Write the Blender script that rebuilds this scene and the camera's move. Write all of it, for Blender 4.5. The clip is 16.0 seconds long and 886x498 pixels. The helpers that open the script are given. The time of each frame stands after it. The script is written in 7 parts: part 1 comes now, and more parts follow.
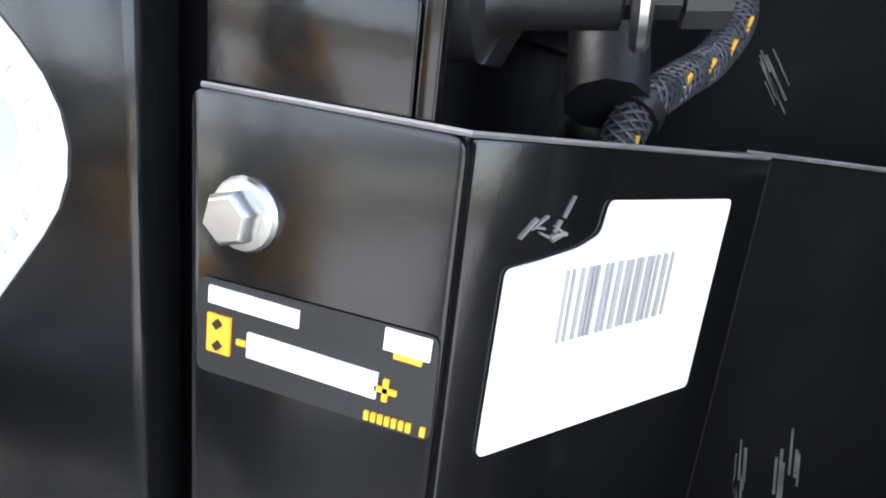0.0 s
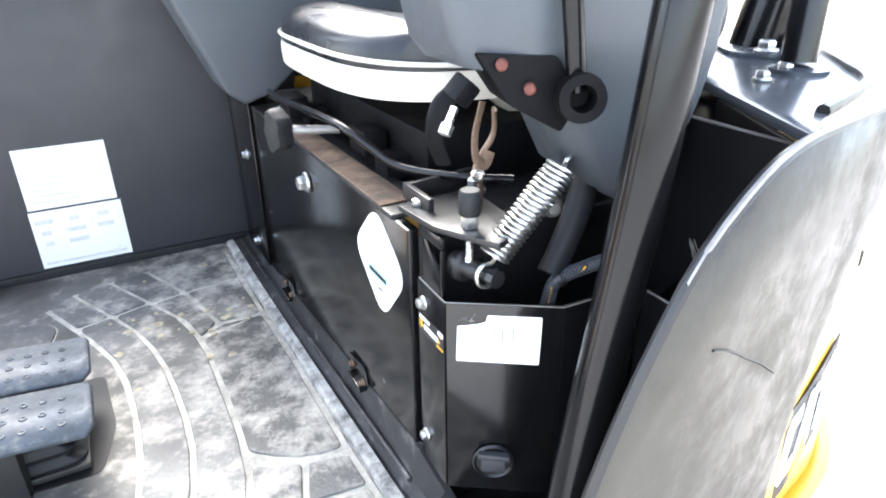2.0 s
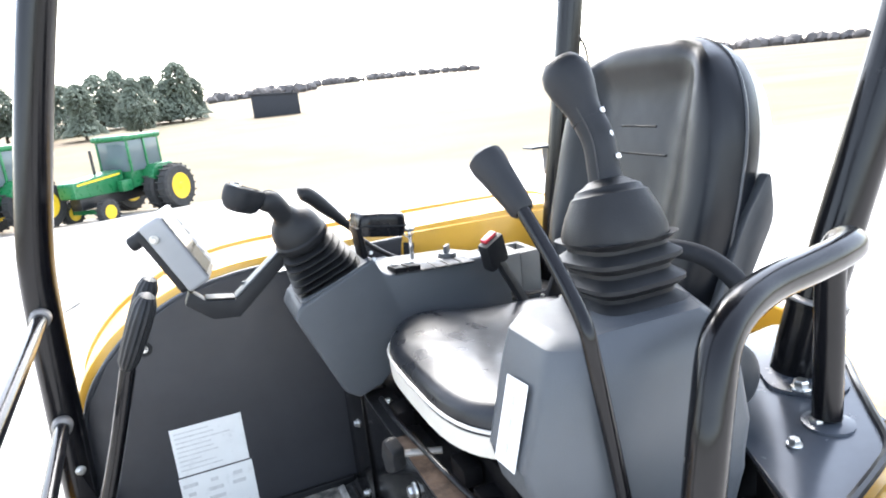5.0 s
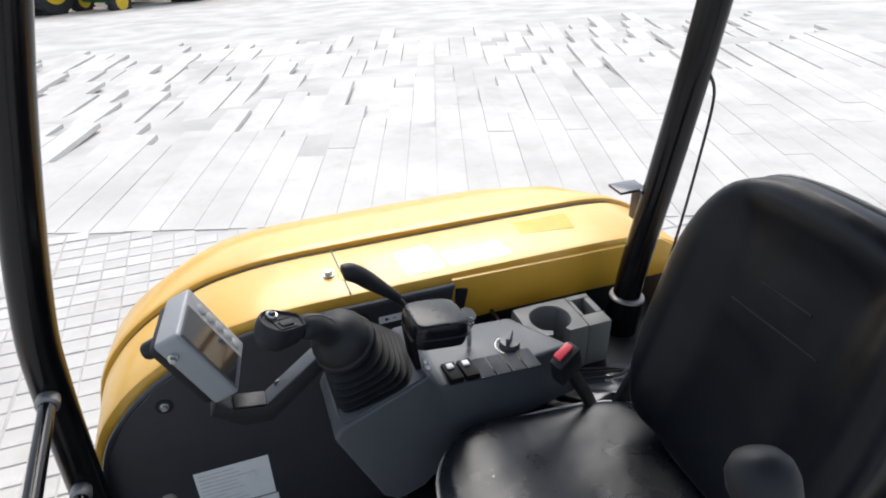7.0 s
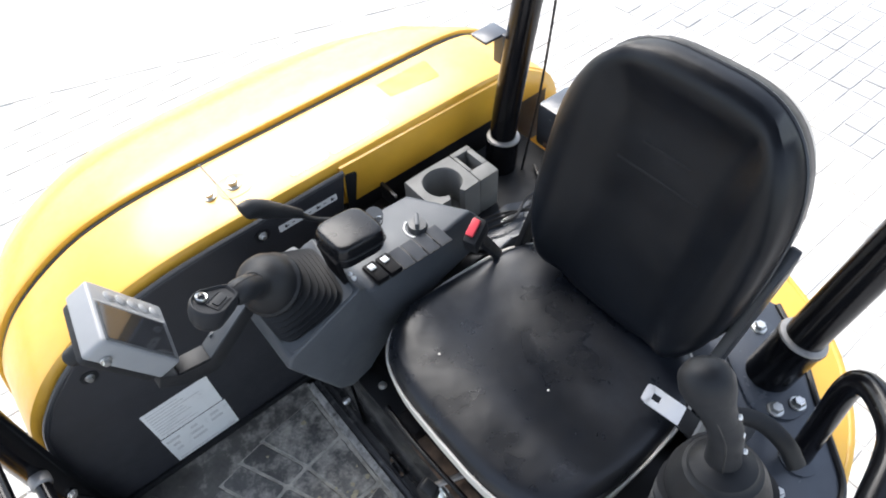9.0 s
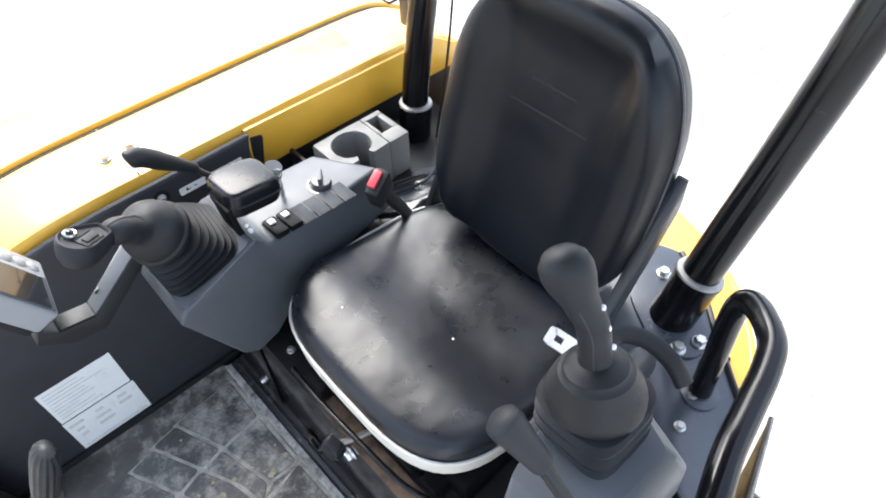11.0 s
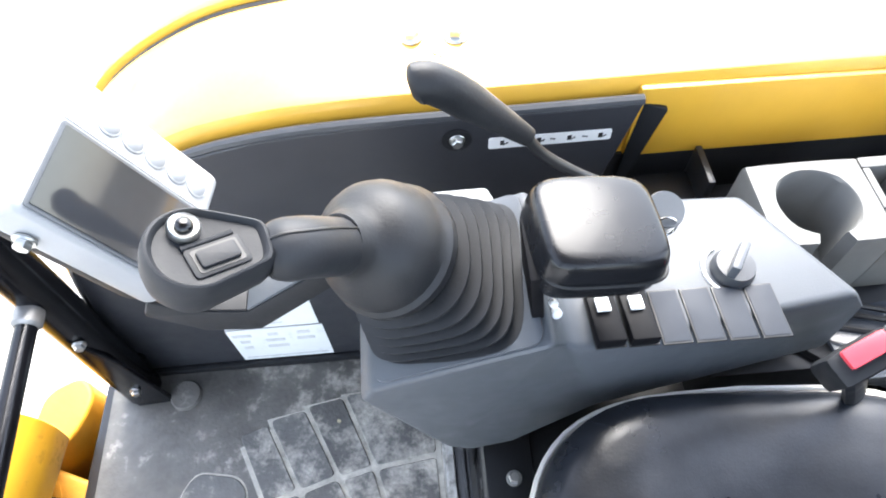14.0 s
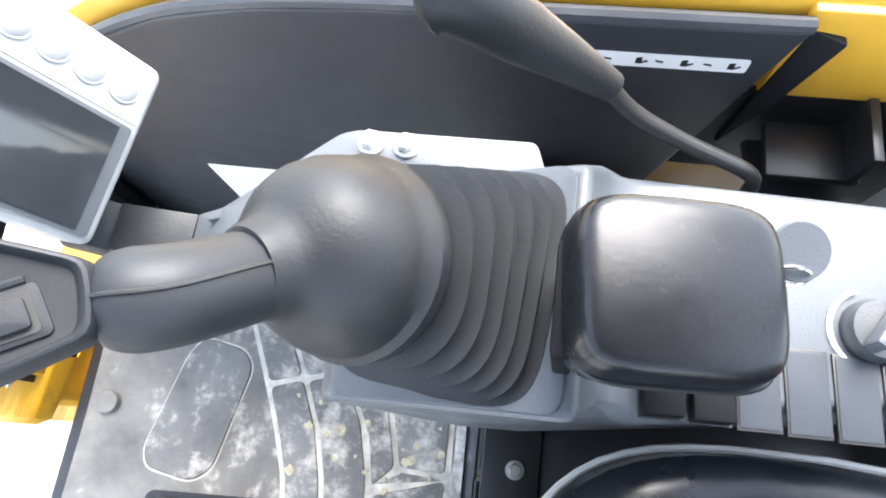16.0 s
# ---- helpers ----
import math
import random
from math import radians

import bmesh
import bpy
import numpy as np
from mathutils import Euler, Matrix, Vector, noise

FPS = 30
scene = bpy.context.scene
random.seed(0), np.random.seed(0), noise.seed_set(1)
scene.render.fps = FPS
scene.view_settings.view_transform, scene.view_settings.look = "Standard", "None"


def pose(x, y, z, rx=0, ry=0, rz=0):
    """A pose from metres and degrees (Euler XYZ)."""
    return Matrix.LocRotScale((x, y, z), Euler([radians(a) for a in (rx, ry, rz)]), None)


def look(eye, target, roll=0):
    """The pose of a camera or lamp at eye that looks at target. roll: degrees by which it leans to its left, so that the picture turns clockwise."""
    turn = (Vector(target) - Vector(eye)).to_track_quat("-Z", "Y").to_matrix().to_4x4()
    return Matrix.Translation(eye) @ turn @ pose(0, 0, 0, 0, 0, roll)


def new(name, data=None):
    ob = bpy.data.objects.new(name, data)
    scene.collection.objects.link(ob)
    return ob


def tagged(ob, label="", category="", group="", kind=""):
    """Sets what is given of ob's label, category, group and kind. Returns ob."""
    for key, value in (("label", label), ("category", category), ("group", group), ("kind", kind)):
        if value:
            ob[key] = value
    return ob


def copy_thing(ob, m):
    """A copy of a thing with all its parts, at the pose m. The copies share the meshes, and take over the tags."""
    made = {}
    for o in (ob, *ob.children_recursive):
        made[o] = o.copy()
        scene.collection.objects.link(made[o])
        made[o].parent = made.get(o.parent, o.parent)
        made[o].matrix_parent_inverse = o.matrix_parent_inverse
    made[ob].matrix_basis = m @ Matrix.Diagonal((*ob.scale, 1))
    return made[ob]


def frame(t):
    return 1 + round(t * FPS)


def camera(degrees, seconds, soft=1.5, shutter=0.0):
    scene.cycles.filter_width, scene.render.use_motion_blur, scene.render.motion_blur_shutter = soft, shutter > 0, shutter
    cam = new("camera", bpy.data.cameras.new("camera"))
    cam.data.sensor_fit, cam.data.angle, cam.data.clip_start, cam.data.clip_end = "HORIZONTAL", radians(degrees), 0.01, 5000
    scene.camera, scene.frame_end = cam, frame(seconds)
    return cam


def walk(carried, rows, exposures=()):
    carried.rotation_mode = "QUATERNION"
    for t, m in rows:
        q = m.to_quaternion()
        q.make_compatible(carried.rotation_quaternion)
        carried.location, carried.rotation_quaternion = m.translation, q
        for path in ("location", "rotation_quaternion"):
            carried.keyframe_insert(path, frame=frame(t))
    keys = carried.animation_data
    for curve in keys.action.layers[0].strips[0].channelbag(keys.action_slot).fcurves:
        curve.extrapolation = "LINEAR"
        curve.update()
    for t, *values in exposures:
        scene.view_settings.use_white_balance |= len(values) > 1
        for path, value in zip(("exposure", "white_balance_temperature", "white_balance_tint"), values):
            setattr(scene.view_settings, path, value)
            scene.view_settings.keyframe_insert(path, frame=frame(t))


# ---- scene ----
cam = camera(69.6, 16.0, 1.9)
PATH = [
    (0, (-0.089, -0.922, 0.331), (1.733, -0.304, -0.217), 6.5),
    (0.5, (-0.126, -0.984, 0.373), (1.469, 0.031, -0.28), 5.6),
    (1, (-0.172, -1.061, 0.427), (1.26, 0.151, -0.265), 3.4),
    (1.5, (-0.199, -1.174, 0.504), (0.994, 0.215, -0.3), 1.9),
    (2, (-0.222, -1.315, 0.602), (0.629, 0.277, -0.259), -0.7),
    (2.5, (-0.248, -1.449, 0.677), (0.326, 0.225, -0.255), -0.7),
    (3, (-0.3, -1.57, 0.746), (0.117, 0.118, -0.243), -1.7),
    (3.5, (-0.338, -1.653, 0.812), (0.219, -0.006, -0.177), -1.7),
    (4, (-0.359, -1.663, 0.867), (0.277, 0.062, 0.081), -2.2),
    (4.5, (-0.315, -1.563, 0.904), (0.365, 0.22, 0.307), -5.5),
    (5, (-0.246, -1.381, 0.931), (0.456, 0.427, 0.442), -6.1),
    (5.2, (-0.227, -1.334, 0.954), (0.494, 0.473, 0.486), -5.6),
    (7.3, (-0.157, -0.947, 1.39), (0.344, 0.565, 0.18), -1.0),
    (7.5, (-0.148, -0.908, 1.432), (0.332, 0.5, 0.095), -1.0),
    (8, (-0.153, -0.857, 1.476), (0.404, 0.382, 0.008), 0.3),
    (8.5, (-0.175, -0.846, 1.475), (0.409, 0.262, -0.085), -2.9),
    (9, (-0.199, -0.854, 1.487), (0.537, 0.163, -0.07), -4.3),
    (9.5, (-0.22, -0.873, 1.491), (0.685, 0.06, -0.03), -5.4),
    (9.7, (-0.226, -0.895, 1.492), (0.748, -0.007, -0.012), -5.4),
    (11.8, (-0.113, -0.988, 1.311), (0.55, 0.082, -0.243), 1.9),
    (12, (-0.094, -0.951, 1.296), (0.503, 0.139, -0.271), 2.6),
    (12.5, (-0.08, -0.839, 1.245), (0.394, 0.357, -0.287), 4.7),
    (13, (-0.07, -0.706, 1.192), (0.259, 0.568, -0.315), 3.9),
    (13.5, (-0.052, -0.57, 1.129), (0.135, 0.66, -0.437), 0.3),
    (14, (-0.039, -0.465, 1.082), (-0.008, 0.613, -0.602), -3.3),
    (14.5, (-0.032, -0.378, 1.061), (-0.096, 0.574, -0.697), -6.9),
    (15, (-0.03, -0.343, 1.028), (-0.179, 0.459, -0.798), -9.0),
    (15.5, (-0.038, -0.321, 0.999), (-0.301, 0.356, -0.865), -11.8),
    (16, (0.005, -0.293, 0.984), (-0.208, 0.285, -0.918), -13.5),
]
EXPOSURES = [(0.0, 3.1), (0.5, 3.13), (1.0, 2.85), (1.5, 3.0), (2.0, 3.37), (2.5, 3.25), (3.0, 2.85), (3.5, 2.68), (5.0, 2.70), (7.5, 0.65), (8.3, 0.8), (9.0, 1.68), (9.5, 2.0), (12.0, 2.65), (12.5, 2.92), (13.0, 3.06), (14.5, 3.28), (16.0, 3.38)]
walk(cam, [(t, look(eye, target, roll)) for t, eye, target, roll in PATH], EXPOSURES)

# ---- light ----
SUN_AZ, SUN_EL = 75.0, 48.0   # degrees: where the hazy sun stands, turned from +x towards +y
sun_dir = Vector((math.cos(radians(SUN_AZ)) * math.cos(radians(SUN_EL)), math.sin(radians(SUN_AZ)) * math.cos(radians(SUN_EL)), math.sin(radians(SUN_EL))))
world = bpy.data.worlds.new("sky")
scene.world = world
world.use_nodes = True
wn = world.node_tree
sky = wn.nodes.new("ShaderNodeTexSky")
sky.sky_type, sky.sun_disc = "NISHITA", False
sky.sun_elevation, sky.sun_rotation = radians(SUN_EL), radians(90 - SUN_AZ)
sky.air_density, sky.dust_density, sky.ozone_density = 1.0, 1.5, 1.0
pale = wn.nodes.new("ShaderNodeHueSaturation")
pale.inputs["Saturation"].default_value = 0.6
wn.links.new(sky.outputs["Color"], pale.inputs["Color"])
wn.links.new(pale.outputs["Color"], wn.nodes["Background"].inputs["Color"])
wn.nodes["Background"].inputs["Strength"].default_value = 0.15
sun = new("sun", bpy.data.lights.new("sun", "SUN"))
sun.data.energy, sun.data.angle, sun.data.color = 1.5, radians(40), (1.0, 0.97, 0.93)
sun.matrix_world = look(sun_dir * 20, (0, 0, 0))


# ---- materials ----
def material(name, colour, rough=0.5, metal=0.0, vary=0.15, scale=9.0, bump=0.0, grain=250.0, dirt=None, dirt_amount=0.3, dirt_scale=14.0,
             coat=0.0, dirt_rough=0.9, spec=0.5, island=0.0, soft=0.2, light_drift=None, per_piece=0.0, slack=0.0):
    m = bpy.data.materials.new(name)
    m.use_nodes = True
    n, k = m.node_tree.nodes, m.node_tree.links
    b = n["Principled BSDF"]
    b.inputs["Metallic"].default_value = metal
    b.inputs["Specular IOR Level"].default_value = spec
    b.inputs["Coat Weight"].default_value = coat
    b.inputs["Coat Roughness"].default_value = 0.2
    at = n.new("ShaderNodeTexCoord").outputs["Object"]

    def grainy(size, detail=4.0, rough_=0.6):
        t = n.new("ShaderNodeTexNoise")
        t.inputs["Scale"].default_value, t.inputs["Detail"].default_value, t.inputs["Roughness"].default_value = size, detail, rough_
        k.new(at, t.inputs["Vector"])
        return t.outputs["Fac"]

    def mapped(v, a, b_, lo, hi):
        r = n.new("ShaderNodeMapRange")
        for key, x in zip(("From Min", "From Max", "To Min", "To Max"), (a, b_, lo, hi)):
            r.inputs[key].default_value = x
        k.new(v, r.inputs["Value"])
        return r.outputs["Result"]

    def mixed(f, a, b_):
        x = n.new("ShaderNodeMix")
        x.data_type = "RGBA"
        for v, s in ((f, x.inputs["Factor"]), (a, x.inputs["A"]), (b_, x.inputs["B"])):
            if isinstance(v, tuple):
                s.default_value = (*v, 1)
            else:
                k.new(v, s)
        return x.outputs["Result"]

    dark = tuple(c * (1 - vary) for c in colour)
    light = tuple(min(1, c * (1 + vary)) for c in colour)
    shade = mixed(mapped(grainy(scale), 0.3, 0.7, 0, 1), dark, light)
    if island or per_piece:
        rnd = n.new("ShaderNodeNewGeometry").outputs["Random Per Island"] if per_piece else n.new("ShaderNodeObjectInfo").outputs["Random"]
        island = island or per_piece
        g = n.new("ShaderNodeMix")
        g.data_type, g.blend_type = "RGBA", "MULTIPLY"
        g.inputs["Factor"].default_value = 1.0
        k.new(shade, g.inputs["A"])
        c = n.new("ShaderNodeCombineColor")
        v = mapped(rnd, 0, 1, 1 - island, 1 + island)
        for s in ("Red", "Green", "Blue"):
            k.new(v, c.inputs[s])
        k.new(c.outputs["Color"], g.inputs["B"])
        shade = g.outputs["Result"]
    r_out = mapped(grainy(scale * 3.1), 0.3, 0.7, max(0.03, rough * 0.8), min(1, rough * 1.2))
    if dirt:
        grit = grainy(dirt_scale, 8.0, 0.7)
        if light_drift:  # shifts it along one axis, so uneven daylight is put into the dirt
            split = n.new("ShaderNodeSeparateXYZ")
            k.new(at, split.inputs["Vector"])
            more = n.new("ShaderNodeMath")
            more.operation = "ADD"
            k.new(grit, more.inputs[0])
            k.new(mapped(split.outputs[light_drift[0]], *light_drift[1:]), more.inputs[1])
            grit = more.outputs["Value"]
        f = mapped(grit, 0.66 - 0.4 * dirt_amount, 0.66 + soft - 0.4 * dirt_amount, 0, min(1.0, 0.4 + dirt_amount))
        shade = mixed(f, shade, dirt)
        rr = n.new("ShaderNodeMix")
        k.new(f, rr.inputs["Factor"])
        k.new(r_out, rr.inputs["A"])
        rr.inputs["B"].default_value = dirt_rough
        r_out = rr.outputs["Result"]
    k.new(shade, b.inputs["Base Color"])
    k.new(r_out, b.inputs["Roughness"])
    if bump:
        u = n.new("ShaderNodeBump")
        u.inputs["Strength"].default_value, u.inputs["Distance"].default_value = bump, 0.002
        k.new(grainy(grain, 3.0), u.inputs["Height"])
        if slack:  # long shallow creases under the grain
            w = n.new("ShaderNodeBump")
            w.inputs["Strength"].default_value, w.inputs["Distance"].default_value = slack, 0.02
            k.new(grainy(7.0, 3.0, 0.45), w.inputs["Height"])
            k.new(w.outputs["Normal"], u.inputs["Normal"])
        k.new(u.outputs["Normal"], b.inputs["Normal"])
    return m


BLACK = material("black_paint", (0.0045, 0.0045, 0.005), 0.16, vary=0.3, bump=0.03, grain=120, dirt=(0.07, 0.068, 0.06), dirt_amount=0.10, dirt_scale=6)
POST = material("black_post_paint", (0.004, 0.004, 0.005), 0.20, vary=0.3, bump=0.02, grain=90, dirt=(0.05, 0.05, 0.05), dirt_amount=0.05, spec=0.30)
# paler copy of the post paint, its grey sheen put into the base colour
SHEENPOST = material("sheened_grey_black_post_paint", (0.021, 0.020, 0.019), 0.40, vary=0.25, scale=5, bump=0.05, grain=120, dirt=(0.085, 0.078, 0.068), dirt_amount=0.25, dirt_scale=12, spec=0.45)
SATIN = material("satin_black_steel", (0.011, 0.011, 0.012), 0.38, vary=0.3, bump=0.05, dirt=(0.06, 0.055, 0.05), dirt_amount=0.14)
DECK = material("blue_grey_deck_paint", (0.052, 0.060, 0.074), 0.22, vary=0.15, bump=0.02, dirt=(0.2, 0.2, 0.2), dirt_amount=0.10)
PANEL = material("charcoal_side_panel", (0.027, 0.028, 0.033), 0.42, vary=0.12, bump=0.12, grain=500, dirt=(0.05, 0.05, 0.05), dirt_amount=0.14, dirt_scale=5)
GREY = material("grey_console_plastic", (0.069, 0.076, 0.085), 0.40, vary=0.08, bump=0.15, grain=700, dirt=(0.12, 0.12, 0.12), dirt_amount=0.08, dirt_scale=8, spec=0.35)
DARKGREY = material("dark_grey_plastic", (0.036, 0.039, 0.044), 0.38, vary=0.1, bump=0.12, grain=700)
LIME = material("lime_paint_mark", (0.62, 0.72, 0.03), 0.5)
SWITCH = material("flat_switch_plastic", (0.034, 0.038, 0.046), 0.6, vary=0.1, bump=0.1, grain=700, spec=0.18)
TREAD = material("worn_tread_paint", (0.072, 0.083, 0.098), 0.5, vary=0.3, scale=40, bump=0.15, grain=120, dirt=(0.3, 0.29, 0.26), dirt_amount=0.3, dirt_scale=60, spec=0.3)
PALE = material("pale_grey_plastic", (0.27, 0.277, 0.285), 0.38, vary=0.08, bump=0.08, grain=600, dirt=(0.2, 0.2, 0.19), dirt_amount=0.12)
CUP = material("weathered_grey_plastic", (0.14, 0.14, 0.133), 0.6, vary=0.12, bump=0.15, grain=500, dirt=(0.3, 0.29, 0.27), dirt_amount=0.2)
RUBBER = material("black_rubber", (0.0125, 0.0133, 0.0150), 0.50, vary=0.15, bump=0.12, grain=400, dirt=(0.05, 0.05, 0.05), dirt_amount=0.08, spec=0.27)
GRIP = material("worn_grip_rubber", (0.0165, 0.0178, 0.0205), 0.52, vary=0.2, bump=0.08, grain=500, spec=0.23)
VINYL = material("black_vinyl", (0.0045, 0.0058, 0.0085), 0.36, vary=0.25, scale=6, bump=0.07, grain=420, dirt=(0.03, 0.03, 0.03), dirt_amount=0.16, dirt_scale=6, dirt_rough=0.5, spec=0.28, slack=0.18)
# worn vinyl; soft bluish patches paint the sky's sheen on the cushion
SEATTOP = material("worn_sheened_seat_vinyl", (0.0075, 0.0092, 0.0130), 0.30, vary=0.35, scale=5, bump=0.08, grain=420, dirt=(0.060, 0.068, 0.084), dirt_amount=0.36, dirt_scale=4.5, dirt_rough=0.5, spec=0.40, soft=0.6, slack=0.22)
WRIST = material("polished_pad_vinyl", (0.0075, 0.008, 0.0095), 0.25, vary=0.3, bump=0.04, grain=300, spec=0.26)
CREAM = material("cream_seat_shell", (0.60, 0.565, 0.50), 0.5, vary=0.06, bump=0.05, dirt=(0.3, 0.26, 0.2), dirt_amount=0.12)
PIPING = material("pale_piping", (0.6, 0.58, 0.54), 0.5)
# real dust, but its slope across x puts the floor's uneven light into colour
MAT = material("dusty_mat_rubber", (0.125, 0.119, 0.108), 0.54, vary=0.45, scale=11, bump=0.55, grain=170, dirt=(0.60, 0.56, 0.485), dirt_amount=0.46, dirt_scale=22, dirt_rough=0.7, spec=0.48, soft=0.22, light_drift=("X", -0.22, 0.26, -0.125, 0.085))
GROOVE = material("silted_mat_groove", (0.47, 0.445, 0.385), 0.85, vary=0.35, scale=30, bump=0.6, grain=140, dirt=(0.17, 0.16, 0.14), dirt_amount=0.34, dirt_scale=34)
EDGE = material("pale_worn_rubber_edge", (0.40, 0.385, 0.355), 0.7, vary=0.3, scale=25, bump=0.5, grain=150, dirt=(0.05, 0.048, 0.045), dirt_amount=0.62, dirt_scale=38, soft=0.3)
# pads take the same painted light slope over their wear
PAD = material("worn_mat_pad", (0.110, 0.108, 0.102), 0.48, vary=0.45, scale=11, bump=0.55, grain=180, dirt=(0.57, 0.53, 0.455), dirt_amount=0.42, dirt_scale=22, dirt_rough=0.65, spec=0.48, soft=0.24, island=0.2, light_drift=("X", -0.22, 0.26, -0.080, 0.085))
MUD = material("dried_yellow_mud", (0.40, 0.35, 0.235), 0.9, vary=0.35, scale=60, bump=0.5, grain=200)
KICK = material("dusty_black_kick_plate", (0.02, 0.02, 0.021), 0.40, vary=0.4, bump=0.2, grain=120, dirt=(0.36, 0.35, 0.33), dirt_amount=0.30, dirt_scale=26, soft=0.35, dirt_rough=0.6)
YELLOW = material("yellow_paint", (0.735, 0.398, 0.036), 0.45, vary=0.06, bump=0.03, grain=60, coat=0.55, dirt=(0.6, 0.40, 0.10), dirt_amount=0.08)
CAST = material("yellow_cast_steel", (0.66, 0.345, 0.022), 0.42, vary=0.1, bump=0.2, grain=90, dirt=(0.14, 0.075, 0.03), dirt_amount=0.24, dirt_scale=18)
STAINED = material("stained_yellow_casting", (0.60, 0.30, 0.022), 0.5, vary=0.25, scale=9, bump=0.25, grain=90, dirt=(0.13, 0.062, 0.028), dirt_amount=0.46, dirt_scale=9, soft=0.5)
ZINC = material("zinc_plated_steel", (0.62, 0.62, 0.6), 0.32, metal=1.0, vary=0.1, bump=0.1)
STEEL = material("bright_steel", (0.72, 0.71, 0.68), 0.25, metal=1.0, vary=0.1, dirt=(0.3, 0.24, 0.18), dirt_amount=0.1)
PALEMETAL = material("satin_bright_metal", (0.86, 0.86, 0.86), 0.5, metal=0.5, vary=0.05)
RUST = material("rusty_flange", (0.125, 0.080, 0.052), 0.8, vary=0.5, scale=40, bump=0.4, dirt=(0.03, 0.025, 0.02), dirt_amount=0.4)
REDRUST = material("red_rusted_rivet", (0.11, 0.032, 0.022), 0.75, vary=0.5, scale=90, bump=0.4)
WORN = material("worn_bare_steel", (0.26, 0.25, 0.24), 0.5, metal=0.6, vary=0.3, scale=30, bump=0.2)
WHITE = material("white_label", (0.82, 0.82, 0.80), 0.45, vary=0.03)
DUSTY = material("dusty_white_label", (0.76, 0.77, 0.76), 0.6, vary=0.06, dirt=(0.42, 0.42, 0.40), dirt_amount=0.25, dirt_scale=30)
CYAN = material("pale_cyan_print", (0.42, 0.72, 0.76), 0.5, vary=0.15, scale=40)
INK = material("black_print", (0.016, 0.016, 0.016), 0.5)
GREYINK = material("faded_grey_print", (0.42, 0.42, 0.41), 0.6, vary=0.15, scale=60)
FAINT = material("sun_faded_print", (0.58, 0.585, 0.58), 0.6, vary=0.15, scale=60)
BARCODE = material("faded_barcode_print", (0.30, 0.30, 0.30), 0.6)
AMBER = material("amber_print", (0.80, 0.42, 0.03), 0.5)
RED = material("red_buckle_button", (0.62, 0.06, 0.08), 0.35)
SCREEN = material("dark_screen_glass", (0.02, 0.022, 0.026), 0.06, vary=0.2, scale=12)
DULL = material("dull_black_paint", (0.005, 0.005, 0.006), 0.5, vary=0.3, bump=0.06, grain=160, dirt=(0.05, 0.048, 0.045), dirt_amount=0.06, dirt_scale=9, spec=0.09)
FENDER = material("dull_dark_plate", (0.0290, 0.0245, 0.0175), 0.42, vary=0.2, bump=0.10, grain=200, dirt=(0.075, 0.067, 0.052), dirt_amount=0.46, dirt_scale=9, spec=0.52)
BRAID = material("braided_sleeve", (0.02, 0.022, 0.028), 0.6, vary=0.4, scale=120, bump=0.5, grain=300)
SCUFF = material("pale_paint_scuff", (0.16, 0.155, 0.145), 0.7, vary=0.4, scale=80)
STRAND = material("grey_braid_strand", (0.06, 0.064, 0.075), 0.45, vary=0.3, scale=200)
HOSE = material("hydraulic_hose_rubber", (0.008, 0.008, 0.009), 0.35, vary=0.2, bump=0.1)
GREEN = material("green_tractor_paint", (0.012, 0.135, 0.048), 0.3, vary=0.1, scale=2)
TYRE = material("tractor_tyre", (0.03, 0.03, 0.03), 0.8, vary=0.2, scale=3)
RIM = material("yellow_rim_paint", (0.75, 0.50, 0.02), 0.4, vary=0.05)
CABGLASS = material("tractor_cab_glass", (0.10, 0.13, 0.14), 0.1, vary=0.1, scale=1)
LEAF = material("conifer_needles", (0.125, 0.145, 0.105), 0.9, vary=0.3, scale=0.6)
BARK = material("bark", (0.10, 0.075, 0.055), 0.9, vary=0.3)
SHED = material("dark_shed_boards", (0.02, 0.022, 0.028), 0.7, vary=0.2)
WOODS = material("bare_far_woods", (0.10, 0.092, 0.09), 0.95, vary=0.25, scale=0.05)


# ---- mesh helpers ----
ORIGIN = {}


def thing(name, at, label, category, group="", kind=""):
    """An Empty at a thing's base; its parts are modelled in world metres."""
    e = new(name)
    e.empty_display_size = 0.05
    e.location = at
    ORIGIN[e.name] = Vector(at)
    return tagged(e, label, category, group, kind)


def part(name, bm, mat, parent=None, label="", sharp=38.0):
    """Links a bmesh, modelled in world metres, as one mesh object under a thing or a part."""
    bmesh.ops.recalc_face_normals(bm, faces=bm.faces)
    at = ORIGIN[parent.name] if parent else Vector((0, 0, 0))
    bmesh.ops.translate(bm, verts=bm.verts, vec=-at)
    me = bpy.data.meshes.new(name)
    bm.to_mesh(me)
    bm.free()
    for p in me.polygons:
        p.use_smooth = True
    me.set_sharp_from_angle(angle=radians(sharp))
    me.materials.append(mat)
    ob = new(name, me)
    if parent:
        ob.parent = parent
    ORIGIN[ob.name] = at
    if label:
        ob["label"] = label
    return ob


def merge(*bms):
    out = bmesh.new()
    for b in bms:
        me = bpy.data.meshes.new("tmp")
        b.to_mesh(me)
        b.free()
        out.from_mesh(me)
        bpy.data.meshes.remove(me)
    return out


def bevelled(bm, size, segs=2, angle=30.0):
    if size > 0:
        edges = [e for e in bm.edges if len(e.link_faces) == 2 and e.calc_face_angle(0) > radians(angle)]
        bmesh.ops.bevel(bm, geom=edges, offset=size, segments=segs, profile=0.6, affect="EDGES", clamp_overlap=True)
    return bm


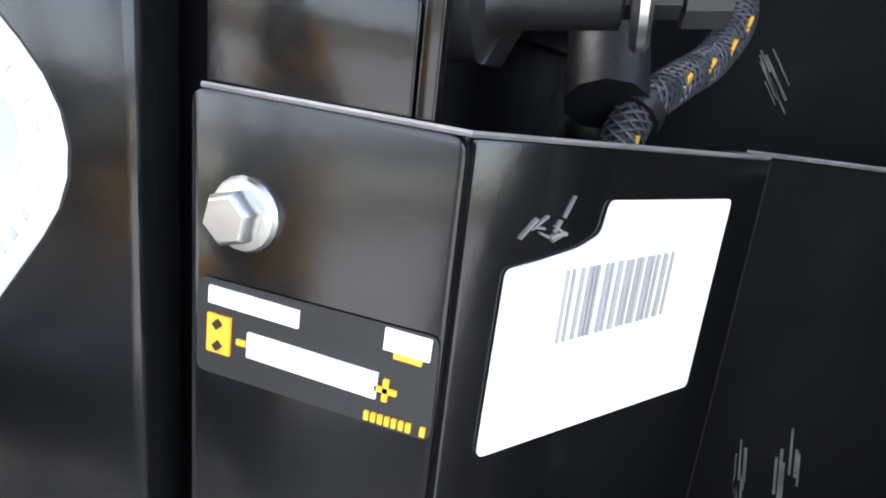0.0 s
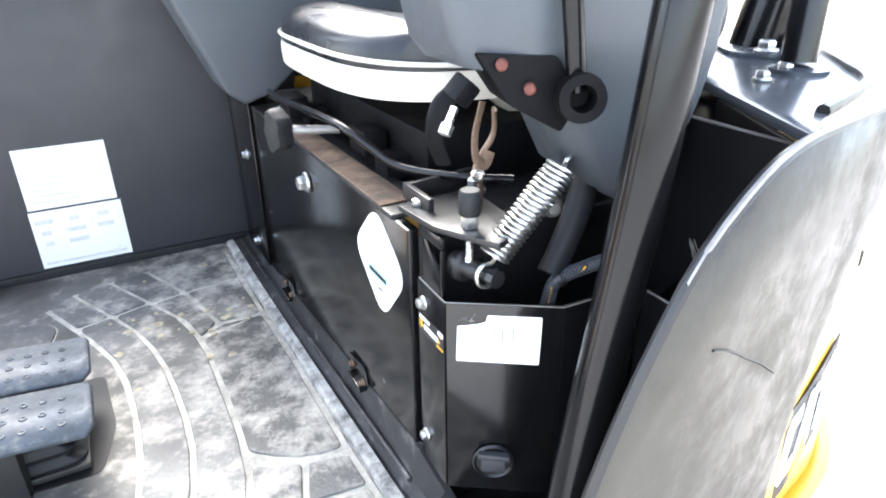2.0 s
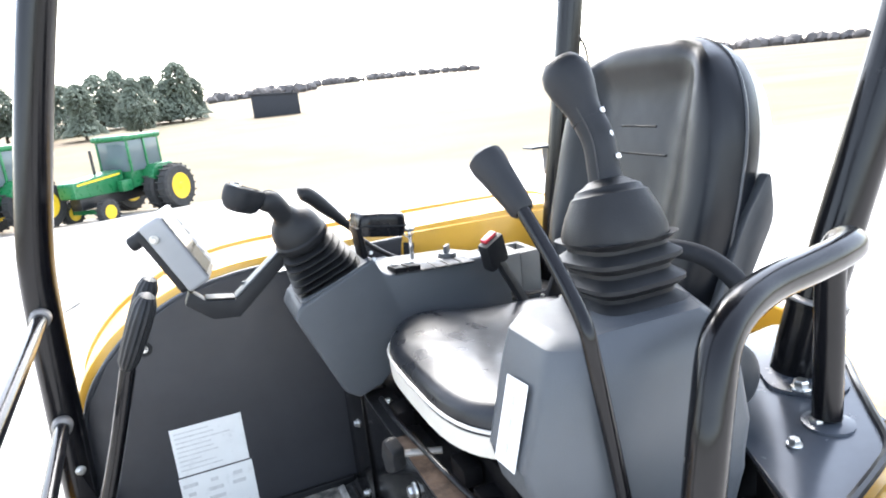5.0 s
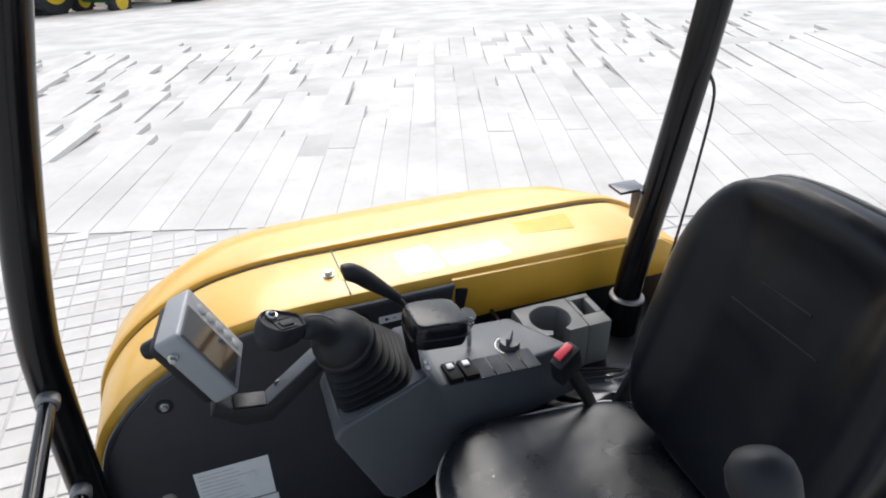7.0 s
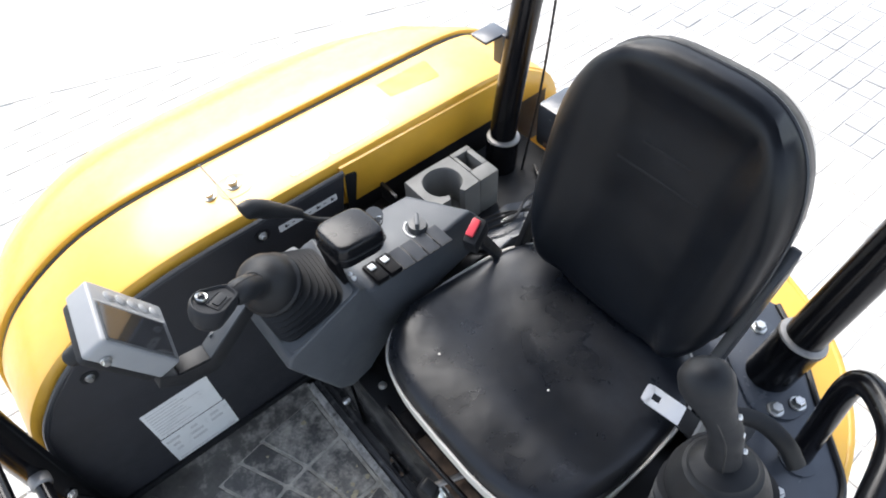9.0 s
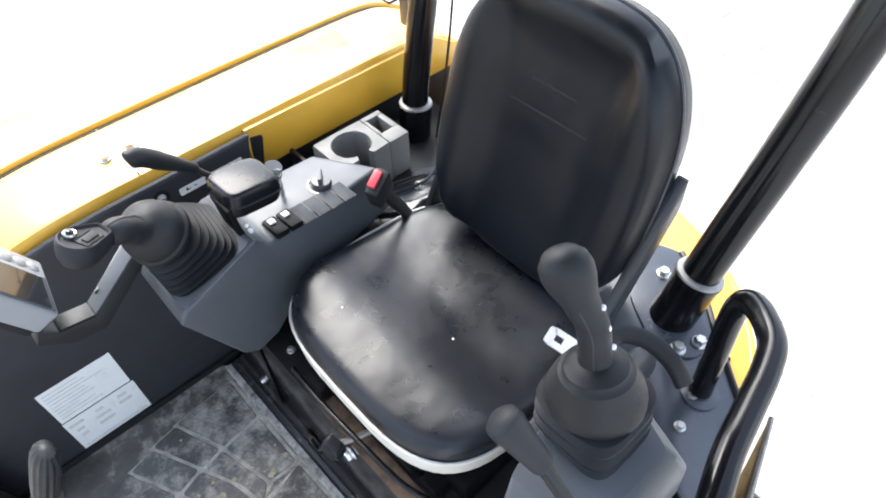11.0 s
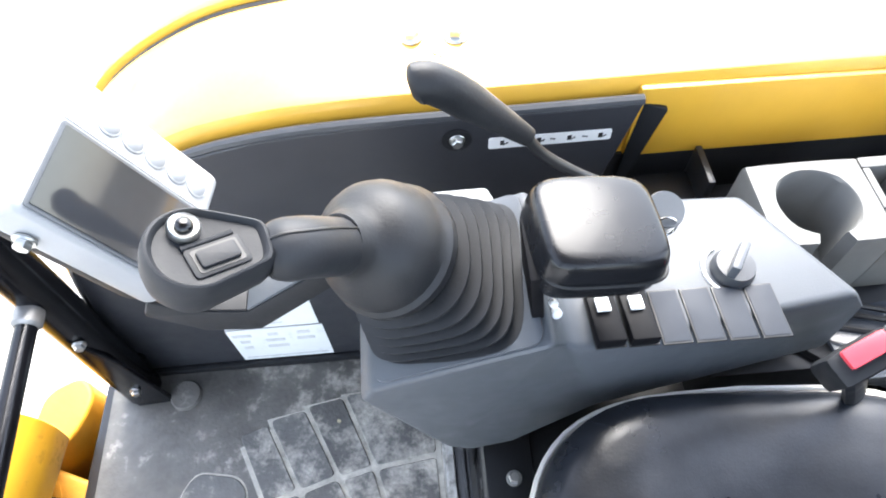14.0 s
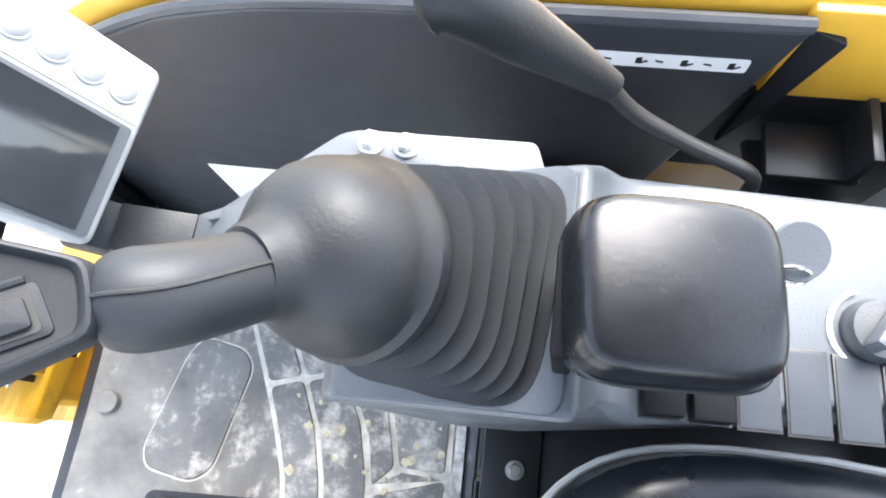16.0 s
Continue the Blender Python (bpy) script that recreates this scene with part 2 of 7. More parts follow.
def block(centre, size, bevel=0.003, segs=2, turn=(0, 0, 0)):
    bm = bmesh.new()
    bmesh.ops.create_cube(bm, size=1.0)
    bmesh.ops.scale(bm, vec=size, verts=bm.verts)
    bevelled(bm, bevel, segs)
    bmesh.ops.transform(bm, matrix=pose(*centre, *turn), verts=bm.verts)
    return bm


def slab(outline, depth, bevel=0.002, segs=2):
    """A flat polygon of 3D points, pushed along the vector depth."""
    bm = bmesh.new()
    d = Vector(depth)
    a = [bm.verts.new(Vector(p)) for p in outline]
    b = [bm.verts.new(Vector(p) + d) for p in outline]
    bm.faces.new(a), bm.faces.new(list(reversed(b)))
    n = len(a)
    for i in range(n):
        bm.faces.new((a[i], b[i], b[(i + 1) % n], a[(i + 1) % n]))
    bmesh.ops.recalc_face_normals(bm, faces=bm.faces)
    return bevelled(bm, bevel, segs)


def rounded(pts, r, n=4):
    """A 2D or 3D polygon with its corners rounded."""
    out, m = [], len(pts)
    P = [Vector(p) for p in pts]
    for i, p in enumerate(P):
        a, b = P[i - 1] - p, P[(i + 1) % m] - p
        s = min(r, a.length * 0.48, b.length * 0.48)
        a, b = p + a.normalized() * s, p + b.normalized() * s
        for j in range(n + 1):
            t = j / n
            out.append((1 - t) ** 2 * a + 2 * t * (1 - t) * p + t * t * b)
    return out


def curve(pts, steps=6):
    """Points on a smooth line through pts."""
    P = [Vector(p) for p in pts]
    P = [2 * P[0] - P[1]] + P + [2 * P[-1] - P[-2]]
    out = []
    for i in range(1, len(P) - 2):
        for j in range(steps):
            t = j / steps
            a, b, c, d = P[i - 1:i + 3]
            out.append(0.5 * (2 * b + (c - a) * t + (2 * a - 5 * b + 4 * c - d) * t * t + (3 * b - a - 3 * c + d) * t ** 3))
    return out + [P[-2]]


def loft(rings, caps=True, closed=False):
    bm = bmesh.new()
    R = [[bm.verts.new(Vector(p)) for p in ring] for ring in rings]
    n = len(R[0])
    pairs = list(zip(R, R[1:])) + ([(R[-1], R[0])] if closed else [])
    for a, b in pairs:
        for i in range(n):
            bm.faces.new((a[i], a[(i + 1) % n], b[(i + 1) % n], b[i]))
    if caps and not closed:
        bm.faces.new(list(reversed(R[0]))), bm.faces.new(R[-1])
    return bm


def tube(pts, r, n=12, caps=True, closed=False, flat=1.0):
    """A round bar along pts; r may be one radius or one per point."""
    P = [Vector(p) for p in pts]
    m = len(P)
    radii = [r] * m if isinstance(r, (int, float)) else list(r)
    rings, up = [], None
    for i, p in enumerate(P):
        if closed:
            d = P[(i + 1) % m] - P[i - 1]
        else:
            d = P[min(i + 1, m - 1)] - P[max(i - 1, 0)]
        d.normalize()
        if up is None:
            up = d.orthogonal().normalized()
        up = (up - d * up.dot(d)).normalized()
        side = d.cross(up)
        rings.append([p + radii[i] * (math.cos(a) * up + flat * math.sin(a) * side) for a in (2 * math.pi * j / n for j in range(n))])
    return loft(rings, caps, closed)


def lathe(profile, at, axis=(0, 0, 1), n=20):
    """(radius, height) pairs turned about an axis."""
    d = Vector(axis).normalized()
    u = d.orthogonal().normalized()
    v = d.cross(u)
    at = Vector(at)
    return loft([[at + d * h + max(r, 1e-4) * (math.cos(a) * u + math.sin(a) * v) for a in (2 * math.pi * j / n for j in range(n))] for r, h in profile])


def hexbolt(at, axis, r=0.0075, washer=True):
    d = Vector(axis).normalized()
    parts = [lathe([(r * 0.92, r * 0.3), (r, r * 0.45), (r, r * 1.05), (r * 0.8, r * 1.3), (r * 0.3, r * 1.3)], at, axis, 6)]
    if washer:
        parts.append(lathe([(r * 1.25, -0.001), (r * 1.35, r * 0.15), (r * 1.25, r * 0.35), (r * 0.5, r * 0.4)], at, d, 18))
    return merge(*parts)


def squircle(w, h, n=40, power=4.0):
    out = []
    for j in range(n):
        a = 2 * math.pi * j / n
        c, s = math.cos(a), math.sin(a)
        out.append((w * math.copysign(abs(c) ** (2 / power), c), h * math.copysign(abs(s) ** (2 / power), s)))
    return out


def cushion(at, u, v, w, outline, thick, top, power=4.0, n=48):
    """A padded slab: outline(s) gives 2D points (in u, v) for an inset s; top(a, b) the height of the padded face along w."""
    at, u, v, w = Vector(at), Vector(u).normalized(), Vector(v).normalized(), Vector(w).normalized()
    rings = []
    for inset, h in ((0.5, -thick), (0.04, -thick), (0.0, -thick * 0.8), (-0.012, -thick * 0.4)):
        rings.append([at + u * a + v * b + w * h for a, b in outline(inset)])
    for inset, drop in ((0.0, 0.30), (0.03, 0.14), (0.07, 0.05), (0.12, 0.012), (0.2, 0.0), (0.32, 0.0), (0.45, 0.0), (0.6, 0.0), (0.75, 0.0), (0.9, 0.0), (0.99, 0.0)):
        rings.append([at + u * a + v * b + w * (top(a, b) - thick * drop) for a, b in outline(inset)])
    return loft(rings)


def label_bar(parent, at, u, v, w, h, normal, mat, name="print_bar", lift=0.0006):
    """A thin printed bar on a label: centre, width along u, height along v."""
    at, u, v, nn = Vector(at), Vector(u), Vector(v), Vector(normal).normalized()
    q = [at + u * (sx * w / 2) + v * (sy * h / 2) for sx, sy in ((-1, -1), (1, -1), (1, 1), (-1, 1))]
    return part(name, slab([p - nn * 0.0004 for p in q], nn * (lift + 0.0004), 0), mat, parent)


# ---- ground and distance ----
def ground_height(x, y):
    far = math.hypot(x, y)
    z = -0.72 - 0.086 * min(max(y - 5.0, 0.0), 22.0)
    z += 0.010 * min(max(far - 32.0, 0.0), 80.0)
    z += 0.017 * min(max(far - 40.0, 0.0), 260.0)
    z += 5.5 * math.exp(-((x - 100) ** 2 + (y - 300) ** 2) / 120.0 ** 2)
    return z


def build_ground():
    rings = [0, 0.6, 1.2, 2, 3, 4.5, 6.5, 9, 12, 16, 21, 27, 35, 45, 60, 80, 110, 150, 200, 270, 360, 500, 800, 1500, 3500]
    bm = bmesh.new()
    n, rows = 72, []
    for r in rings[1:]:
        rows.append([bm.verts.new((r * math.cos(2 * math.pi * j / n), r * math.sin(2 * math.pi * j / n), ground_height(r * math.cos(2 * math.pi * j / n), r * math.sin(2 * math.pi * j / n)))) for j in range(n)])
    mid = bm.verts.new((0, 0, ground_height(0, 0)))
    for j in range(n):
        bm.faces.new((mid, rows[0][j], rows[0][(j + 1) % n]))
    for a, b in zip(rows, rows[1:]):
        for j in range(n):
            bm.faces.new((a[j], b[j], b[(j + 1) % n], a[(j + 1) % n]))
    m = bpy.data.materials.new("concrete_yard_and_dry_field")
    m.use_nodes = True
    nd, k = m.node_tree.nodes, m.node_tree.links
    b = nd["Principled BSDF"]
    b.inputs["Roughness"].default_value = 0.9
    at = nd.new("ShaderNodeTexCoord").outputs["Object"]

    def noise_(scale, detail=5.0):
        t = nd.new("ShaderNodeTexNoise")
        t.inputs["Scale"].default_value, t.inputs["Detail"].default_value = scale, detail
        k.new(at, t.inputs["Vector"])
        return t.outputs["Fac"]

    def ramp(v, stops):
        r = nd.new("ShaderNodeValToRGB")
        while len(r.color_ramp.elements) < len(stops):
            r.color_ramp.elements.new(0.5)
        for e, (p, c) in zip(r.color_ramp.elements, stops):
            e.position, e.color = p, (*c, 1)
        k.new(v, r.inputs["Fac"])
        return r.outputs["Color"]

    def mix(f, a, c):
        x = nd.new("ShaderNodeMix")
        x.data_type = "RGBA"
        k.new(f, x.inputs["Factor"]), k.new(a, x.inputs["A"]), k.new(c, x.inputs["B"])
        return x.outputs["Result"]

    dist = nd.new("ShaderNodeVectorMath")
    dist.operation = "LENGTH"
    k.new(at, dist.inputs[0])
    wob = nd.new("ShaderNodeMath")
    wob.operation = "MULTIPLY_ADD"
    k.new(noise_(0.12), wob.inputs[0])
    wob.inputs[1].default_value = 14.0
    k.new(dist.outputs["Value"], wob.inputs[2])
    edge = nd.new("ShaderNodeMapRange")
    edge.inputs["From Min"].default_value, edge.inputs["From Max"].default_value = 28.0, 33.0
    k.new(wob.outputs["Value"], edge.inputs["Value"])
    yard = ramp(noise_(1.3, 9), [(0.3, (0.40, 0.385, 0.36)), (0.55, (0.52, 0.50, 0.47)), (0.75, (0.60, 0.58, 0.55))])
    field = ramp(noise_(0.035, 6), [(0.35, (0.105, 0.071, 0.036)), (0.48, (0.135, 0.099, 0.052)), (0.56, (0.090, 0.082, 0.036)), (0.68, (0.150, 0.117, 0.070))])
    k.new(mix(edge.outputs["Result"], yard, field), b.inputs["Base Color"])
    u = nd.new("ShaderNodeBump")
    u.inputs["Strength"].default_value, u.inputs["Distance"].default_value = 0.3, 0.01
    k.new(noise_(40), u.inputs["Height"])
    k.new(u.outputs["Normal"], b.inputs["Normal"])
    g = part("ground", bm, m)
    tagged(g, "pale concrete yard running out into dry tan fields", "ground", kind="structure")


build_ground()

# ---- the machine's body: floor, walls, deck ----
OUTLINE = [(-0.575, -0.02), (-0.563, 0.08), (-0.545, 0.25), (-0.512, 0.385), (-0.462, 0.462), (-0.395, 0.522), (-0.30, 0.570), (-0.215, 0.590), (-0.12, 0.598), (0.03, 0.600), (0.192, 0.602)]


def build_floor():
    f = thing("floor", (-0.3, -0.45, -0.1), "black steel platform floor under the mat", "floor", kind="structure")
    pts = [(-0.63, 0.03), (0.19, 0.03), (0.19, -1.04), (-0.02, -1.075), (-0.20, -1.09), (-0.42, -1.04), (-0.57, -0.97), (-0.63, -0.88)]
    part("platform", slab(rounded([(x, y, -0.10) for x, y in pts], 0.05), (0, 0, 0.126), 0.008), SATIN, f)
    part("frame", block((-0.2, -0.45, -0.26), (1.0, 0.8, 0.34), 0.02), SATIN, f, "dark undercarriage frame below the platform")
    part("underframe", block((-0.2, -0.45, -0.58), (0.9, 0.6, 0.34), 0.02), SATIN, f)


build_floor()


def build_base():
    w = thing("seat_pedestal", (0.0, -0.45, -0.013), "glossy black steel seat pedestal with bolts and a rusty flange", "pedestal")
    part("front_panel", slab([(0.0, -0.832, 0.0), (0.0, -0.05, 0.0), (0.0, -0.05, 0.362), (0.0, -0.832, 0.368)], (0.012, 0, 0), 0.003), BLACK, w)
    part("side_strip", slab([(-0.004, -0.215, -0.012), (-0.004, -0.045, -0.012), (-0.004, -0.045, 0.40), (-0.004, -0.215, 0.40)], (0.003, 0, 0), 0.001), BLACK, w)
    part("corner_column", block((0.03, -0.06, 0.19), (0.05, 0.10, 0.40), 0.006), SATIN, w)
    part("top_flange", slab([(-0.002, -0.80, 0.366), (-0.002, -0.24, 0.361), (0.05, -0.24, 0.361), (0.05, -0.80, 0.366)], (0, 0, 0.006), 0.002), SATIN, w)
    part("rust_patch", slab([(-0.0025, -0.775, 0.3725), (-0.0025, -0.44, 0.369), (0.03, -0.44, 0.369), (0.034, -0.775, 0.3725)], (0, 0, 0.0016), 0.0004), RUST, w, "rust-brown worn flange edge")
    part("deck", block((0.27, -0.47, 0.352), (0.44, 0.76, 0.012), 0.003), SATIN, w)
    part("rear_wall", block((0.47, -0.45, 0.20), (0.02, 0.84, 0.42), 0.003), SATIN, w)
    # kick strip along the foot
    rings = []
    for y in (-0.03, -0.20, -0.40, -0.60, -0.75, -0.83, -0.87, -0.905):
        t = min(1.0, max(0.0, (-0.13 - y) / 0.71))
        e = max(0.0, (-0.83 - y) / 0.075)
        x0, zt = -0.038 + 0.021 * t, 0.054 + 0.066 * t - 0.085 * e
        rings.append([Vector(p) for p in ((x0, y, 0.020), (x0, y, 0.041), (x0 * 0.80, y, 0.045), (x0 * 0.28 + 0.012 * e, y, 0.046 + (zt - 0.046) * 0.30), (-0.0015 + 0.03 * e, y, zt), (0.006 + 0.03 * e, y, zt), (0.006 + 0.03 * e, y, 0.020))])
    part("kick_strip", loft(rings), KICK, w, "scuffed black kick strip rising along the panel foot", 24)
    part("edge_strip", loft([[Vector((x, y, z)) for x, z in ((xo, 0.036), (xo, 0.0445), (xo + 0.004, 0.0475), (xo + 0.014, 0.0490), (xo + 0.016, 0.036))] for y, xo in ((-0.03, -0.050), (-0.25, -0.047), (-0.50, -0.041), (-0.75, -0.034), (-0.90, -0.030))]), EDGE, w, "pale dusty edge strip along the mat", 24)
    part("kick_rail", tube([(-0.019, -0.04, 0.0475), (-0.0150, -0.40, 0.0540), (-0.0080, -0.83, 0.0670)], 0.0034, 8), KICK, w)
    for y, z in ((-0.670, 0.112), (-0.345, 0.078)):
        part("foot_bracket", merge(slab(rounded([(-0.0012, y - 0.034, z - 0.008), (-0.0012, y + 0.028, z - 0.016), (-0.0012, y + 0.028, z + 0.012), (-0.0012, y - 0.024, z + 0.016)], 0.004), (-0.0030, 0, 0), 0.0008), block((-0.007, y - 0.008, z - 0.011), (0.012, 0.040, 0.006), 0.002, turn=(6, 0, 0))), BLACK, w)
        for dy, dz in ((0.014, 0.004), (-0.022, -0.003)):
            part("bolt", hexbolt((-0.0045, y + dy, z + dz - 0.002), (-1, 0, 0), 0.0040), RUST, w)
    part("bolt", hexbolt((0.028, -0.308, 0.3675), (0, 0, 1), 0.0065), ZINC, w)
    for y, z, r in ((-0.525, 0.321, 0.0105), (-0.155, 0.261, 0.007), (-0.147, 0.086, 0.007)):
        part("bolt", hexbolt((-0.002 if r > 0.01 else -0.004, y, z), (-1, 0, 0), r), ZINC, w)
    # left corner box: front plate, slanted plate, side plate
    top = 0.321
    part("box_front", slab(rounded([(0.004, -0.8925, 0.108), (0.004, -0.8405, 0.112), (0.004, -0.8405, top + 0.002), (0.004, -0.8925, top)], 0.003), (0.006, 0, 0), 0.0008), BLACK, w)
    part("box_slant", slab([(0.0055, -0.8935, 0.108), (0.094, -0.9455, 0.100), (0.094, -0.9455, top - 0.004), (0.0055, -0.8935, top)], (0.003, 0.005, 0), 0.0008), BLACK, w)
    part("box_side", slab([(0.0950, -0.9460, 0.100), (0.185, -0.940, 0.09), (0.185, -0.940, top - 0.010), (0.0950, -0.9460, top - 0.004)], (0, 0.006, 0), 0.0008), DULL, w)
    part("box_wing", slab([(0.186, -0.945, -0.02), (0.186, -1.062, -0.02), (0.186, -1.062, top - 0.009), (0.186, -0.945, top - 0.010)], (0.005, 0, 0), 0.0015), DULL, w)
    part("worn_lip", tube([(0.1855, -0.948, top - 0.0090), (0.1855, -1.055, top - 0.0082)], 0.0010, 6), WORN, w, "edge worn to bare metal")
    part("box_floor", slab([(0.01, -0.84, 0.115), (0.01, -0.888, 0.115), (0.095, -0.938, 0.107), (0.3, -0.934, 0.107), (0.3, -0.84, 0.115)], (0, 0, 0.01), 0.001), SATIN, w)
    part("box_back", block((0.20, -0.84, 0.20), (0.36, 0.008, 0.34), 0.002), SATIN, w)
    part("side_plate", slab([(0.195, -0.945, -0.02), (0.50, -0.935, -0.02), (0.50, -0.935, 0.43), (0.195, -0.945, 0.29)], (0, 0.008, 0), 0.002), DULL, w)
    part("worn_lip", tube([(0.0052, -0.8420, top + 0.0024), (0.0052, -0.8925, top + 0.0006), (0.094, -0.9448, top - 0.0034), (0.184, -0.9390, top - 0.0094)], 0.0006, 6), WORN, w, "edge worn to bare metal")
    # dark block added behind the joint so that no light shows through
    part("joint_filler", block((0.022, -0.835, 0.18), (0.006, 0.030, 0.38), 0.001), DULL, w)
    # upright ear with a triangular hole
    part("ear", merge(slab([(0.006, -0.886, top + 0.001), (0.006, -0.8825, top + 0.001), (0.006, -0.8825, 0.3675), (0.006, -0.886, 0.3675)], (0.003, 0, 0), 0.0006),
                      slab([(0.006, -0.8820, top + 0.001), (0.006, -0.842, top + 0.003), (0.006, -0.842, 0.3675), (0.006, -0.857, 0.3675), (0.006, -0.8820, 0.340)], (0.003, 0, 0), 0.0006),
                      slab(rounded([(0.006, -0.886, 0.368), (0.006, -0.842, 0.368), (0.006, -0.842, 0.379), (0.006, -0.886, 0.379)], 0.004), (0.003, 0, 0), 0.0006)), BLACK, w)
    for z, r in ((0.302, 0.0052), (0.145, 0.0052)):
        part("bolt", hexbolt((0.004, -0.853, z), (-1, 0, 0), r), ZINC, w)
    # round port with a plug near the foot
    c, nn = Vector((0.044, -0.917, 0.143)), Vector((-0.509, -0.861, 0)).normalized()
    part("port_ring", lathe([(0.019, -0.002), (0.021, 0.001), (0.019, 0.003), (0.017, 0.001)], c, nn, 24), SATIN, w)
    part("port_plug", merge(block(c + nn * 0.003, (0.024, 0.008, 0.018), 0.002, turn=(0, 0, -37)), block(c + nn * 0.006 + Vector((0, 0, 0.012)), (0.03, 0.008, 0.006), 0.001, turn=(0, 0, -37))), DARKGREY, w)
    return w


def build_scuffs():
    random.seed(31)
    for _ in range(20):
        y, z = random.uniform(-0.82, -0.25), abs(random.gauss(0.02, 0.05)) + 0.012
        ln, th = random.uniform(0.004, 0.018), random.uniform(0.0005, 0.0012)
        a = random.gauss(0, 0.5)
        label_bar(base, (-0.0006, y, min(z, 0.30)), Vector((0, math.cos(a), math.sin(a))), Vector((0, -math.sin(a), math.cos(a))), ln, th, (-1, 0, 0), SCUFF, "scuff", 0.0003)
    for _ in range(16):
        y, z = random.uniform(-1.04, -0.955), random.uniform(0.03, 0.17)
        label_bar(base, (0.1855, y, z), Vector((0, 0.25, 1)).normalized(), Vector((0, 1, -0.25)).normalized(), random.uniform(0.008, 0.03), random.uniform(0.0006, 0.0016), (-1, 0, 0), SCUFF, "scuff", 0.0003)
    # two bundles of upright scratches on the wing, and one along the fold of the box
    for y0, z0 in ((-0.975, 0.176), (-0.992, 0.184)):
        for k in range(6):
            y, z = y0 + random.uniform(-0.005, 0.005), z0 + random.uniform(-0.010, 0.010)
            label_bar(base, (0.1855, y, z), Vector((0, 0.16, 1)).normalized(), Vector((0, 1, -0.16)).normalized(), random.uniform(0.012, 0.026), random.uniform(0.0005, 0.0012), (-1, 0, 0), SCUFF, "scuff", 0.0003)
    label_bar(base, (0.156, -0.9424, 0.2135), Vector((0.90, 0.06, -0.42)).normalized(), Vector((0.42, 0.03, 0.90)).normalized(), 0.046, 0.0012, (0.0665, -0.998, 0), SCUFF, "scuff", 0.0006)


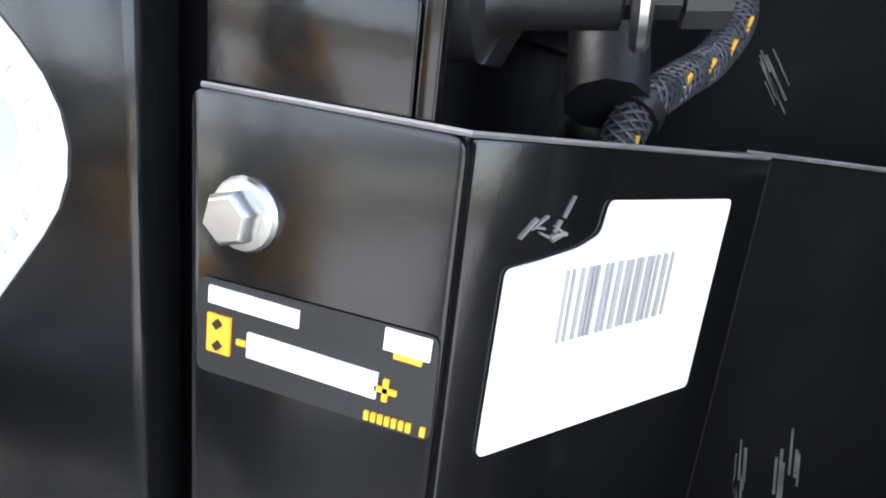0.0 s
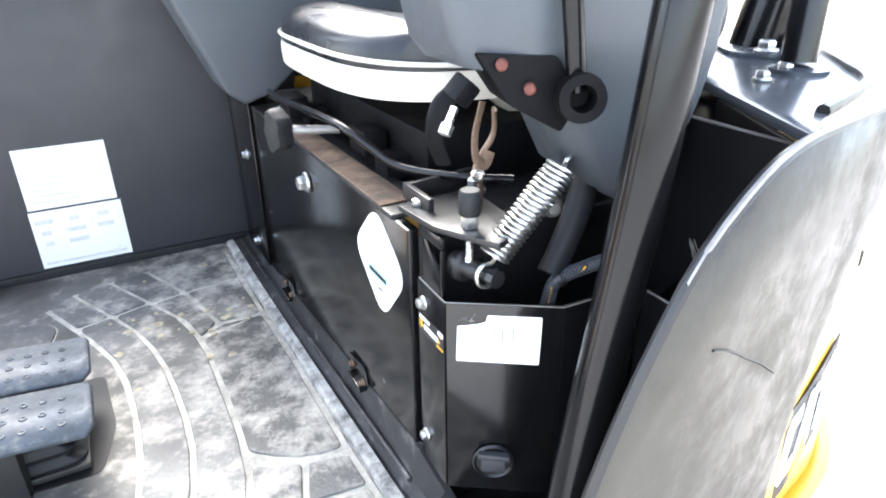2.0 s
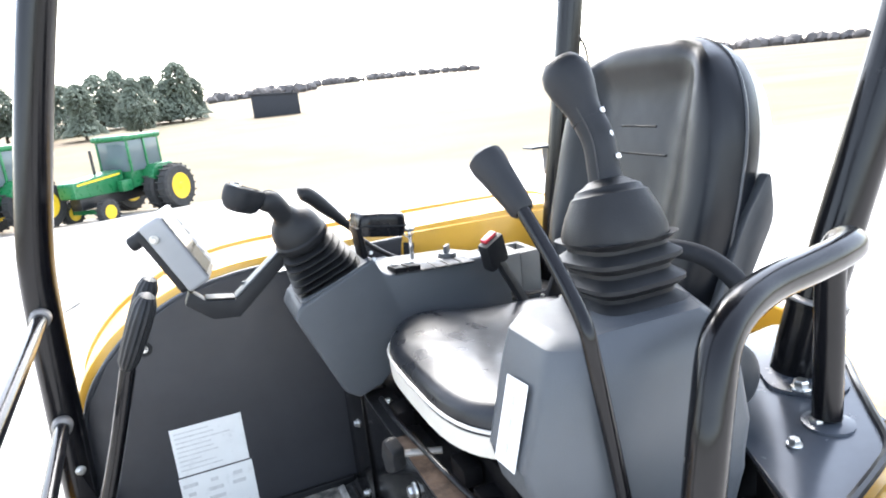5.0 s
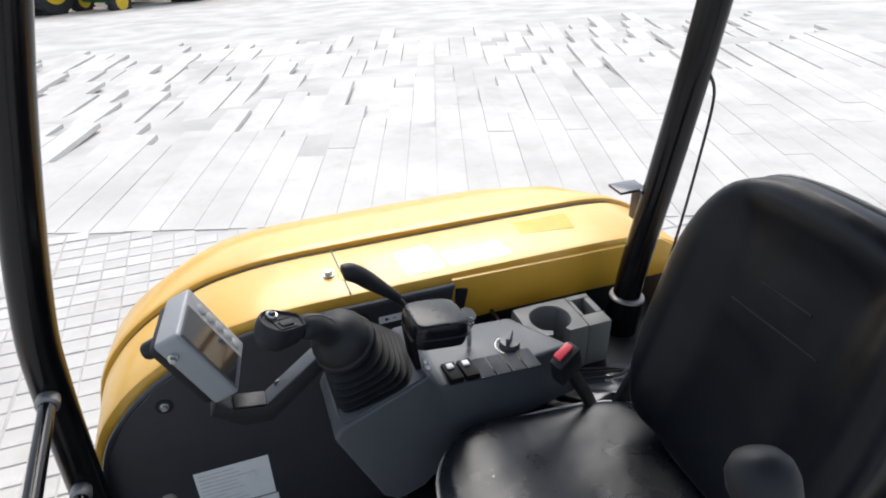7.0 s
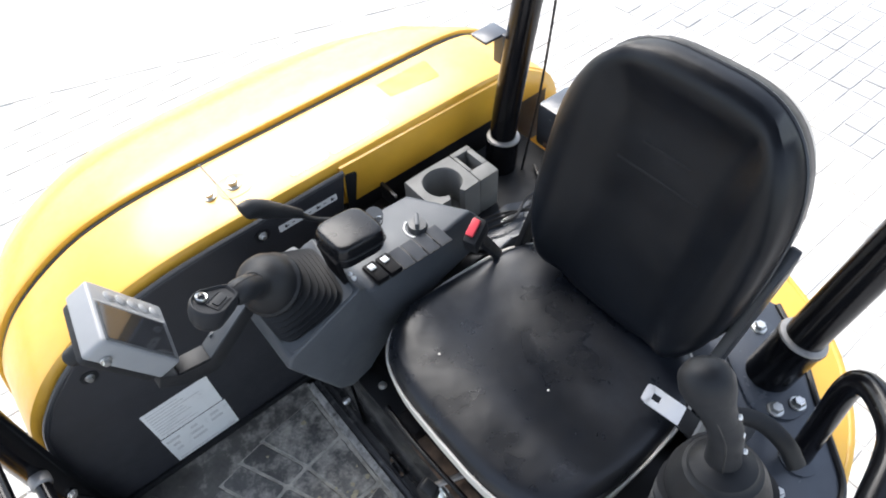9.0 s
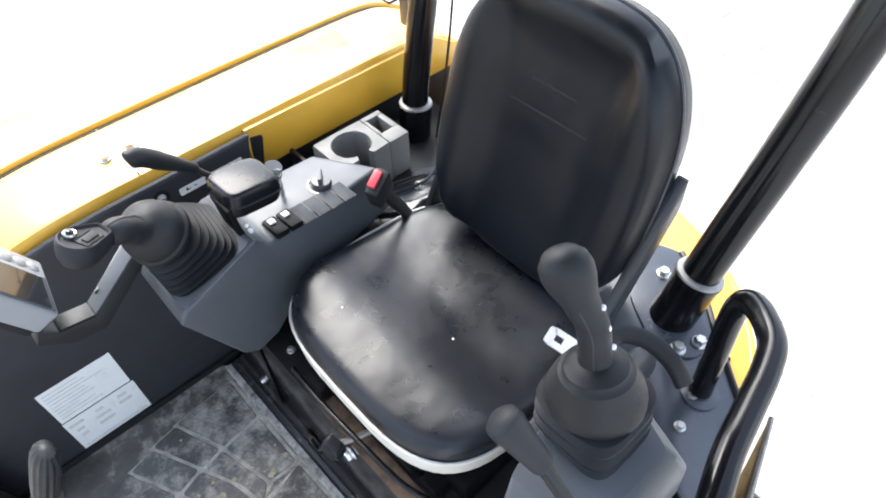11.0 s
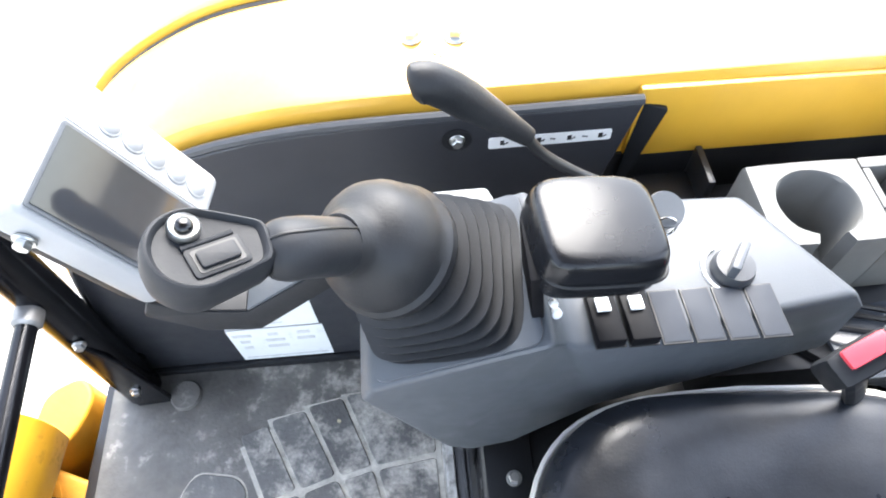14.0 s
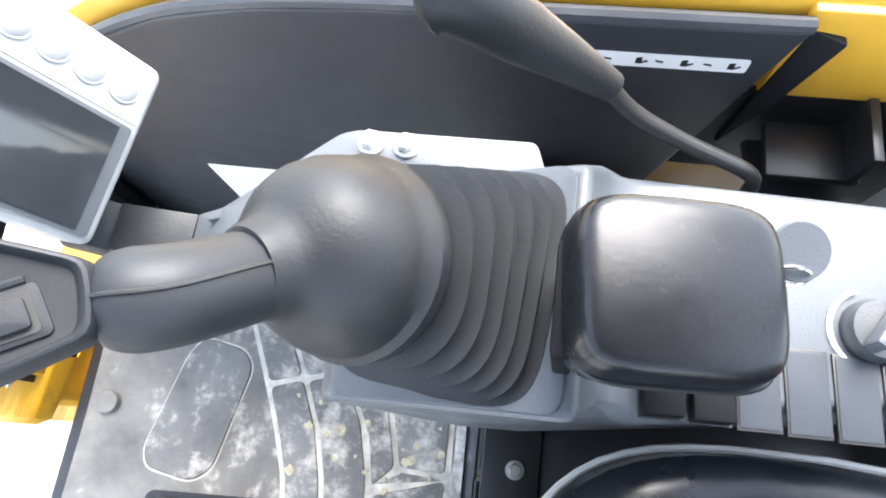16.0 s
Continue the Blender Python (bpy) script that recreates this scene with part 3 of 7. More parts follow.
def build_decals():
    # diamond decal on the glossy panel
    d = thing("diamond_decal", (-0.0015, -0.757, 0.254), "white diamond decal with pale cyan print on the black panel", "decal")
    pts = [(-0.0012, -0.757, 0.3675), (-0.0012, -0.690, 0.303), (-0.0012, -0.763, 0.238), (-0.0012, -0.825, 0.310)]
    part("backing", slab(rounded(pts, 0.027, 6), (0.0011, 0, 0), 0), WHITE, d)
    mid = Vector((-0.0012, -0.7585, 0.3045))
    inner = [mid.lerp(Vector(p), 0.80) for p in pts]
    part("cyan_field", slab(rounded(inner, 0.020, 6), (-0.0004, 0, 0), 0), CYAN, d)
    across, upward = Vector((0, 1, -0.05)).normalized(), Vector((0, 0.05, 1)).normalized()
    for z, wd, h, m, y in ((0.3385, 0.022, 0.0045, WHITE, -0.756), (0.3255, 0.042, 0.0060, WHITE, -0.756), (0.3130, 0.062, 0.0085, WHITE, -0.7575), (0.3130, 0.036, 0.0025, FAINT, -0.7575), (0.3000, 0.058, 0.0065, WHITE, -0.757), (0.3000, 0.040, 0.0022, FAINT, -0.757),
                           (0.2740, 0.024, 0.0120, WHITE, -0.759), (0.2610, 0.012, 0.0045, WHITE, -0.762)):
        label_bar(d, (-0.0016, y, z), across, upward, wd, h, (-1, 0, 0), m, lift=0.0006 if m is WHITE else 0.0009)
    for k in range(11):
        label_bar(d, (-0.0016, -0.7355 - 0.0041 * k, 0.2885), across, upward, 0.0028, 0.0048, (-1, 0, 0), INK, lift=0.0008)
    for y, wd, h in ((-0.752, 0.0012, 0.010), (-0.7585, 0.0035, 0.0040), (-0.7635, 0.0035, 0.0040), (-0.768, 0.0024, 0.0040)):
        label_bar(d, (-0.0016, y, 0.274), across, upward, wd, h, (-1, 0, 0), INK, lift=0.0009)
    edge = [mid.lerp(p, 0.90) for p in rounded(pts, 0.027, 6)]
    for p, q in zip(edge, edge[1:] + edge[:1]):
        n = max(1, int((q - p).length / 0.0042))
        t = (q - p).normalized()
        for k in range(n):
            label_bar(d, p.lerp(q, (k + 0.5) / n), t, Vector((1, 0, 0)).cross(t), 0.0021, 0.0019, (-1, 0, 0), GREYINK)
    # barcode label on the slanted plate
    nn = Vector((-0.507, -0.862, 0))
    u, v = Vector((0.862, -0.507, 0)), Vector((0, 0, 1))
    c = Vector((0.0055, -0.8935, 0.281)) + nn * 0.0004
    b = thing("barcode_label", c, "torn white barcode label on the black slanted plate", "label")

    def on(a, z):
        return c + u * a + v * (z - 0.281)
    part("paper", slab(rounded([on(0.0088, 0.262), on(0.0835, 0.258), on(0.0842, 0.308), on(0.0362, 0.3098), on(0.0350, 0.3032), on(0.0290, 0.3010), on(0.0180, 0.2995), on(0.0098, 0.2988)], 0.0016), nn * 0.0006, 0), WHITE, b)
    random.seed(4)
    a = 0.026
    while a < 0.064:
        wd = random.choice((0.0005, 0.0008, 0.0013))
        label_bar(b, on(a, 0.2895) + nn * 0.0006, u, v, wd, 0.015, nn, BARCODE, "barcode_bar")
        a += wd + random.choice((0.0008, 0.0014, 0.0022))
    for k in range(9):
        ang = random.uniform(-1.2, 1.2)
        label_bar(b, on(random.uniform(0.013, 0.027), random.uniform(0.3025, 0.3095)), (u * math.cos(ang) + v * math.sin(ang)), (v * math.cos(ang) - u * math.sin(ang)), random.uniform(0.002, 0.005), random.uniform(0.0003, 0.0008), nn, SCUFF, "scuff", 0.0003)
    # long service label on the front plate
    s = thing("service_label", (0.0034, -0.866, 0.27), "black service label with amber pictogram and white bars", "label")
    X = 0.0036
    part("backing", slab(rounded([(X, -0.8922, 0.2685), (X, -0.8425, 0.2690), (X, -0.8430, 0.2885), (X, -0.8920, 0.2880)], 0.002), (-0.0003, 0, 0), 0), INK, s)
    tilt, up = Vector((0, -1, -0.03)).normalized(), Vector((0, -0.03, 1)).normalized()
    for y, z, wd, h, m in ((-0.8555, 0.2852, 0.0195, 0.0034, WHITE), (-0.8680, 0.2768, 0.0270, 0.0050, WHITE), (-0.8531, 0.2772, 0.0020, 0.0011, AMBER), (-0.8865, 0.2856, 0.0085, 0.0040, WHITE), (-0.8868, 0.2830, 0.0052, 0.0011, AMBER),
                           (-0.8832, 0.2760, 0.0042, 0.0010, AMBER), (-0.8832, 0.2760, 0.0010, 0.0042, AMBER)):
        label_bar(s, (X - 0.0003, y, z), tilt, up, wd, h, (-1, 0, 0), m)
    for k in range(9):
        if k != 7:
            label_bar(s, (X - 0.0003, -0.8800 - 0.00135 * k, 0.2702), tilt, up, 0.0009, 0.0017, (-1, 0, 0), AMBER)
    label_bar(s, (X - 0.0003, -0.8480, 0.2777), tilt, up, 0.0052, 0.0078, (-1, 0, 0), AMBER, "hourglass_sign")
    for dy, dz in ((0, 0.0022), (0, -0.0022)):
        label_bar(s, (X - 0.0009, -0.8480 + dy, 0.2777 + dz), (tilt + up).normalized(), (up - tilt).normalized(), 0.0015, 0.0015, (-1, 0, 0), INK)


def build_linkage():
    """The tilt spring, its pin and the plate above the corner box."""
    p = thing("pivot_plate", (0.04, -0.86, 0.366), "black steel pivot plate with bolts and a threaded stop", "bracket")
    part("plate", slab(rounded([(0.004, -0.80, 0.376), (0.006, -0.872, 0.380), (0.034, -0.932, 0.381), (0.050, -0.924, 0.381), (0.075, -0.88, 0.381), (0.085, -0.80, 0.378)], 0.006), (0, 0, 0.006), 0.0015), SATIN, p)
    part("angle_bar", merge(block((0.022, -0.81, 0.388), (0.006, 0.055, 0.016), 0.001), block((0.06, -0.785, 0.388), (0.075, 0.006, 0.018), 0.001, turn=(0, 0, 8))), SATIN, p)
    part("stop_bush", lathe([(0.0085, 0.398), (0.0095, 0.40), (0.0095, 0.418), (0.008, 0.42), (0.002, 0.42)], (0.031, -0.890, 0), n=18), RUBBER, p)
    part("stop_nut", lathe([(0.007, 0.387), (0.0075, 0.388), (0.0075, 0.398), (0.006, 0.399)], (0.031, -0.890, 0), n=6), ZINC, p)
    part("stop_thread", lathe([(0.003, 0.350)] + [(0.0034 if i % 2 else 0.0042, 0.352 + i * 0.0014) for i in range(26)] + [(0.003, 0.39)], (0.031, -0.890, 0), n=12), STEEL, p)
    part("bolt", merge(lathe([(0.010, 0.386), (0.010, 0.390), (0.004, 0.390)], (0.080, -0.818, 0), n=16), lathe([(0.0075, 0.390), (0.008, 0.391), (0.008, 0.399), (0.006, 0.401), (0.001, 0.401)], (0.080, -0.818, 0), n=6)), ZINC, p)
    part("bolt", lathe([(0.006, 0.383), (0.0065, 0.384), (0.006, 0.389), (0.001, 0.390)], (0.020, -0.815, 0), n=12), ZINC, p)
    part("strap", tube(curve([(0.066, -0.850, 0.386), (0.064, -0.852, 0.412), (0.052, -0.862, 0.424), (0.055, -0.868, 0.440), (0.064, -0.872, 0.458), (0.062, -0.876, 0.480)]), 0.0062, 8, flat=0.35), RUST, p, "worn brown steel strap")
    part("stay", tube(curve([(0.045, -0.885, 0.490), (0.038, -0.886, 0.465), (0.040, -0.884, 0.445), (0.050, -0.880, 0.437), (0.056, -0.878, 0.446)]), 0.0062, 8, flat=0.4), RUST, p)
    part("rivet", lathe([(0.006, -0.003), (0.0062, 0.002), (0.004, 0.004), (0.001, 0.004)], (0.052, -0.868, 0.423), (-0.5, -0.8, 0), 14), STEEL, p)
    part("hanger", slab([(0.062, -0.90, 0.381), (0.075, -0.90, 0.381), (0.045, -0.885, 0.332), (0.032, -0.885, 0.332)], (0, 0.005, 0), 0.001), SATIN, p)
    b = Vector((0.030, -0.876, 0.346))
    e = Vector((0.037, -0.920, 0.350))
    d = (e - b).normalized()
    part("pin_boss", lathe([(0.013, -0.004), (0.0145, 0.0), (0.0145, 0.007), (0.010, 0.009), (0.0085, 0.012), (0.0085, 0.032), (0.005, 0.033)], b, d, 18), SATIN, p)
    part("pin_head", lathe([(0.0065, 0.03), (0.0065, 0.042), (0.008, 0.0425), (0.008, 0.05), (0.001, 0.051)], b, d, 8), SATIN, p)
    # spring
    s = thing("tilt_spring", (0.046, -0.915, 0.34), "bright zinc coil spring hooked on a black pin", "spring")
    lo, hi = Vector((0.0405, -0.9130, 0.366)), Vector((0.1005, -0.9205, 0.437))
    ax = (hi - lo)
    L = ax.length
    ax.normalize()
    u = ax.orthogonal().normalized()
    v = ax.cross(u)
    turns, pts = 21, []
    for i in range(turns * 14 + 1):
        a = 2 * math.pi * i / 14
        r = 0.0122
        pts.append(lo + ax * (L * i / (turns * 14)) + r * (math.cos(a) * u + math.sin(a) * v))
    part("coil", tube(pts, 0.0018, 7), ZINC, s)
    c = b + d * 0.036
    k = [c + 0.0105 * (math.cos(a) * Vector((0.7, 0.1, 0.7)).normalized() + math.sin(a) * Vector((-0.7, 0, 0.7)).normalized()) for a in [radians(x) for x in (20, 60, 100, 140, 180, 220, 260, 300, 335)]]
    part("hook", tube(curve([pts[0]] + k, 5), 0.0019, 8), ZINC, s)
    part("upper_hook", tube(curve([pts[-1], hi + ax * 0.006, hi + ax * 0.014 + u * 0.004, hi + ax * 0.022], 5), 0.0023, 8), ZINC, s)
    # wiring sleeve
    h = thing("wiring_sleeve", (0.11, -0.905, 0.30), "black braided wiring sleeve flecked with amber", "cable")
    line = curve([(0.192, -0.915, 0.42), (0.188, -0.924, 0.387), (0.182, -0.934, 0.362), (0.165, -0.928, 0.344), (0.140, -0.918, 0.334), (0.114, -0.908, 0.322), (0.108, -0.905, 0.30), (0.108, -0.90, 0.27)], 8)
    part("sleeve", tube(line, 0.0058, 12), BRAID, h)
    fine = curve(line, 4)
    strands = []
    for sgn in (1, -1):
        for j in range(7):
            pts, up = [], Vector((0, 0, 1))
            for i, p in enumerate(fine):
                d = (fine[min(i + 1, len(fine) - 1)] - fine[max(i - 1, 0)]).normalized()
                up = (up - d * up.dot(d)).normalized()
                a = sgn * i * 0.26 + 2 * math.pi * j / 7
                pts.append(p + (math.cos(a) * up + math.sin(a) * d.cross(up)) * 0.0062)
            strands.append(tube(pts, 0.00062, 4))
    part("braid", merge(*strands), STRAND, h, "woven grey strands")["kind"] = "stuff"
    for i in (10, 14, 19, 23, 28, 33, 44, 47):
        t = (line[i + 1] - line[i]).normalized()
        q = line[i] + Vector((-0.55, -0.75, 0.35)).normalized() * 0.0060
        part("amber_fleck", tube([q - t * 0.0022 + Vector((0, 0, 0.0016)), q + t * 0.0022 - Vector((0, 0, 0.0016))], 0.0010, 6), AMBER, h)
    part("tie", tube([line[39] - (line[40] - line[39]) * 0.6, line[40]], 0.0085, 12), INK, h)
    part("tape_wrap", tube(curve([(0.112, -0.90, 0.325), (0.13, -0.895, 0.35), (0.15, -0.89, 0.39), (0.16, -0.88, 0.43)]), 0.013, 10), RUBBER, h)
    part("side_bolt", hexbolt((0.140, -0.862, 0.374), (-0.4, -0.9, 0.1), 0.008), ZINC, h)
    r = thing("seat_slide", (0.1, -0.6, 0.36), "black seat slide rails with a bent release bar", "seat slide")
    part("rail", block((0.24, -0.40, 0.378), (0.40, 0.035, 0.030), 0.003), DULL, r)
    part("rail", block((0.24, -0.68, 0.378), (0.40, 0.035, 0.030), 0.003), DULL, r)
    # unseen suspension block, enlarged to keep light from leaking under the seat
    part("suspension", block((0.255, -0.535, 0.393), (0.37, 0.40, 0.066), 0.010), DULL, r)
    part("release_bar", tube(curve([(0.0, -0.37, 0.412), (-0.003, -0.453, 0.415), (0.0, -0.56, 0.422), (0.006, -0.654, 0.424), (0.022, -0.70, 0.408), (0.037, -0.738, 0.396), (0.07, -0.80, 0.398), (0.11, -0.84, 0.40)], 5), 0.0048, 10), POST, r)
    part("adjuster_shaft", tube([(-0.028, -0.527, 0.395), (0.04, -0.55, 0.392)], 0.0058, 12), WORN, r)
    kn, ky = Vector((-0.95, -0.3, 0)).normalized(), Vector((-0.3, 0.95, 0)).normalized()
    part("adjuster_knob", loft([[Vector((-0.028, -0.527, 0.394)) + kn * h + (ky * a + Vector((0, 0, 1)) * b) * (1 + 0.10 * math.cos(5 * math.atan2(b, a))) for a, b in squircle(0.017 * s, 0.027 * s, 40, 2.4)] for h, s in ((-0.008, 0.7), (-0.006, 0.95), (0.0, 1.0), (0.010, 1.0), (0.015, 0.9), (0.016, 0.5))]), RUBBER, r)
    for a in ((0.02, -0.42, 0.40), (0.05, -0.62, 0.395)):
        part("slide_block", block(a, (0.03, 0.05, 0.03), 0.004), DULL, r)


base = build_base()
build_scuffs()
build_decals()
build_linkage()


# ---- mat ----
def build_mat():
    m = thing("floor_mat", (-0.3, -0.45, 0.026), "dusty black moulded rubber floor mat with raised pads", "floor mat")
    Z = 0.0345   # top of the sheet; pads stand a little proud of it
    pts = [(-0.612, -0.004), (-0.040, -0.004), (-0.030, -0.50), (-0.022, -0.95), (-0.020, -1.03), (-0.20, -1.062), (-0.42, -1.02), (-0.545, -0.96), (-0.60, -0.90), (-0.612, -0.78), (-0.605, -0.32)]
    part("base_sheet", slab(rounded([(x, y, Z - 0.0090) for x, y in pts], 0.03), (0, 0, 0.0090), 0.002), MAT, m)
    # flowing grooves, from the side wall to the step
    L0 = [(-0.387, -0.129), (-0.335, -0.242), (-0.290, -0.349), (-0.274, -0.430), (-0.268, -0.534), (-0.272, -0.636), (-0.283, -0.703), (-0.301, -0.757), (-0.314, -0.812), (-0.340, -0.889)]
    L1 = [(-0.336, -0.113), (-0.280, -0.227), (-0.238, -0.320), (-0.217, -0.438), (-0.210, -0.551), (-0.212, -0.642), (-0.223, -0.708), (-0.242, -0.774), (-0.256, -0.826), (-0.285, -0.905)]
    L2 = [(-0.276, -0.090), (-0.218, -0.210), (-0.173, -0.302), (-0.157, -0.389), (-0.154, -0.511), (-0.153, -0.609), (-0.155, -0.683), (-0.168, -0.746), (-0.194, -0.845), (-0.223, -0.923)]
    L3 = [(-0.213, -0.073), (-0.160, -0.200), (-0.122, -0.345)]
    L4 = [(-0.092, -0.705), (-0.109, -0.763), (-0.137, -0.861), (-0.164, -0.940)]
    B = [(-0.058, -0.052), (-0.057, -0.190), (-0.052, -0.335), (-0.045, -0.522), (-0.042, -0.722), (-0.038, -0.806), (-0.036, -0.874), (-0.034, -0.97)]

    def x_at(line, y):
        y = min(line[0][1], max(line[-1][1], y))
        for (xa, ya), (xb, yb) in zip(line, line[1:]):
            if ya >= y >= yb:
                return xa + (xb - xa) * (ya - y) / (ya - yb)
        return line[-1][0]

    def ring_of(left, right, a0, b0, a1, b1, g, n=9, belly=0.0):
        """Round a field between two grooves: y runs from a0 to a1 on the left and from b0 to b1 on the right."""
        lo = [(x_at(left, a0 + (a1 - a0) * i / n) + g, a0 + (a1 - a0) * i / n) for i in range(n + 1)]
        hi = [(x_at(right, b0 + (b1 - b0) * i / n) - g, b0 + (b1 - b0) * i / n) for i in range(n, -1, -1)]
        if belly:  # a rounded foot between the two
            (xa, ya), (xb, yb) = lo[-1], hi[0]
            lo += [(xa + (xb - xa) * t, ya + (yb - ya) * t - belly * math.sin(math.pi * t)) for t in (0.25, 0.5, 0.75)]
        return lo + hi

    def pad(left, right, a0, b0, a1, b1, belly=0.0):
        g = 0.0042
        ring = [Vector((x, y, Z - 0.0005)) for x, y in ring_of(left, right, a0 - g, b0 - g, a1 + g, b1 + g, g, belly=belly)]
        soft = []
        for i, p in enumerate(ring):
            q, r = ring[i - 1] - p, ring[(i + 1) % len(ring)] - p
            if q.angle(r, 3.14) < 2.4:
                q, r = p + q.normalized() * min(0.008, q.length * 0.45), p + r.normalized() * min(0.008, r.length * 0.45)
                soft += [(1 - t) ** 2 * q + 2 * t * (1 - t) * p + t * t * r for t in (0, 0.33, 0.67, 1)]
            else:
                soft.append(p)
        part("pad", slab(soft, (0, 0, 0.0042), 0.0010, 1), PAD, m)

    fields = [(L0, L1, -0.127, -0.112, -0.242, -0.227), (L1, L2, -0.105, -0.092, -0.227, -0.210), (L2, L3, -0.086, -0.076, -0.212, -0.200), (L3, B, -0.072, -0.060, -0.200, -0.188),
              (L0, L1, -0.242, -0.227, -0.812, -0.827), (L1, L2, -0.227, -0.210, -0.827, -0.846), (L2, L3, -0.212, -0.200, -0.368, -0.338), (L3, B, -0.200, -0.188, -0.337, -0.338),
              (L2, L4, -0.690, -0.712, -0.846, -0.860), (L4, B, -0.716, -0.726, -0.782, -0.788), (L4, B, -0.784, -0.790, -0.860, -0.874),
              (L0, L1, -0.814, -0.829, -0.889, -0.905), (L1, L2, -0.829, -0.848, -0.905, -0.923), (L2, L4, -0.848, -0.862, -0.923, -0.938), (L4, B, -0.862, -0.876, -0.940, -0.958)]
    for f in fields:
        pad(*f)
    pad(L2, B, -0.372, -0.340, -0.668, -0.716, 0.014)
    # pale silt lies in the grooves between them
    silt = [(L0, L1, -0.150, -0.120, -0.892, -0.909), (L1, L2, -0.106, -0.093, -0.909, -0.926), (L2, L3, -0.088, -0.076, -0.366, -0.342), (L3, B, -0.073, -0.060, -0.340, -0.342), (L2, B, -0.362, -0.342, -0.850, -0.880), (L2, B, -0.840, -0.870, -0.926, -0.962)]
    for left, right, a0, b0, a1, b1 in silt:
        part("silt_bed", slab([(x, y, Z - 0.002) for x, y in ring_of(left, right, a0, b0, a1, b1, -0.0042, 14)], (0, 0, 0.0024 + 0.0001 * len(m.children) / 40), 0), GROOVE, m, "pale silt caught between the pads")
    part("silt_line", tube([(x, y, Z - 0.0012) for x, y in ((-0.045, -0.02), (-0.047, -0.19), (-0.041, -0.335), (-0.034, -0.53), (-0.031, -0.72), (-0.027, -0.81), (-0.025, -0.96))], 0.0042, 8), EDGE, m, "pale worn edge beside the kick strip")
    for ring in ([(-0.489, -0.668), (-0.478, -0.658), (-0.316, -0.660), (-0.291, -0.687), (-0.294, -0.749), (-0.325, -0.774), (-0.466, -0.776), (-0.487, -0.757)],
                 [(-0.466, -0.212), (-0.446, -0.185), (-0.380, -0.197), (-0.362, -0.222), (-0.392, -0.372), (-0.420, -0.392), (-0.492, -0.380), (-0.501, -0.352)]):
        c = sum((Vector((x, y, 0)) for x, y in ring), Vector((0, 0, 0))) / len(ring)
        part("silt_line", slab(rounded([c.lerp(Vector((x, y, 0)), 1.035) + Vector((0, 0, Z - 0.002)) for x, y in ring], 0.027), (0, 0, 0.0026), 0), GROOVE, m)
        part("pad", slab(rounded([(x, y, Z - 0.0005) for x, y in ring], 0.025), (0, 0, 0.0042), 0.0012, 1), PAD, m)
    # the recess is not cut in; this dark slab paints its shade
    part("pedal_recess", slab(rounded([(-0.493, -0.530, Z - 0.002), (-0.493, -0.604, Z - 0.002), (-0.312, -0.612, Z - 0.002), (-0.292, -0.526, Z - 0.002), (-0.30, -0.40, Z - 0.002), (-0.480, -0.41, Z - 0.002)], 0.014), (0, 0, 0.0030), 0), SATIN, m, "flat dark slab for the shaded recess under the pedals")
    for x, y, r in ((-0.484, -0.784, 0.028), (-0.466, -0.870, 0.030), (-0.481, -0.052, 0.026), (-0.572, -0.298, 0.017)):
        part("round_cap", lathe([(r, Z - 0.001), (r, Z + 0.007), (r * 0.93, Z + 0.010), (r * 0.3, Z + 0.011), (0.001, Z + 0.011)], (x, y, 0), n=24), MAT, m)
    # dried mud trodden into the lines
    random.seed(12)
    for _ in range(26):
        x, y, r = random.uniform(-0.30, -0.06), random.gauss(-0.27, 0.07), random.uniform(0.003, 0.009)
        ring = [(x + r * random.uniform(0.45, 1.1) * math.cos(2 * math.pi * a / 11), y + r * random.uniform(0.45, 1.1) * math.sin(2 * math.pi * a / 11), Z + 0.0005) for a in range(11)]
        part("mud_spot", slab(rounded(ring, 0.004, 2), (0, 0, 0.0036 + 0.0004 * random.random()), 0.0004, 1), MUD, m, "dried yellowish mud")
    # studded tread along the step
    part("tread_line", tube([(x, y, Z) for x, y in ((-0.450, -0.875), (-0.305, -0.929), (-0.174, -0.959), (-0.040, -0.982))], 0.0022, 6), PAD, m)
    for i in range(16):
        for j in range(4):
            x = -0.430 + i * 0.0250 + (j % 2) * 0.0125
            y = -0.900 - 0.018 * j - 0.26 * (x + 0.43) + 0.11 * (x + 0.43) ** 2
            part("stud", lathe([(0.0056, Z - 0.001), (0.0050, Z + 0.0030), (0.0030, Z + 0.0034), (0.0026, Z + 0.0014), (0.0005, Z + 0.0014)], (x, y, 0), n=9), PAD, m)


build_mat()


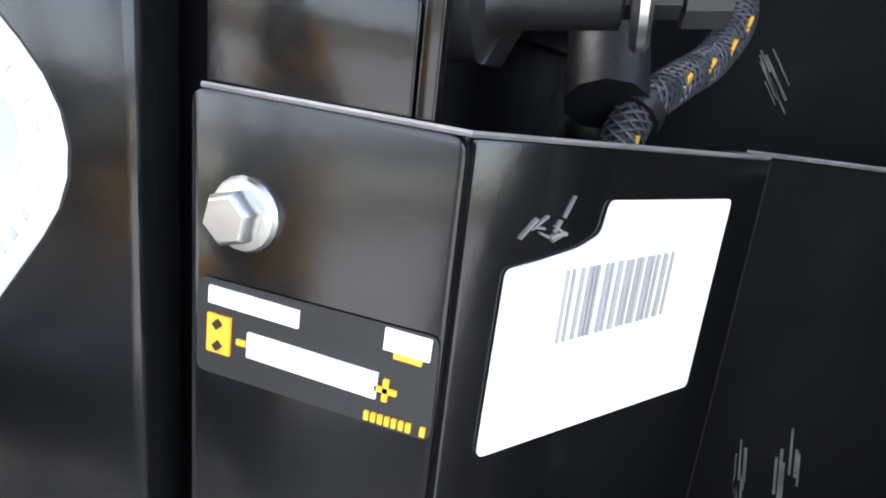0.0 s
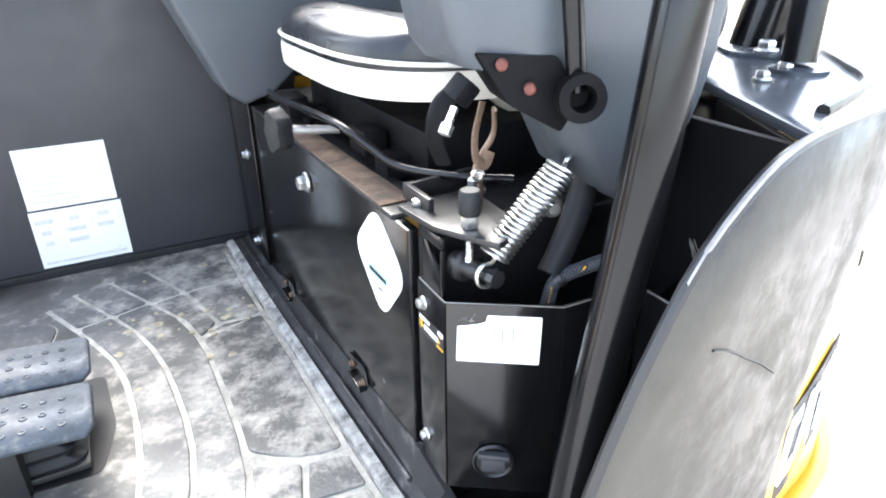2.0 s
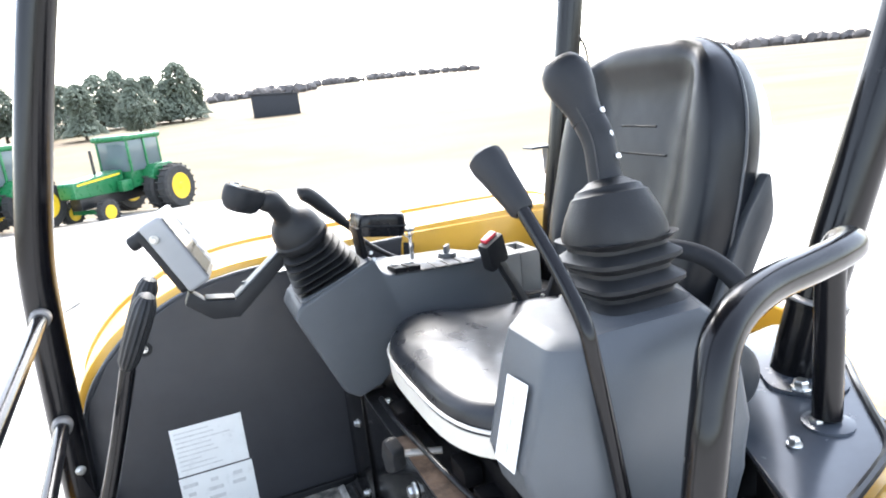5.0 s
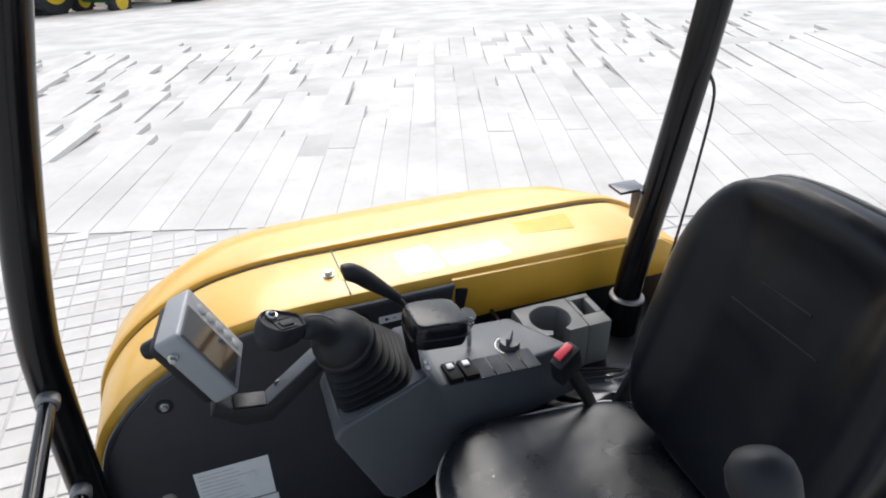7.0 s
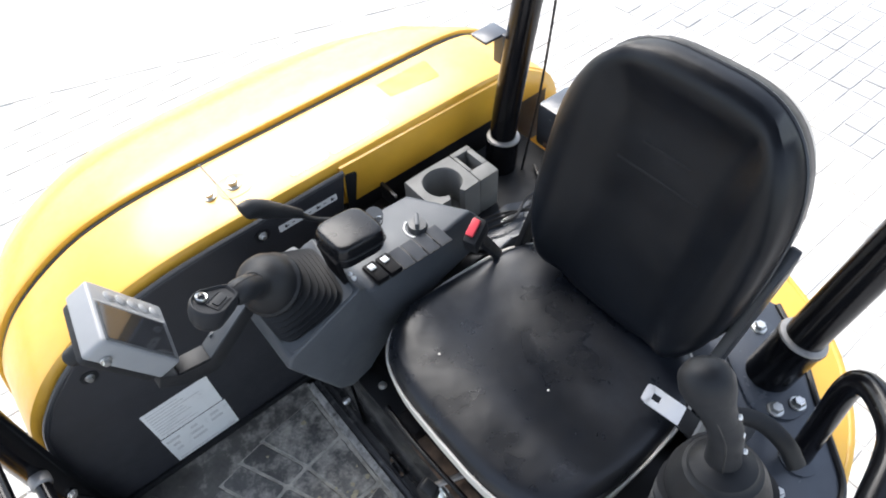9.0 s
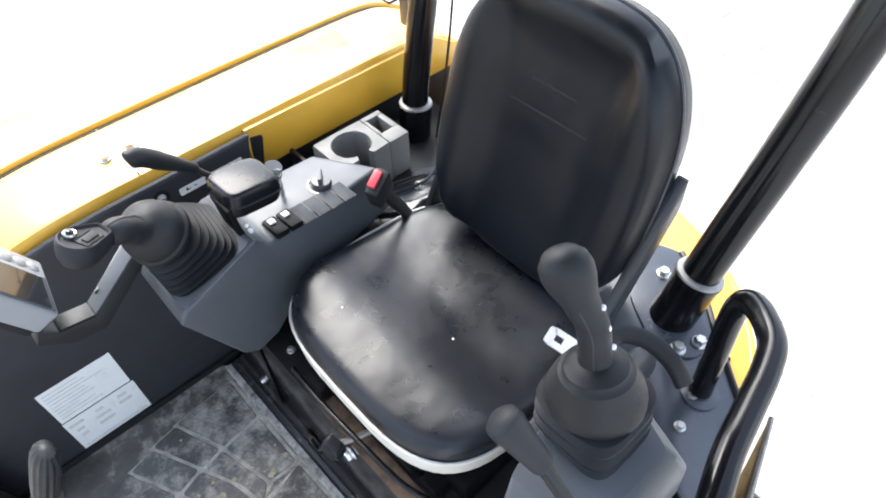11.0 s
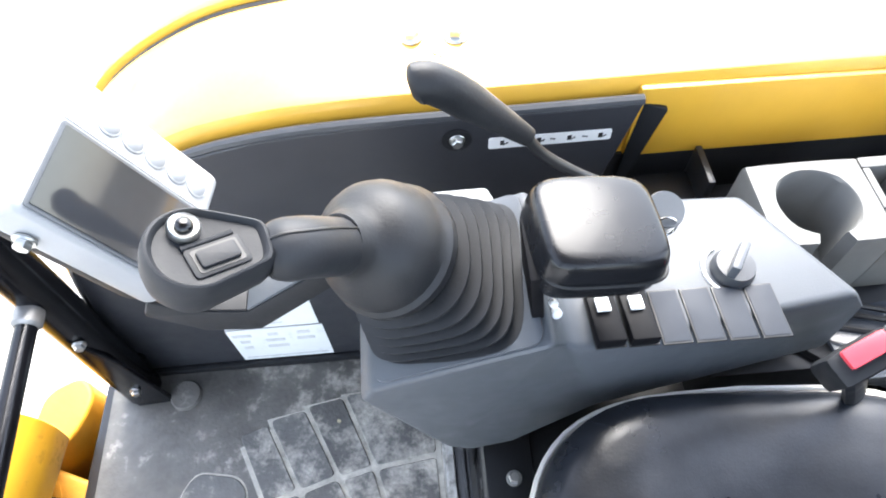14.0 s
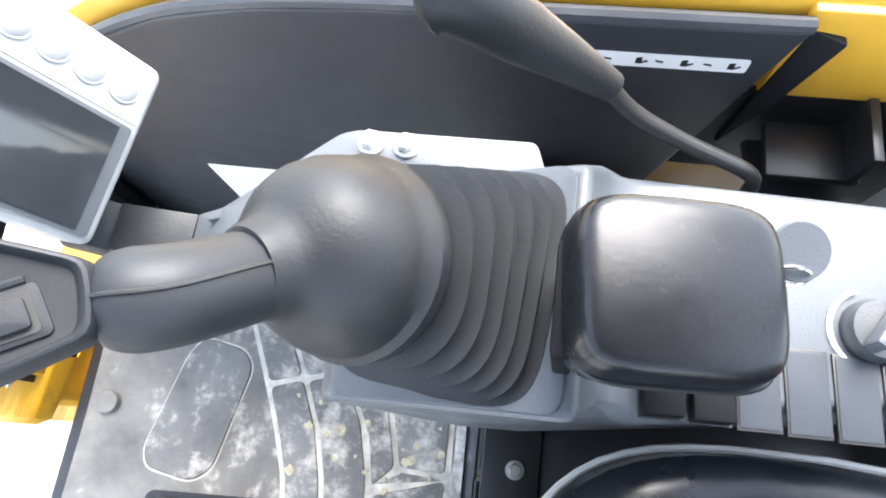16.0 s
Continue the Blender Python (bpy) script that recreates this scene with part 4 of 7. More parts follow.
# ---- side panel and hood ----
def build_side_panel():
    p = thing("wall_1", (-0.2, 0.008, -0.013), "charcoal moulded side wall with a rounded front edge", "wall", kind="structure")
    ring = [Vector((x, 0.0, z)) for x, z in [(0.13, 0.30), (0.0, -0.012)] + OUTLINE]
    part("sheet", slab(ring, (0, 0.016, 0), 0.004, 3), PANEL, p)
    part("edge_trim", tube([(x, 0.006, z) for x, z in [(v.x, v.z) for v in curve([(a, 0, b) for a, b in OUTLINE], 5)]], 0.006, 8), DARKGREY, p)
    part("rear_flap", slab([(0.196, 0.012, 0.590), (0.222, 0.004, 0.585), (0.205, 0.004, 0.50), (0.185, 0.010, 0.42)], (0, 0.008, 0), 0.002), RUBBER, p)
    part("foot_trim", slab([(-0.575, -0.010, 0.026), (0.0, -0.010, 0.026), (0.0, -0.010, 0.050), (-0.575, -0.010, 0.050)], (0, 0.0095, 0), 0.003), RUBBER, p)
    for x, z in ((-0.389, 0.475), (-0.004, 0.570), (-0.55, 0.10)):
        part("bolt", hexbolt((x, -0.001, z), (0, -1, 0), 0.0065), ZINC, p)
        part("washer", lathe([(0.016, -0.001), (0.016, 0.0015), (0.011, 0.002)], (x, 0.0, z), (0, -1, 0), 20), RUBBER, p)
    s = thing("warning_labels", (-0.305, -0.001, 0.053), "two dusty pale warning labels with faint print", "label")
    part("upper_label", slab([(-0.379, -0.0006, 0.170), (-0.230, -0.0006, 0.170), (-0.230, -0.0006, 0.284), (-0.379, -0.0006, 0.284)], (0, -0.0008, 0), 0), DUSTY, s)
    part("lower_label", slab([(-0.381, -0.0006, 0.053), (-0.226, -0.0006, 0.053), (-0.226, -0.0006, 0.166), (-0.381, -0.0006, 0.166)], (0, -0.0008, 0), 0), DUSTY, s)
    random.seed(11)
    for k in range(9):
        wd = random.uniform(0.03, 0.12)
        label_bar(s, (-0.372 + wd / 2, -0.0014, 0.272 - k * 0.011), Vector((1, 0, 0)), Vector((0, 0, 1)), wd, 0.003, (0, -1, 0), FAINT)
    for k in range(8):
        wd = random.uniform(0.02, 0.05)
        label_bar(s, (-0.36 + (k % 3) * 0.05, -0.0014, 0.145 - (k // 3) * 0.022), Vector((1, 0, 0)), Vector((0, 0, 1)), wd * 0.7, 0.009, (0, -1, 0), FAINT)
    label_bar(s, (-0.304, -0.0014, 0.062), Vector((1, 0, 0)), Vector((0, 0, 1)), 0.14, 0.005, (0, -1, 0), FAINT)
    t = thing("pictogram_strip", (0.10, -0.001, 0.54), "white strip of black lever pictograms", "label")
    part("strip", slab(rounded([(0.030, -0.0006, 0.552), (0.164, -0.0006, 0.553), (0.164, -0.0006, 0.569), (0.030, -0.0006, 0.569)], 0.003), (0, -0.0008, 0), 0), WHITE, t)
    for k, x in enumerate((0.045, 0.062, 0.085, 0.10, 0.118, 0.135, 0.152)):
        label_bar(t, (x, -0.0014, 0.561), Vector((1, 0, 0.2 * (-1) ** k)).normalized(), Vector((0, 0, 1)), 0.0045 if k % 2 == 0 else 0.006, 0.0065 if k % 2 == 0 else 0.0015, (0, -1, 0), INK)
        if k % 2 == 0:
            label_bar(t, (x + 0.0035, -0.0014, 0.5592), Vector((1, 0, 0.6)).normalized(), Vector((-0.6, 0, 1)).normalized(), 0.007, 0.0014, (0, -1, 0), INK)


def build_hood():
    h = thing("engine_hood", (0.1, 0.35, -0.2), "glossy yellow hood with a black seam and two bolts", "hood")
    prof = [(v.x, v.z) for v in curve([(x, 0, z) for x, z in [(-0.60, -0.20), (-0.592, -0.05), (-0.585, 0.10), (-0.566, 0.25), (-0.533, 0.395), (-0.478, 0.480), (-0.405, 0.540), (-0.305, 0.590), (-0.215, 0.611), (-0.12, 0.619), (0.03, 0.621), (0.20, 0.622), (0.45, 0.622), (0.62, 0.618), (0.70, 0.600), (0.78, 0.55), (0.83, 0.47), (0.86, 0.30), (0.87, 0.0), (0.87, -0.20)]], 4)]
    mid = (0.12, 0.12)

    def ring(y, grow=0.0, drop=0.0):
        out = []
        for x, z in prof:
            dx, dz = x - mid[0], z - mid[1]
            q = math.hypot(dx, dz) or 1
            if dx > 0 and y > 0.215:
                x = mid[0] + dx * (1 - 0.85 * min(1, (y - 0.215) / 0.46) ** 1.35)
            if grow < -0.03:
                k = 1 + grow / 0.55
                out.append(Vector((mid[0] + (x - mid[0]) * k, y, max(-0.20, mid[1] + dz * k))))
            else:
                out.append(Vector((x + dx / q * grow, y, max(-0.20, z + dz / q * grow - drop))))
        return out

    def skin(rows, name, label=""):
        bm = bmesh.new()
        V = [[bm.verts.new(p) for p in row] for row in rows]
        for a, b in zip(V, V[1:]):
            for i in range(len(a) - 1):
                bm.faces.new((a[i], a[i + 1], b[i + 1], b[i]))
        # close towards the seat and the far side
        bm.faces.new(V[0]), bm.faces.new(list(reversed(V[-1])))
        return part(name, bm, YELLOW, h, label, 30)

    skin([ring(0.020, -0.012), ring(0.024, -0.003), ring(0.034, 0.0), ring(0.19, 0.0), ring(0.200, -0.002), ring(0.204, -0.010), ring(0.204, -0.032)], "inner_cover")
    skin([ring(0.2149, -0.032), ring(0.2149, 0.001), ring(0.2165, 0.0055), ring(0.222, 0.0075), ring(0.235, 0.0075), ring(0.34, -0.004), ring(0.44, -0.038), ring(0.53, -0.09), ring(0.60, -0.15), ring(0.65, -0.23), ring(0.67, -0.33)], "outer_cover")
    # dark fill just below the surface stands in for shade down the gap
    part("seam", tube([p for p in ring(0.2095, -0.009)], 0.0056, 8), INK, h, "dark fill for the shade in the gap between the covers")
    part("cross_seam", slab([(-0.017, 0.026, 0.6185), (-0.014, 0.026, 0.6185), (-0.019, 0.205, 0.6185), (-0.022, 0.205, 0.6185)], (0, 0, 0.0032), 0), INK, h)
    for x, y, r in ((-0.044, 0.105, 0.009), (0.005, 0.103, 0.011)):
        part("bolt", hexbolt((x, y, 0.6215), (0, 0, 1), r), ZINC, h)
    part("raised_lip", slab(rounded([(-0.03, 0.07, 0.6205), (0.04, 0.07, 0.6205), (0.035, 0.135, 0.6205), (-0.025, 0.135, 0.6205)], 0.03), (0, 0, 0.0012), 0.0008), YELLOW, h)
    part("faded_label", slab(rounded([(0.105, 0.045, 0.6215), (0.19, 0.045, 0.6215), (0.18, 0.15, 0.6215), (0.10, 0.14, 0.6215)], 0.008), (0, 0, 0.0012), 0), WHITE, h, "sun-bleached white label")
    part("faded_label", slab(rounded([(0.20, 0.045, 0.6215), (0.34, 0.047, 0.6215), (0.33, 0.11, 0.6215), (0.195, 0.105, 0.6215)], 0.008), (0, 0, 0.0012), 0), WHITE, h, "sun-bleached white label")
    part("worn_label", slab(rounded([(0.32, 0.12, 0.6215), (0.52, 0.10, 0.6215), (0.53, 0.17, 0.6215), (0.33, 0.17, 0.6215)], 0.008), (0, 0, 0.0008), 0), AMBER, h, "worn amber label")
    part("under_plate", slab([(0.10, 0.016, 0.36), (0.78, 0.016, 0.36), (0.78, 0.016, 0.506), (0.10, 0.016, 0.506)], (0, 0.010, 0), 0.002), SATIN, h, "black plate below the hood")
    part("gap_bracket", merge(block((0.245, -0.022, 0.475), (0.075, 0.05, 0.010), 0.002), block((0.275, -0.020, 0.495), (0.008, 0.055, 0.05), 0.002)), SATIN, h, "black folded bracket")
    part("inner_face", slab([(0.19, 0.012, 0.505), (0.79, 0.012, 0.505), (0.76, 0.012, 0.56), (0.69, 0.012, 0.603), (0.19, 0.012, 0.610)], (0, 0.012, 0), 0.004), YELLOW, h)


build_side_panel()
build_hood()


# ---- right console with its joystick, monitor and small controls ----
def bellows(name, at, axis, x_dir, base, top, height, folds, mat, parent, n=36, top_power=2.0, groove=0.80, seat=(0, 0, 1)):
    """A pleated boot: a rounded rectangle at its foot that turns into a circle at its neck."""
    d = Vector(axis).normalized()
    at = Vector(at)
    u = Vector(x_dir)
    u = (u - d * u.dot(d)).normalized()
    z = Vector(seat)   # upright of the surface that the boot sits on
    rings = []
    steps = folds * 2
    for i in range(steps + 1):
        t = i / steps
        grow = 1.0 if i % 2 == 0 else groove
        w = (base[0] * (1 - t) + top * t) * grow
        h_ = (base[1] * (1 - t) + top * t) * grow
        power = 5.0 * (1 - t) + top_power * t
        # pleats start level with the console top and lean over with the stick
        for off in ((0.0, 1.0), (0.35, 1.0)) if i < steps else ((0.0, 1.0),):
            tt = min(1, t + off[0] / steps)
            c = at + d * (height * tt)
            lean = min(1, tt * 1.25)
            uu = (Vector((u.x, u.y, 0)).normalized() * (1 - lean) + u * lean).normalized()
            dd = (z * (1 - lean) + d * lean).normalized()
            uu = (uu - dd * uu.dot(dd)).normalized()
            vv = dd.cross(uu)
            rings.append([c + uu * a + vv * b for a, b in squircle(w, h_, n, power)])
    return part(name, loft(rings), mat, parent, sharp=50)


def build_console():
    c = thing("control_console", (0.1, -0.2, 0.375), "grey plastic armrest console with rocker switches", "console")
    side = [(-0.112, 0.556), (-0.101, 0.578), (0.046, 0.638), (0.062, 0.606), (0.074, 0.599), (0.325, 0.588), (0.345, 0.560), (0.35, 0.47), (0.11, 0.455), (0.03, 0.39), (-0.016, 0.376), (-0.042, 0.394)]
    bm = slab([(x, -0.276 + (0.012 if x > 0.06 else 0), z) for x, z in side], (0, 0.15, 0), 0.0)
    for v in bm.verts:
        if v.co.x > 0.3 and v.co.y < -0.2:
            v.co.y += 0.035
        if v.co.y > -0.2 and v.co.x > 0.2:
            v.co.x -= 0.07
        if v.co.z < 0.5 and v.co.y > -0.2:
            v.co.y -= 0.02
    part("body", bevelled(bm, 0.007, 3, 20), GREY, c)
    part("pod_rim", slab(rounded([(-0.095, -0.272, 0.5805), (0.040, -0.272, 0.6357), (0.040, -0.128, 0.6357), (-0.095, -0.128, 0.5805)], 0.012), (-0.0012, 0, 0.003), 0.001), GREY, c)
    part("wall_bracket", slab(rounded([(-0.188, -0.180, 0.615), (-0.111, -0.113, 0.616), (-0.099, -0.109, 0.616), (0.014, -0.108, 0.616), (0.022, -0.13, 0.616), (-0.025, -0.139, 0.616)], 0.005), (0, 0, 0.006), 0.002), GREY, c)
    for x in (-0.090, -0.067):
        part("bolt", hexbolt((x, -0.118, 0.622), (0, 0, 1), 0.0065), WHITE, c, "white capped bolt")
    # rocker switches along the sloping deck
    for i in range(6):
        x = 0.0980 + 0.0280 * i
        z = 0.5990 - 0.045 * (x - 0.074)
        y = -0.239
        raised = 0.008 if i < 2 else 0.0012
        k = part("rocker_switch", block((x, y, z + raised / 2 - 0.001), (0.0240, 0.048, raised + 0.004), 0.002, turn=(-5 if i < 2 else 0, 4, 2)), DULL if i < 2 else SWITCH, c)
        part("switch_frame", block((x, y, z + 0.0002), (0.0256, 0.0505, 0.002), 0.0006, turn=(0, 4, 2)), INK, k)
        if i < 2:
            part("switch_mark", block((x - 0.001, y + 0.0095, z + raised + 0.0030), (0.0115, 0.0125, 0.003), 0.0004, turn=(-5, 4, 2)), WHITE, k, "white legend patch")
    # rotary dial
    dz = 0.5990 - 0.045 * (0.221 - 0.074)
    for p, r in (((0.0535, -0.2440, 0.6300), 0.0045), ((0.0500, -0.2425, 0.6440), 0.0035)):
        part("paint_dab", lathe([(r, -0.002), (r, 0.002), (r * 0.6, 0.0035), (0.0003, 0.0038)], p, (0.2, -0.9, 0.5), 10), WHITE, c, "dab of white paint")
    k = part("rotary_dial", lathe([(0.019, 0), (0.019, 0.006), (0.017, 0.011), (0.004, 0.012)], (0.221, -0.198, dz - 0.001), (0.07, 0, 1), 26), DARKGREY, c)
    part("dial_grip", block((0.221, -0.198, dz + 0.018), (0.034, 0.008, 0.016), 0.003, turn=(0, 4, 55)), GREY, k)
    part("dial_scale", tube([(0.221 + 0.025 * math.cos(radians(a)), -0.198 + 0.025 * math.sin(radians(a)), dz + 0.0012) for a in range(110, 236, 12)], 0.0016, 6), WHITE, k, "white printed scale arc")
    w = thing("wrist_pad", (0.08, -0.2, 0.60), "padded black wrist rest on a bent black arm", "wrist rest")
    cu = cushion((0.0795, -0.2150, 0.706), (1, 0.06, -0.16), (-0.06, 1, 0), (0.16, 0, 1), lambda s: squircle(0.0475 * (1 - s), 0.0415 * (1 - s), 44, 5.0), 0.034, lambda a, b: 0.012 - 1.4 * (a * a + b * b), 5.0)
    part("pad", cu, WRIST, w)
    part("pad_piping", tube([Vector((0.0795, -0.2150, 0.692)) + Vector((1, 0.06, -0.16)).normalized() * a + Vector((-0.06, 1, 0)).normalized() * b for a, b in squircle(0.0482, 0.0422, 44, 5.0)], 0.0018, 6, closed=True), RUBBER, w)
    part("pad_tray", slab(rounded([(0.040, -0.249, 0.678), (0.117, -0.247, 0.664), (0.117, -0.182, 0.664), (0.040, -0.180, 0.678)], 0.012), (0, 0, 0.006), 0.002), RUBBER, w)
    part("stem", block((0.036, -0.222, 0.651), (0.010, 0.056, 0.090), 0.003, turn=(0, -6, 0)), DULL, w)
    t = thing("key_tag", (0.155, -0.150, 0.62), "round grey key tag on a steel ring", "key tag")
    part("disc", lathe([(0.0150, 0.0), (0.0158, 0.002), (0.0150, 0.004), (0.002, 0.004)], (0.148, -0.178, 0.664), (0.1, -0.35, 1), 24), GREY, t)
    part("key_ring", tube([(0.146 + 0.010 * math.cos(a), -0.190 + 0.002 * math.sin(a), 0.658 + 0.010 * math.sin(a)) for a in (2 * math.pi * j / 14 for j in range(14))], 0.0012, 6, closed=True), STEEL, t)
    part("key_shank", tube([(0.150, -0.185, 0.660), (0.152, -0.178, 0.598)], 0.0045, 8), STEEL, t)


def build_joystick(name, foot, ball, neck, head, up, x_dir, base_half, label, boot_mat, collar, boot_top, folds=6, top_power=2.0, lipped=True, seat=(0, 0, 1)):
    j = thing(name, foot, label, "joystick", "joysticks of the two consoles")
    foot, ball, neck, head = Vector(foot), Vector(ball), Vector(neck), Vector(head)
    d = (ball - foot)
    bellows("boot", foot, d, x_dir, base_half, boot_top, d.length * 0.80, folds, boot_mat, j, 36, top_power, 0.64 if lipped else 0.80, seat)
    da, db = d.normalized(), (neck - ball).normalized()
    c, last, rings = ball + da * collar[0][1], collar[0][1], []
    for r, h in collar:
        w = min(1.0, max(0.0, (h + 0.012) / 0.045))
        ax = da.lerp(db, w * w * (3 - 2 * w)).normalized()
        c, last = c + ax * (h - last), h
        u = (Vector((1, 0, 0)) - ax * ax.x).normalized()
        v = ax.cross(u)
        rings.append([c + r * (math.cos(q) * u + math.sin(q) * v) for q in (2 * math.pi * i / 32 for i in range(32))])
    part("boot_collar", loft(rings), boot_mat, j)
    line = curve([ball + (neck - ball).normalized() * 0.02, ball.lerp(neck, 0.55), neck, neck.lerp(head, 0.38 if lipped else 0.6)], 6)
    radii = [(0.0220 if lipped else 0.0208) - (0.0030 if lipped else 0.0034) * min(1, i / 6) for i in range(len(line))]
    if lipped:
        radii[-4:] = [0.0190, 0.0184, 0.0174, 0.0152]
    part("grip", tube(line, radii, 20), GRIP, j)
    a = (head - neck).normalized()
    upv = Vector(up)
    upv = (upv - a * upv.dot(a)).normalized()
    s = a.cross(upv)
    rings = []
    if lipped:  # a flat teardrop paddle with a raised rim
        edge = [(0.004 + 0.0265 * math.cos(radians(q)), 0.0265 * math.sin(radians(q))) for q in range(-100, 101, 10)]
        half = [(-0.012, 0.0222), (-0.024, 0.0180), (-0.033, 0.0147), (-0.0362, 0.0128), (-0.0378, 0.0095), (-0.0384, 0.0035)]
        edge = [(t, -w) for t, w in reversed(half)] + edge + half
        for h, k in ((-0.0270, 0.30), (-0.0260, 0.58), (-0.0215, 0.79), (-0.0120, 0.94), (-0.002, 1.0), (0.0075, 1.0), (0.0125, 0.975), (0.0152, 0.93), (0.0156, 0.89), (0.0148, 0.86), (0.0118, 0.81), (0.0112, 0.4)):
            rings.append([head + a * (-0.002 + (t + 0.002) * k) + s * w * k + upv * h for t, w in edge])
    else:
        for t, w, h in ((-0.046, 0.0175, 0.0175), (-0.034, 0.018, 0.018), (-0.022, 0.0205, 0.020), (-0.008, 0.0245, 0.0225), (0.006, 0.0265, 0.024), (0.018, 0.0245, 0.022), (0.027, 0.018, 0.016), (0.031, 0.008, 0.007)):
            rings.append([head + a * t + s * p + upv * q for p, q in squircle(w, h, 28, 2.2)])
    part("head", loft(rings), GRIP, j)
    seam = []
    for i, (p, r) in enumerate(zip(line, radii)):
        t = (line[min(i + 1, len(line) - 1)] - line[max(i - 1, 0)]).normalized()
        seam.append(p + (upv - t * upv.dot(t)).normalized() * (r + 0.0001))
    part("grip_seam", tube(seam, 0.0009, 6), INK, j)
    return j, a, s, upv


build_console()
rj, ja, js, ju = build_joystick("joystick", (-0.031, -0.197, 0.608), (-0.074, -0.216, 0.704), (-0.114, -0.255, 0.768), (-0.166, -0.273, 0.791), (0.15, -0.1, 1), (1, 0, 0), (0.069, 0.071), "black joystick with pleated rubber boot and thumb buttons", RUBBER,
                                [(0.044, -0.026), (0.051, -0.016), (0.051, -0.008), (0.0475, -0.004), (0.047, 0.004), (0.0458, 0.012), (0.0430, 0.020), (0.0385, 0.0275), (0.0330, 0.0335), (0.0280, 0.0375), (0.0242, 0.0410), (0.0220, 0.0450), (0.0207, 0.0500), (0.0190, 0.0540)], 0.049, seat=(-0.39, 0, 0.92))
hd = Vector((-0.166, -0.273, 0.791))
b1 = hd + ja * 0.007 + js * 0.0125 + ju * 0.0135
part("thumb_button", merge(lathe([(0.0085, -0.002), (0.009, 0.002), (0.0078, 0.004), (0.006, 0.003)], b1, ju, 20)), ZINC, rj, "bright thumb button bezel")
part("button_cap", lathe([(0.0055, 0.002), (0.0052, 0.0042), (0.004, 0.0060), (0.002, 0.0068), (0.0005, 0.0069)], b1, ju, 18), BLACK, rj)
b2 = hd - ja * 0.0075 - js * 0.0055 + ju * 0.0108
e1, e2 = (ja * 0.966 - js * 0.259), (ja * 0.259 + js * 0.966)
part("thumb_wheel_frame", slab(rounded([b2 + e1 * p + e2 * q for p, q in ((-0.0160, -0.0092), (0.0160, -0.0092), (0.0160, 0.0092), (-0.0160, 0.0092))], 0.003), ju * 0.0022, 0.0008), GRIP, rj)
part("slider_slot", slab(rounded([b2 + e1 * p + e2 * q + ju * 0.0020 for p, q in ((-0.0130, -0.0072), (0.0130, -0.0072), (0.0130, 0.0072), (-0.0130, 0.0072))], 0.002), ju * 0.0006, 0), INK, rj)
part("thumb_slider", slab(rounded([b2 + e1 * p + e2 * q + ju * 0.0020 for p, q in ((-0.0110, -0.0052), (0.0110, -0.0052), (0.0110, 0.0052), (-0.0110, 0.0052))], 0.002), ju * 0.0028, 0.0009), GRIP, rj)
part("thumb_ridge", tube([b2 + e1 * 0.016 + e2 * 0.0105 + ju * 0.0016, b2 - e1 * 0.013 + e2 * 0.0105 + ju * 0.0016], 0.0017, 8), GRIP, rj)


def build_function_lever():
    f = thing("function_lever", (0.12, -0.09, 0.55), "black bent hand lever with a worn grip", "lever")
    part("rod", tube(curve([(0.176, -0.085, 0.50), (0.170, -0.090, 0.550), (0.157, -0.092, 0.574), (0.128, -0.092, 0.594), (0.098, -0.093, 0.616), (0.066, -0.095, 0.646), (0.045, -0.096, 0.677)], 5), 0.0055, 10), SATIN, f)
    g = curve([(0.050, -0.096, 0.672), (0.026, -0.100, 0.698), (0.002, -0.104, 0.723), (-0.018, -0.108, 0.744), (-0.034, -0.110, 0.755), (-0.046, -0.111, 0.753)], 4)
    part("grip", tube(g, [0.0085 + 0.0075 * min(1, i / 9) for i in range(len(g) - 3)] + [0.0165, 0.0145, 0.009], 14, flat=0.85), RUBBER, f)


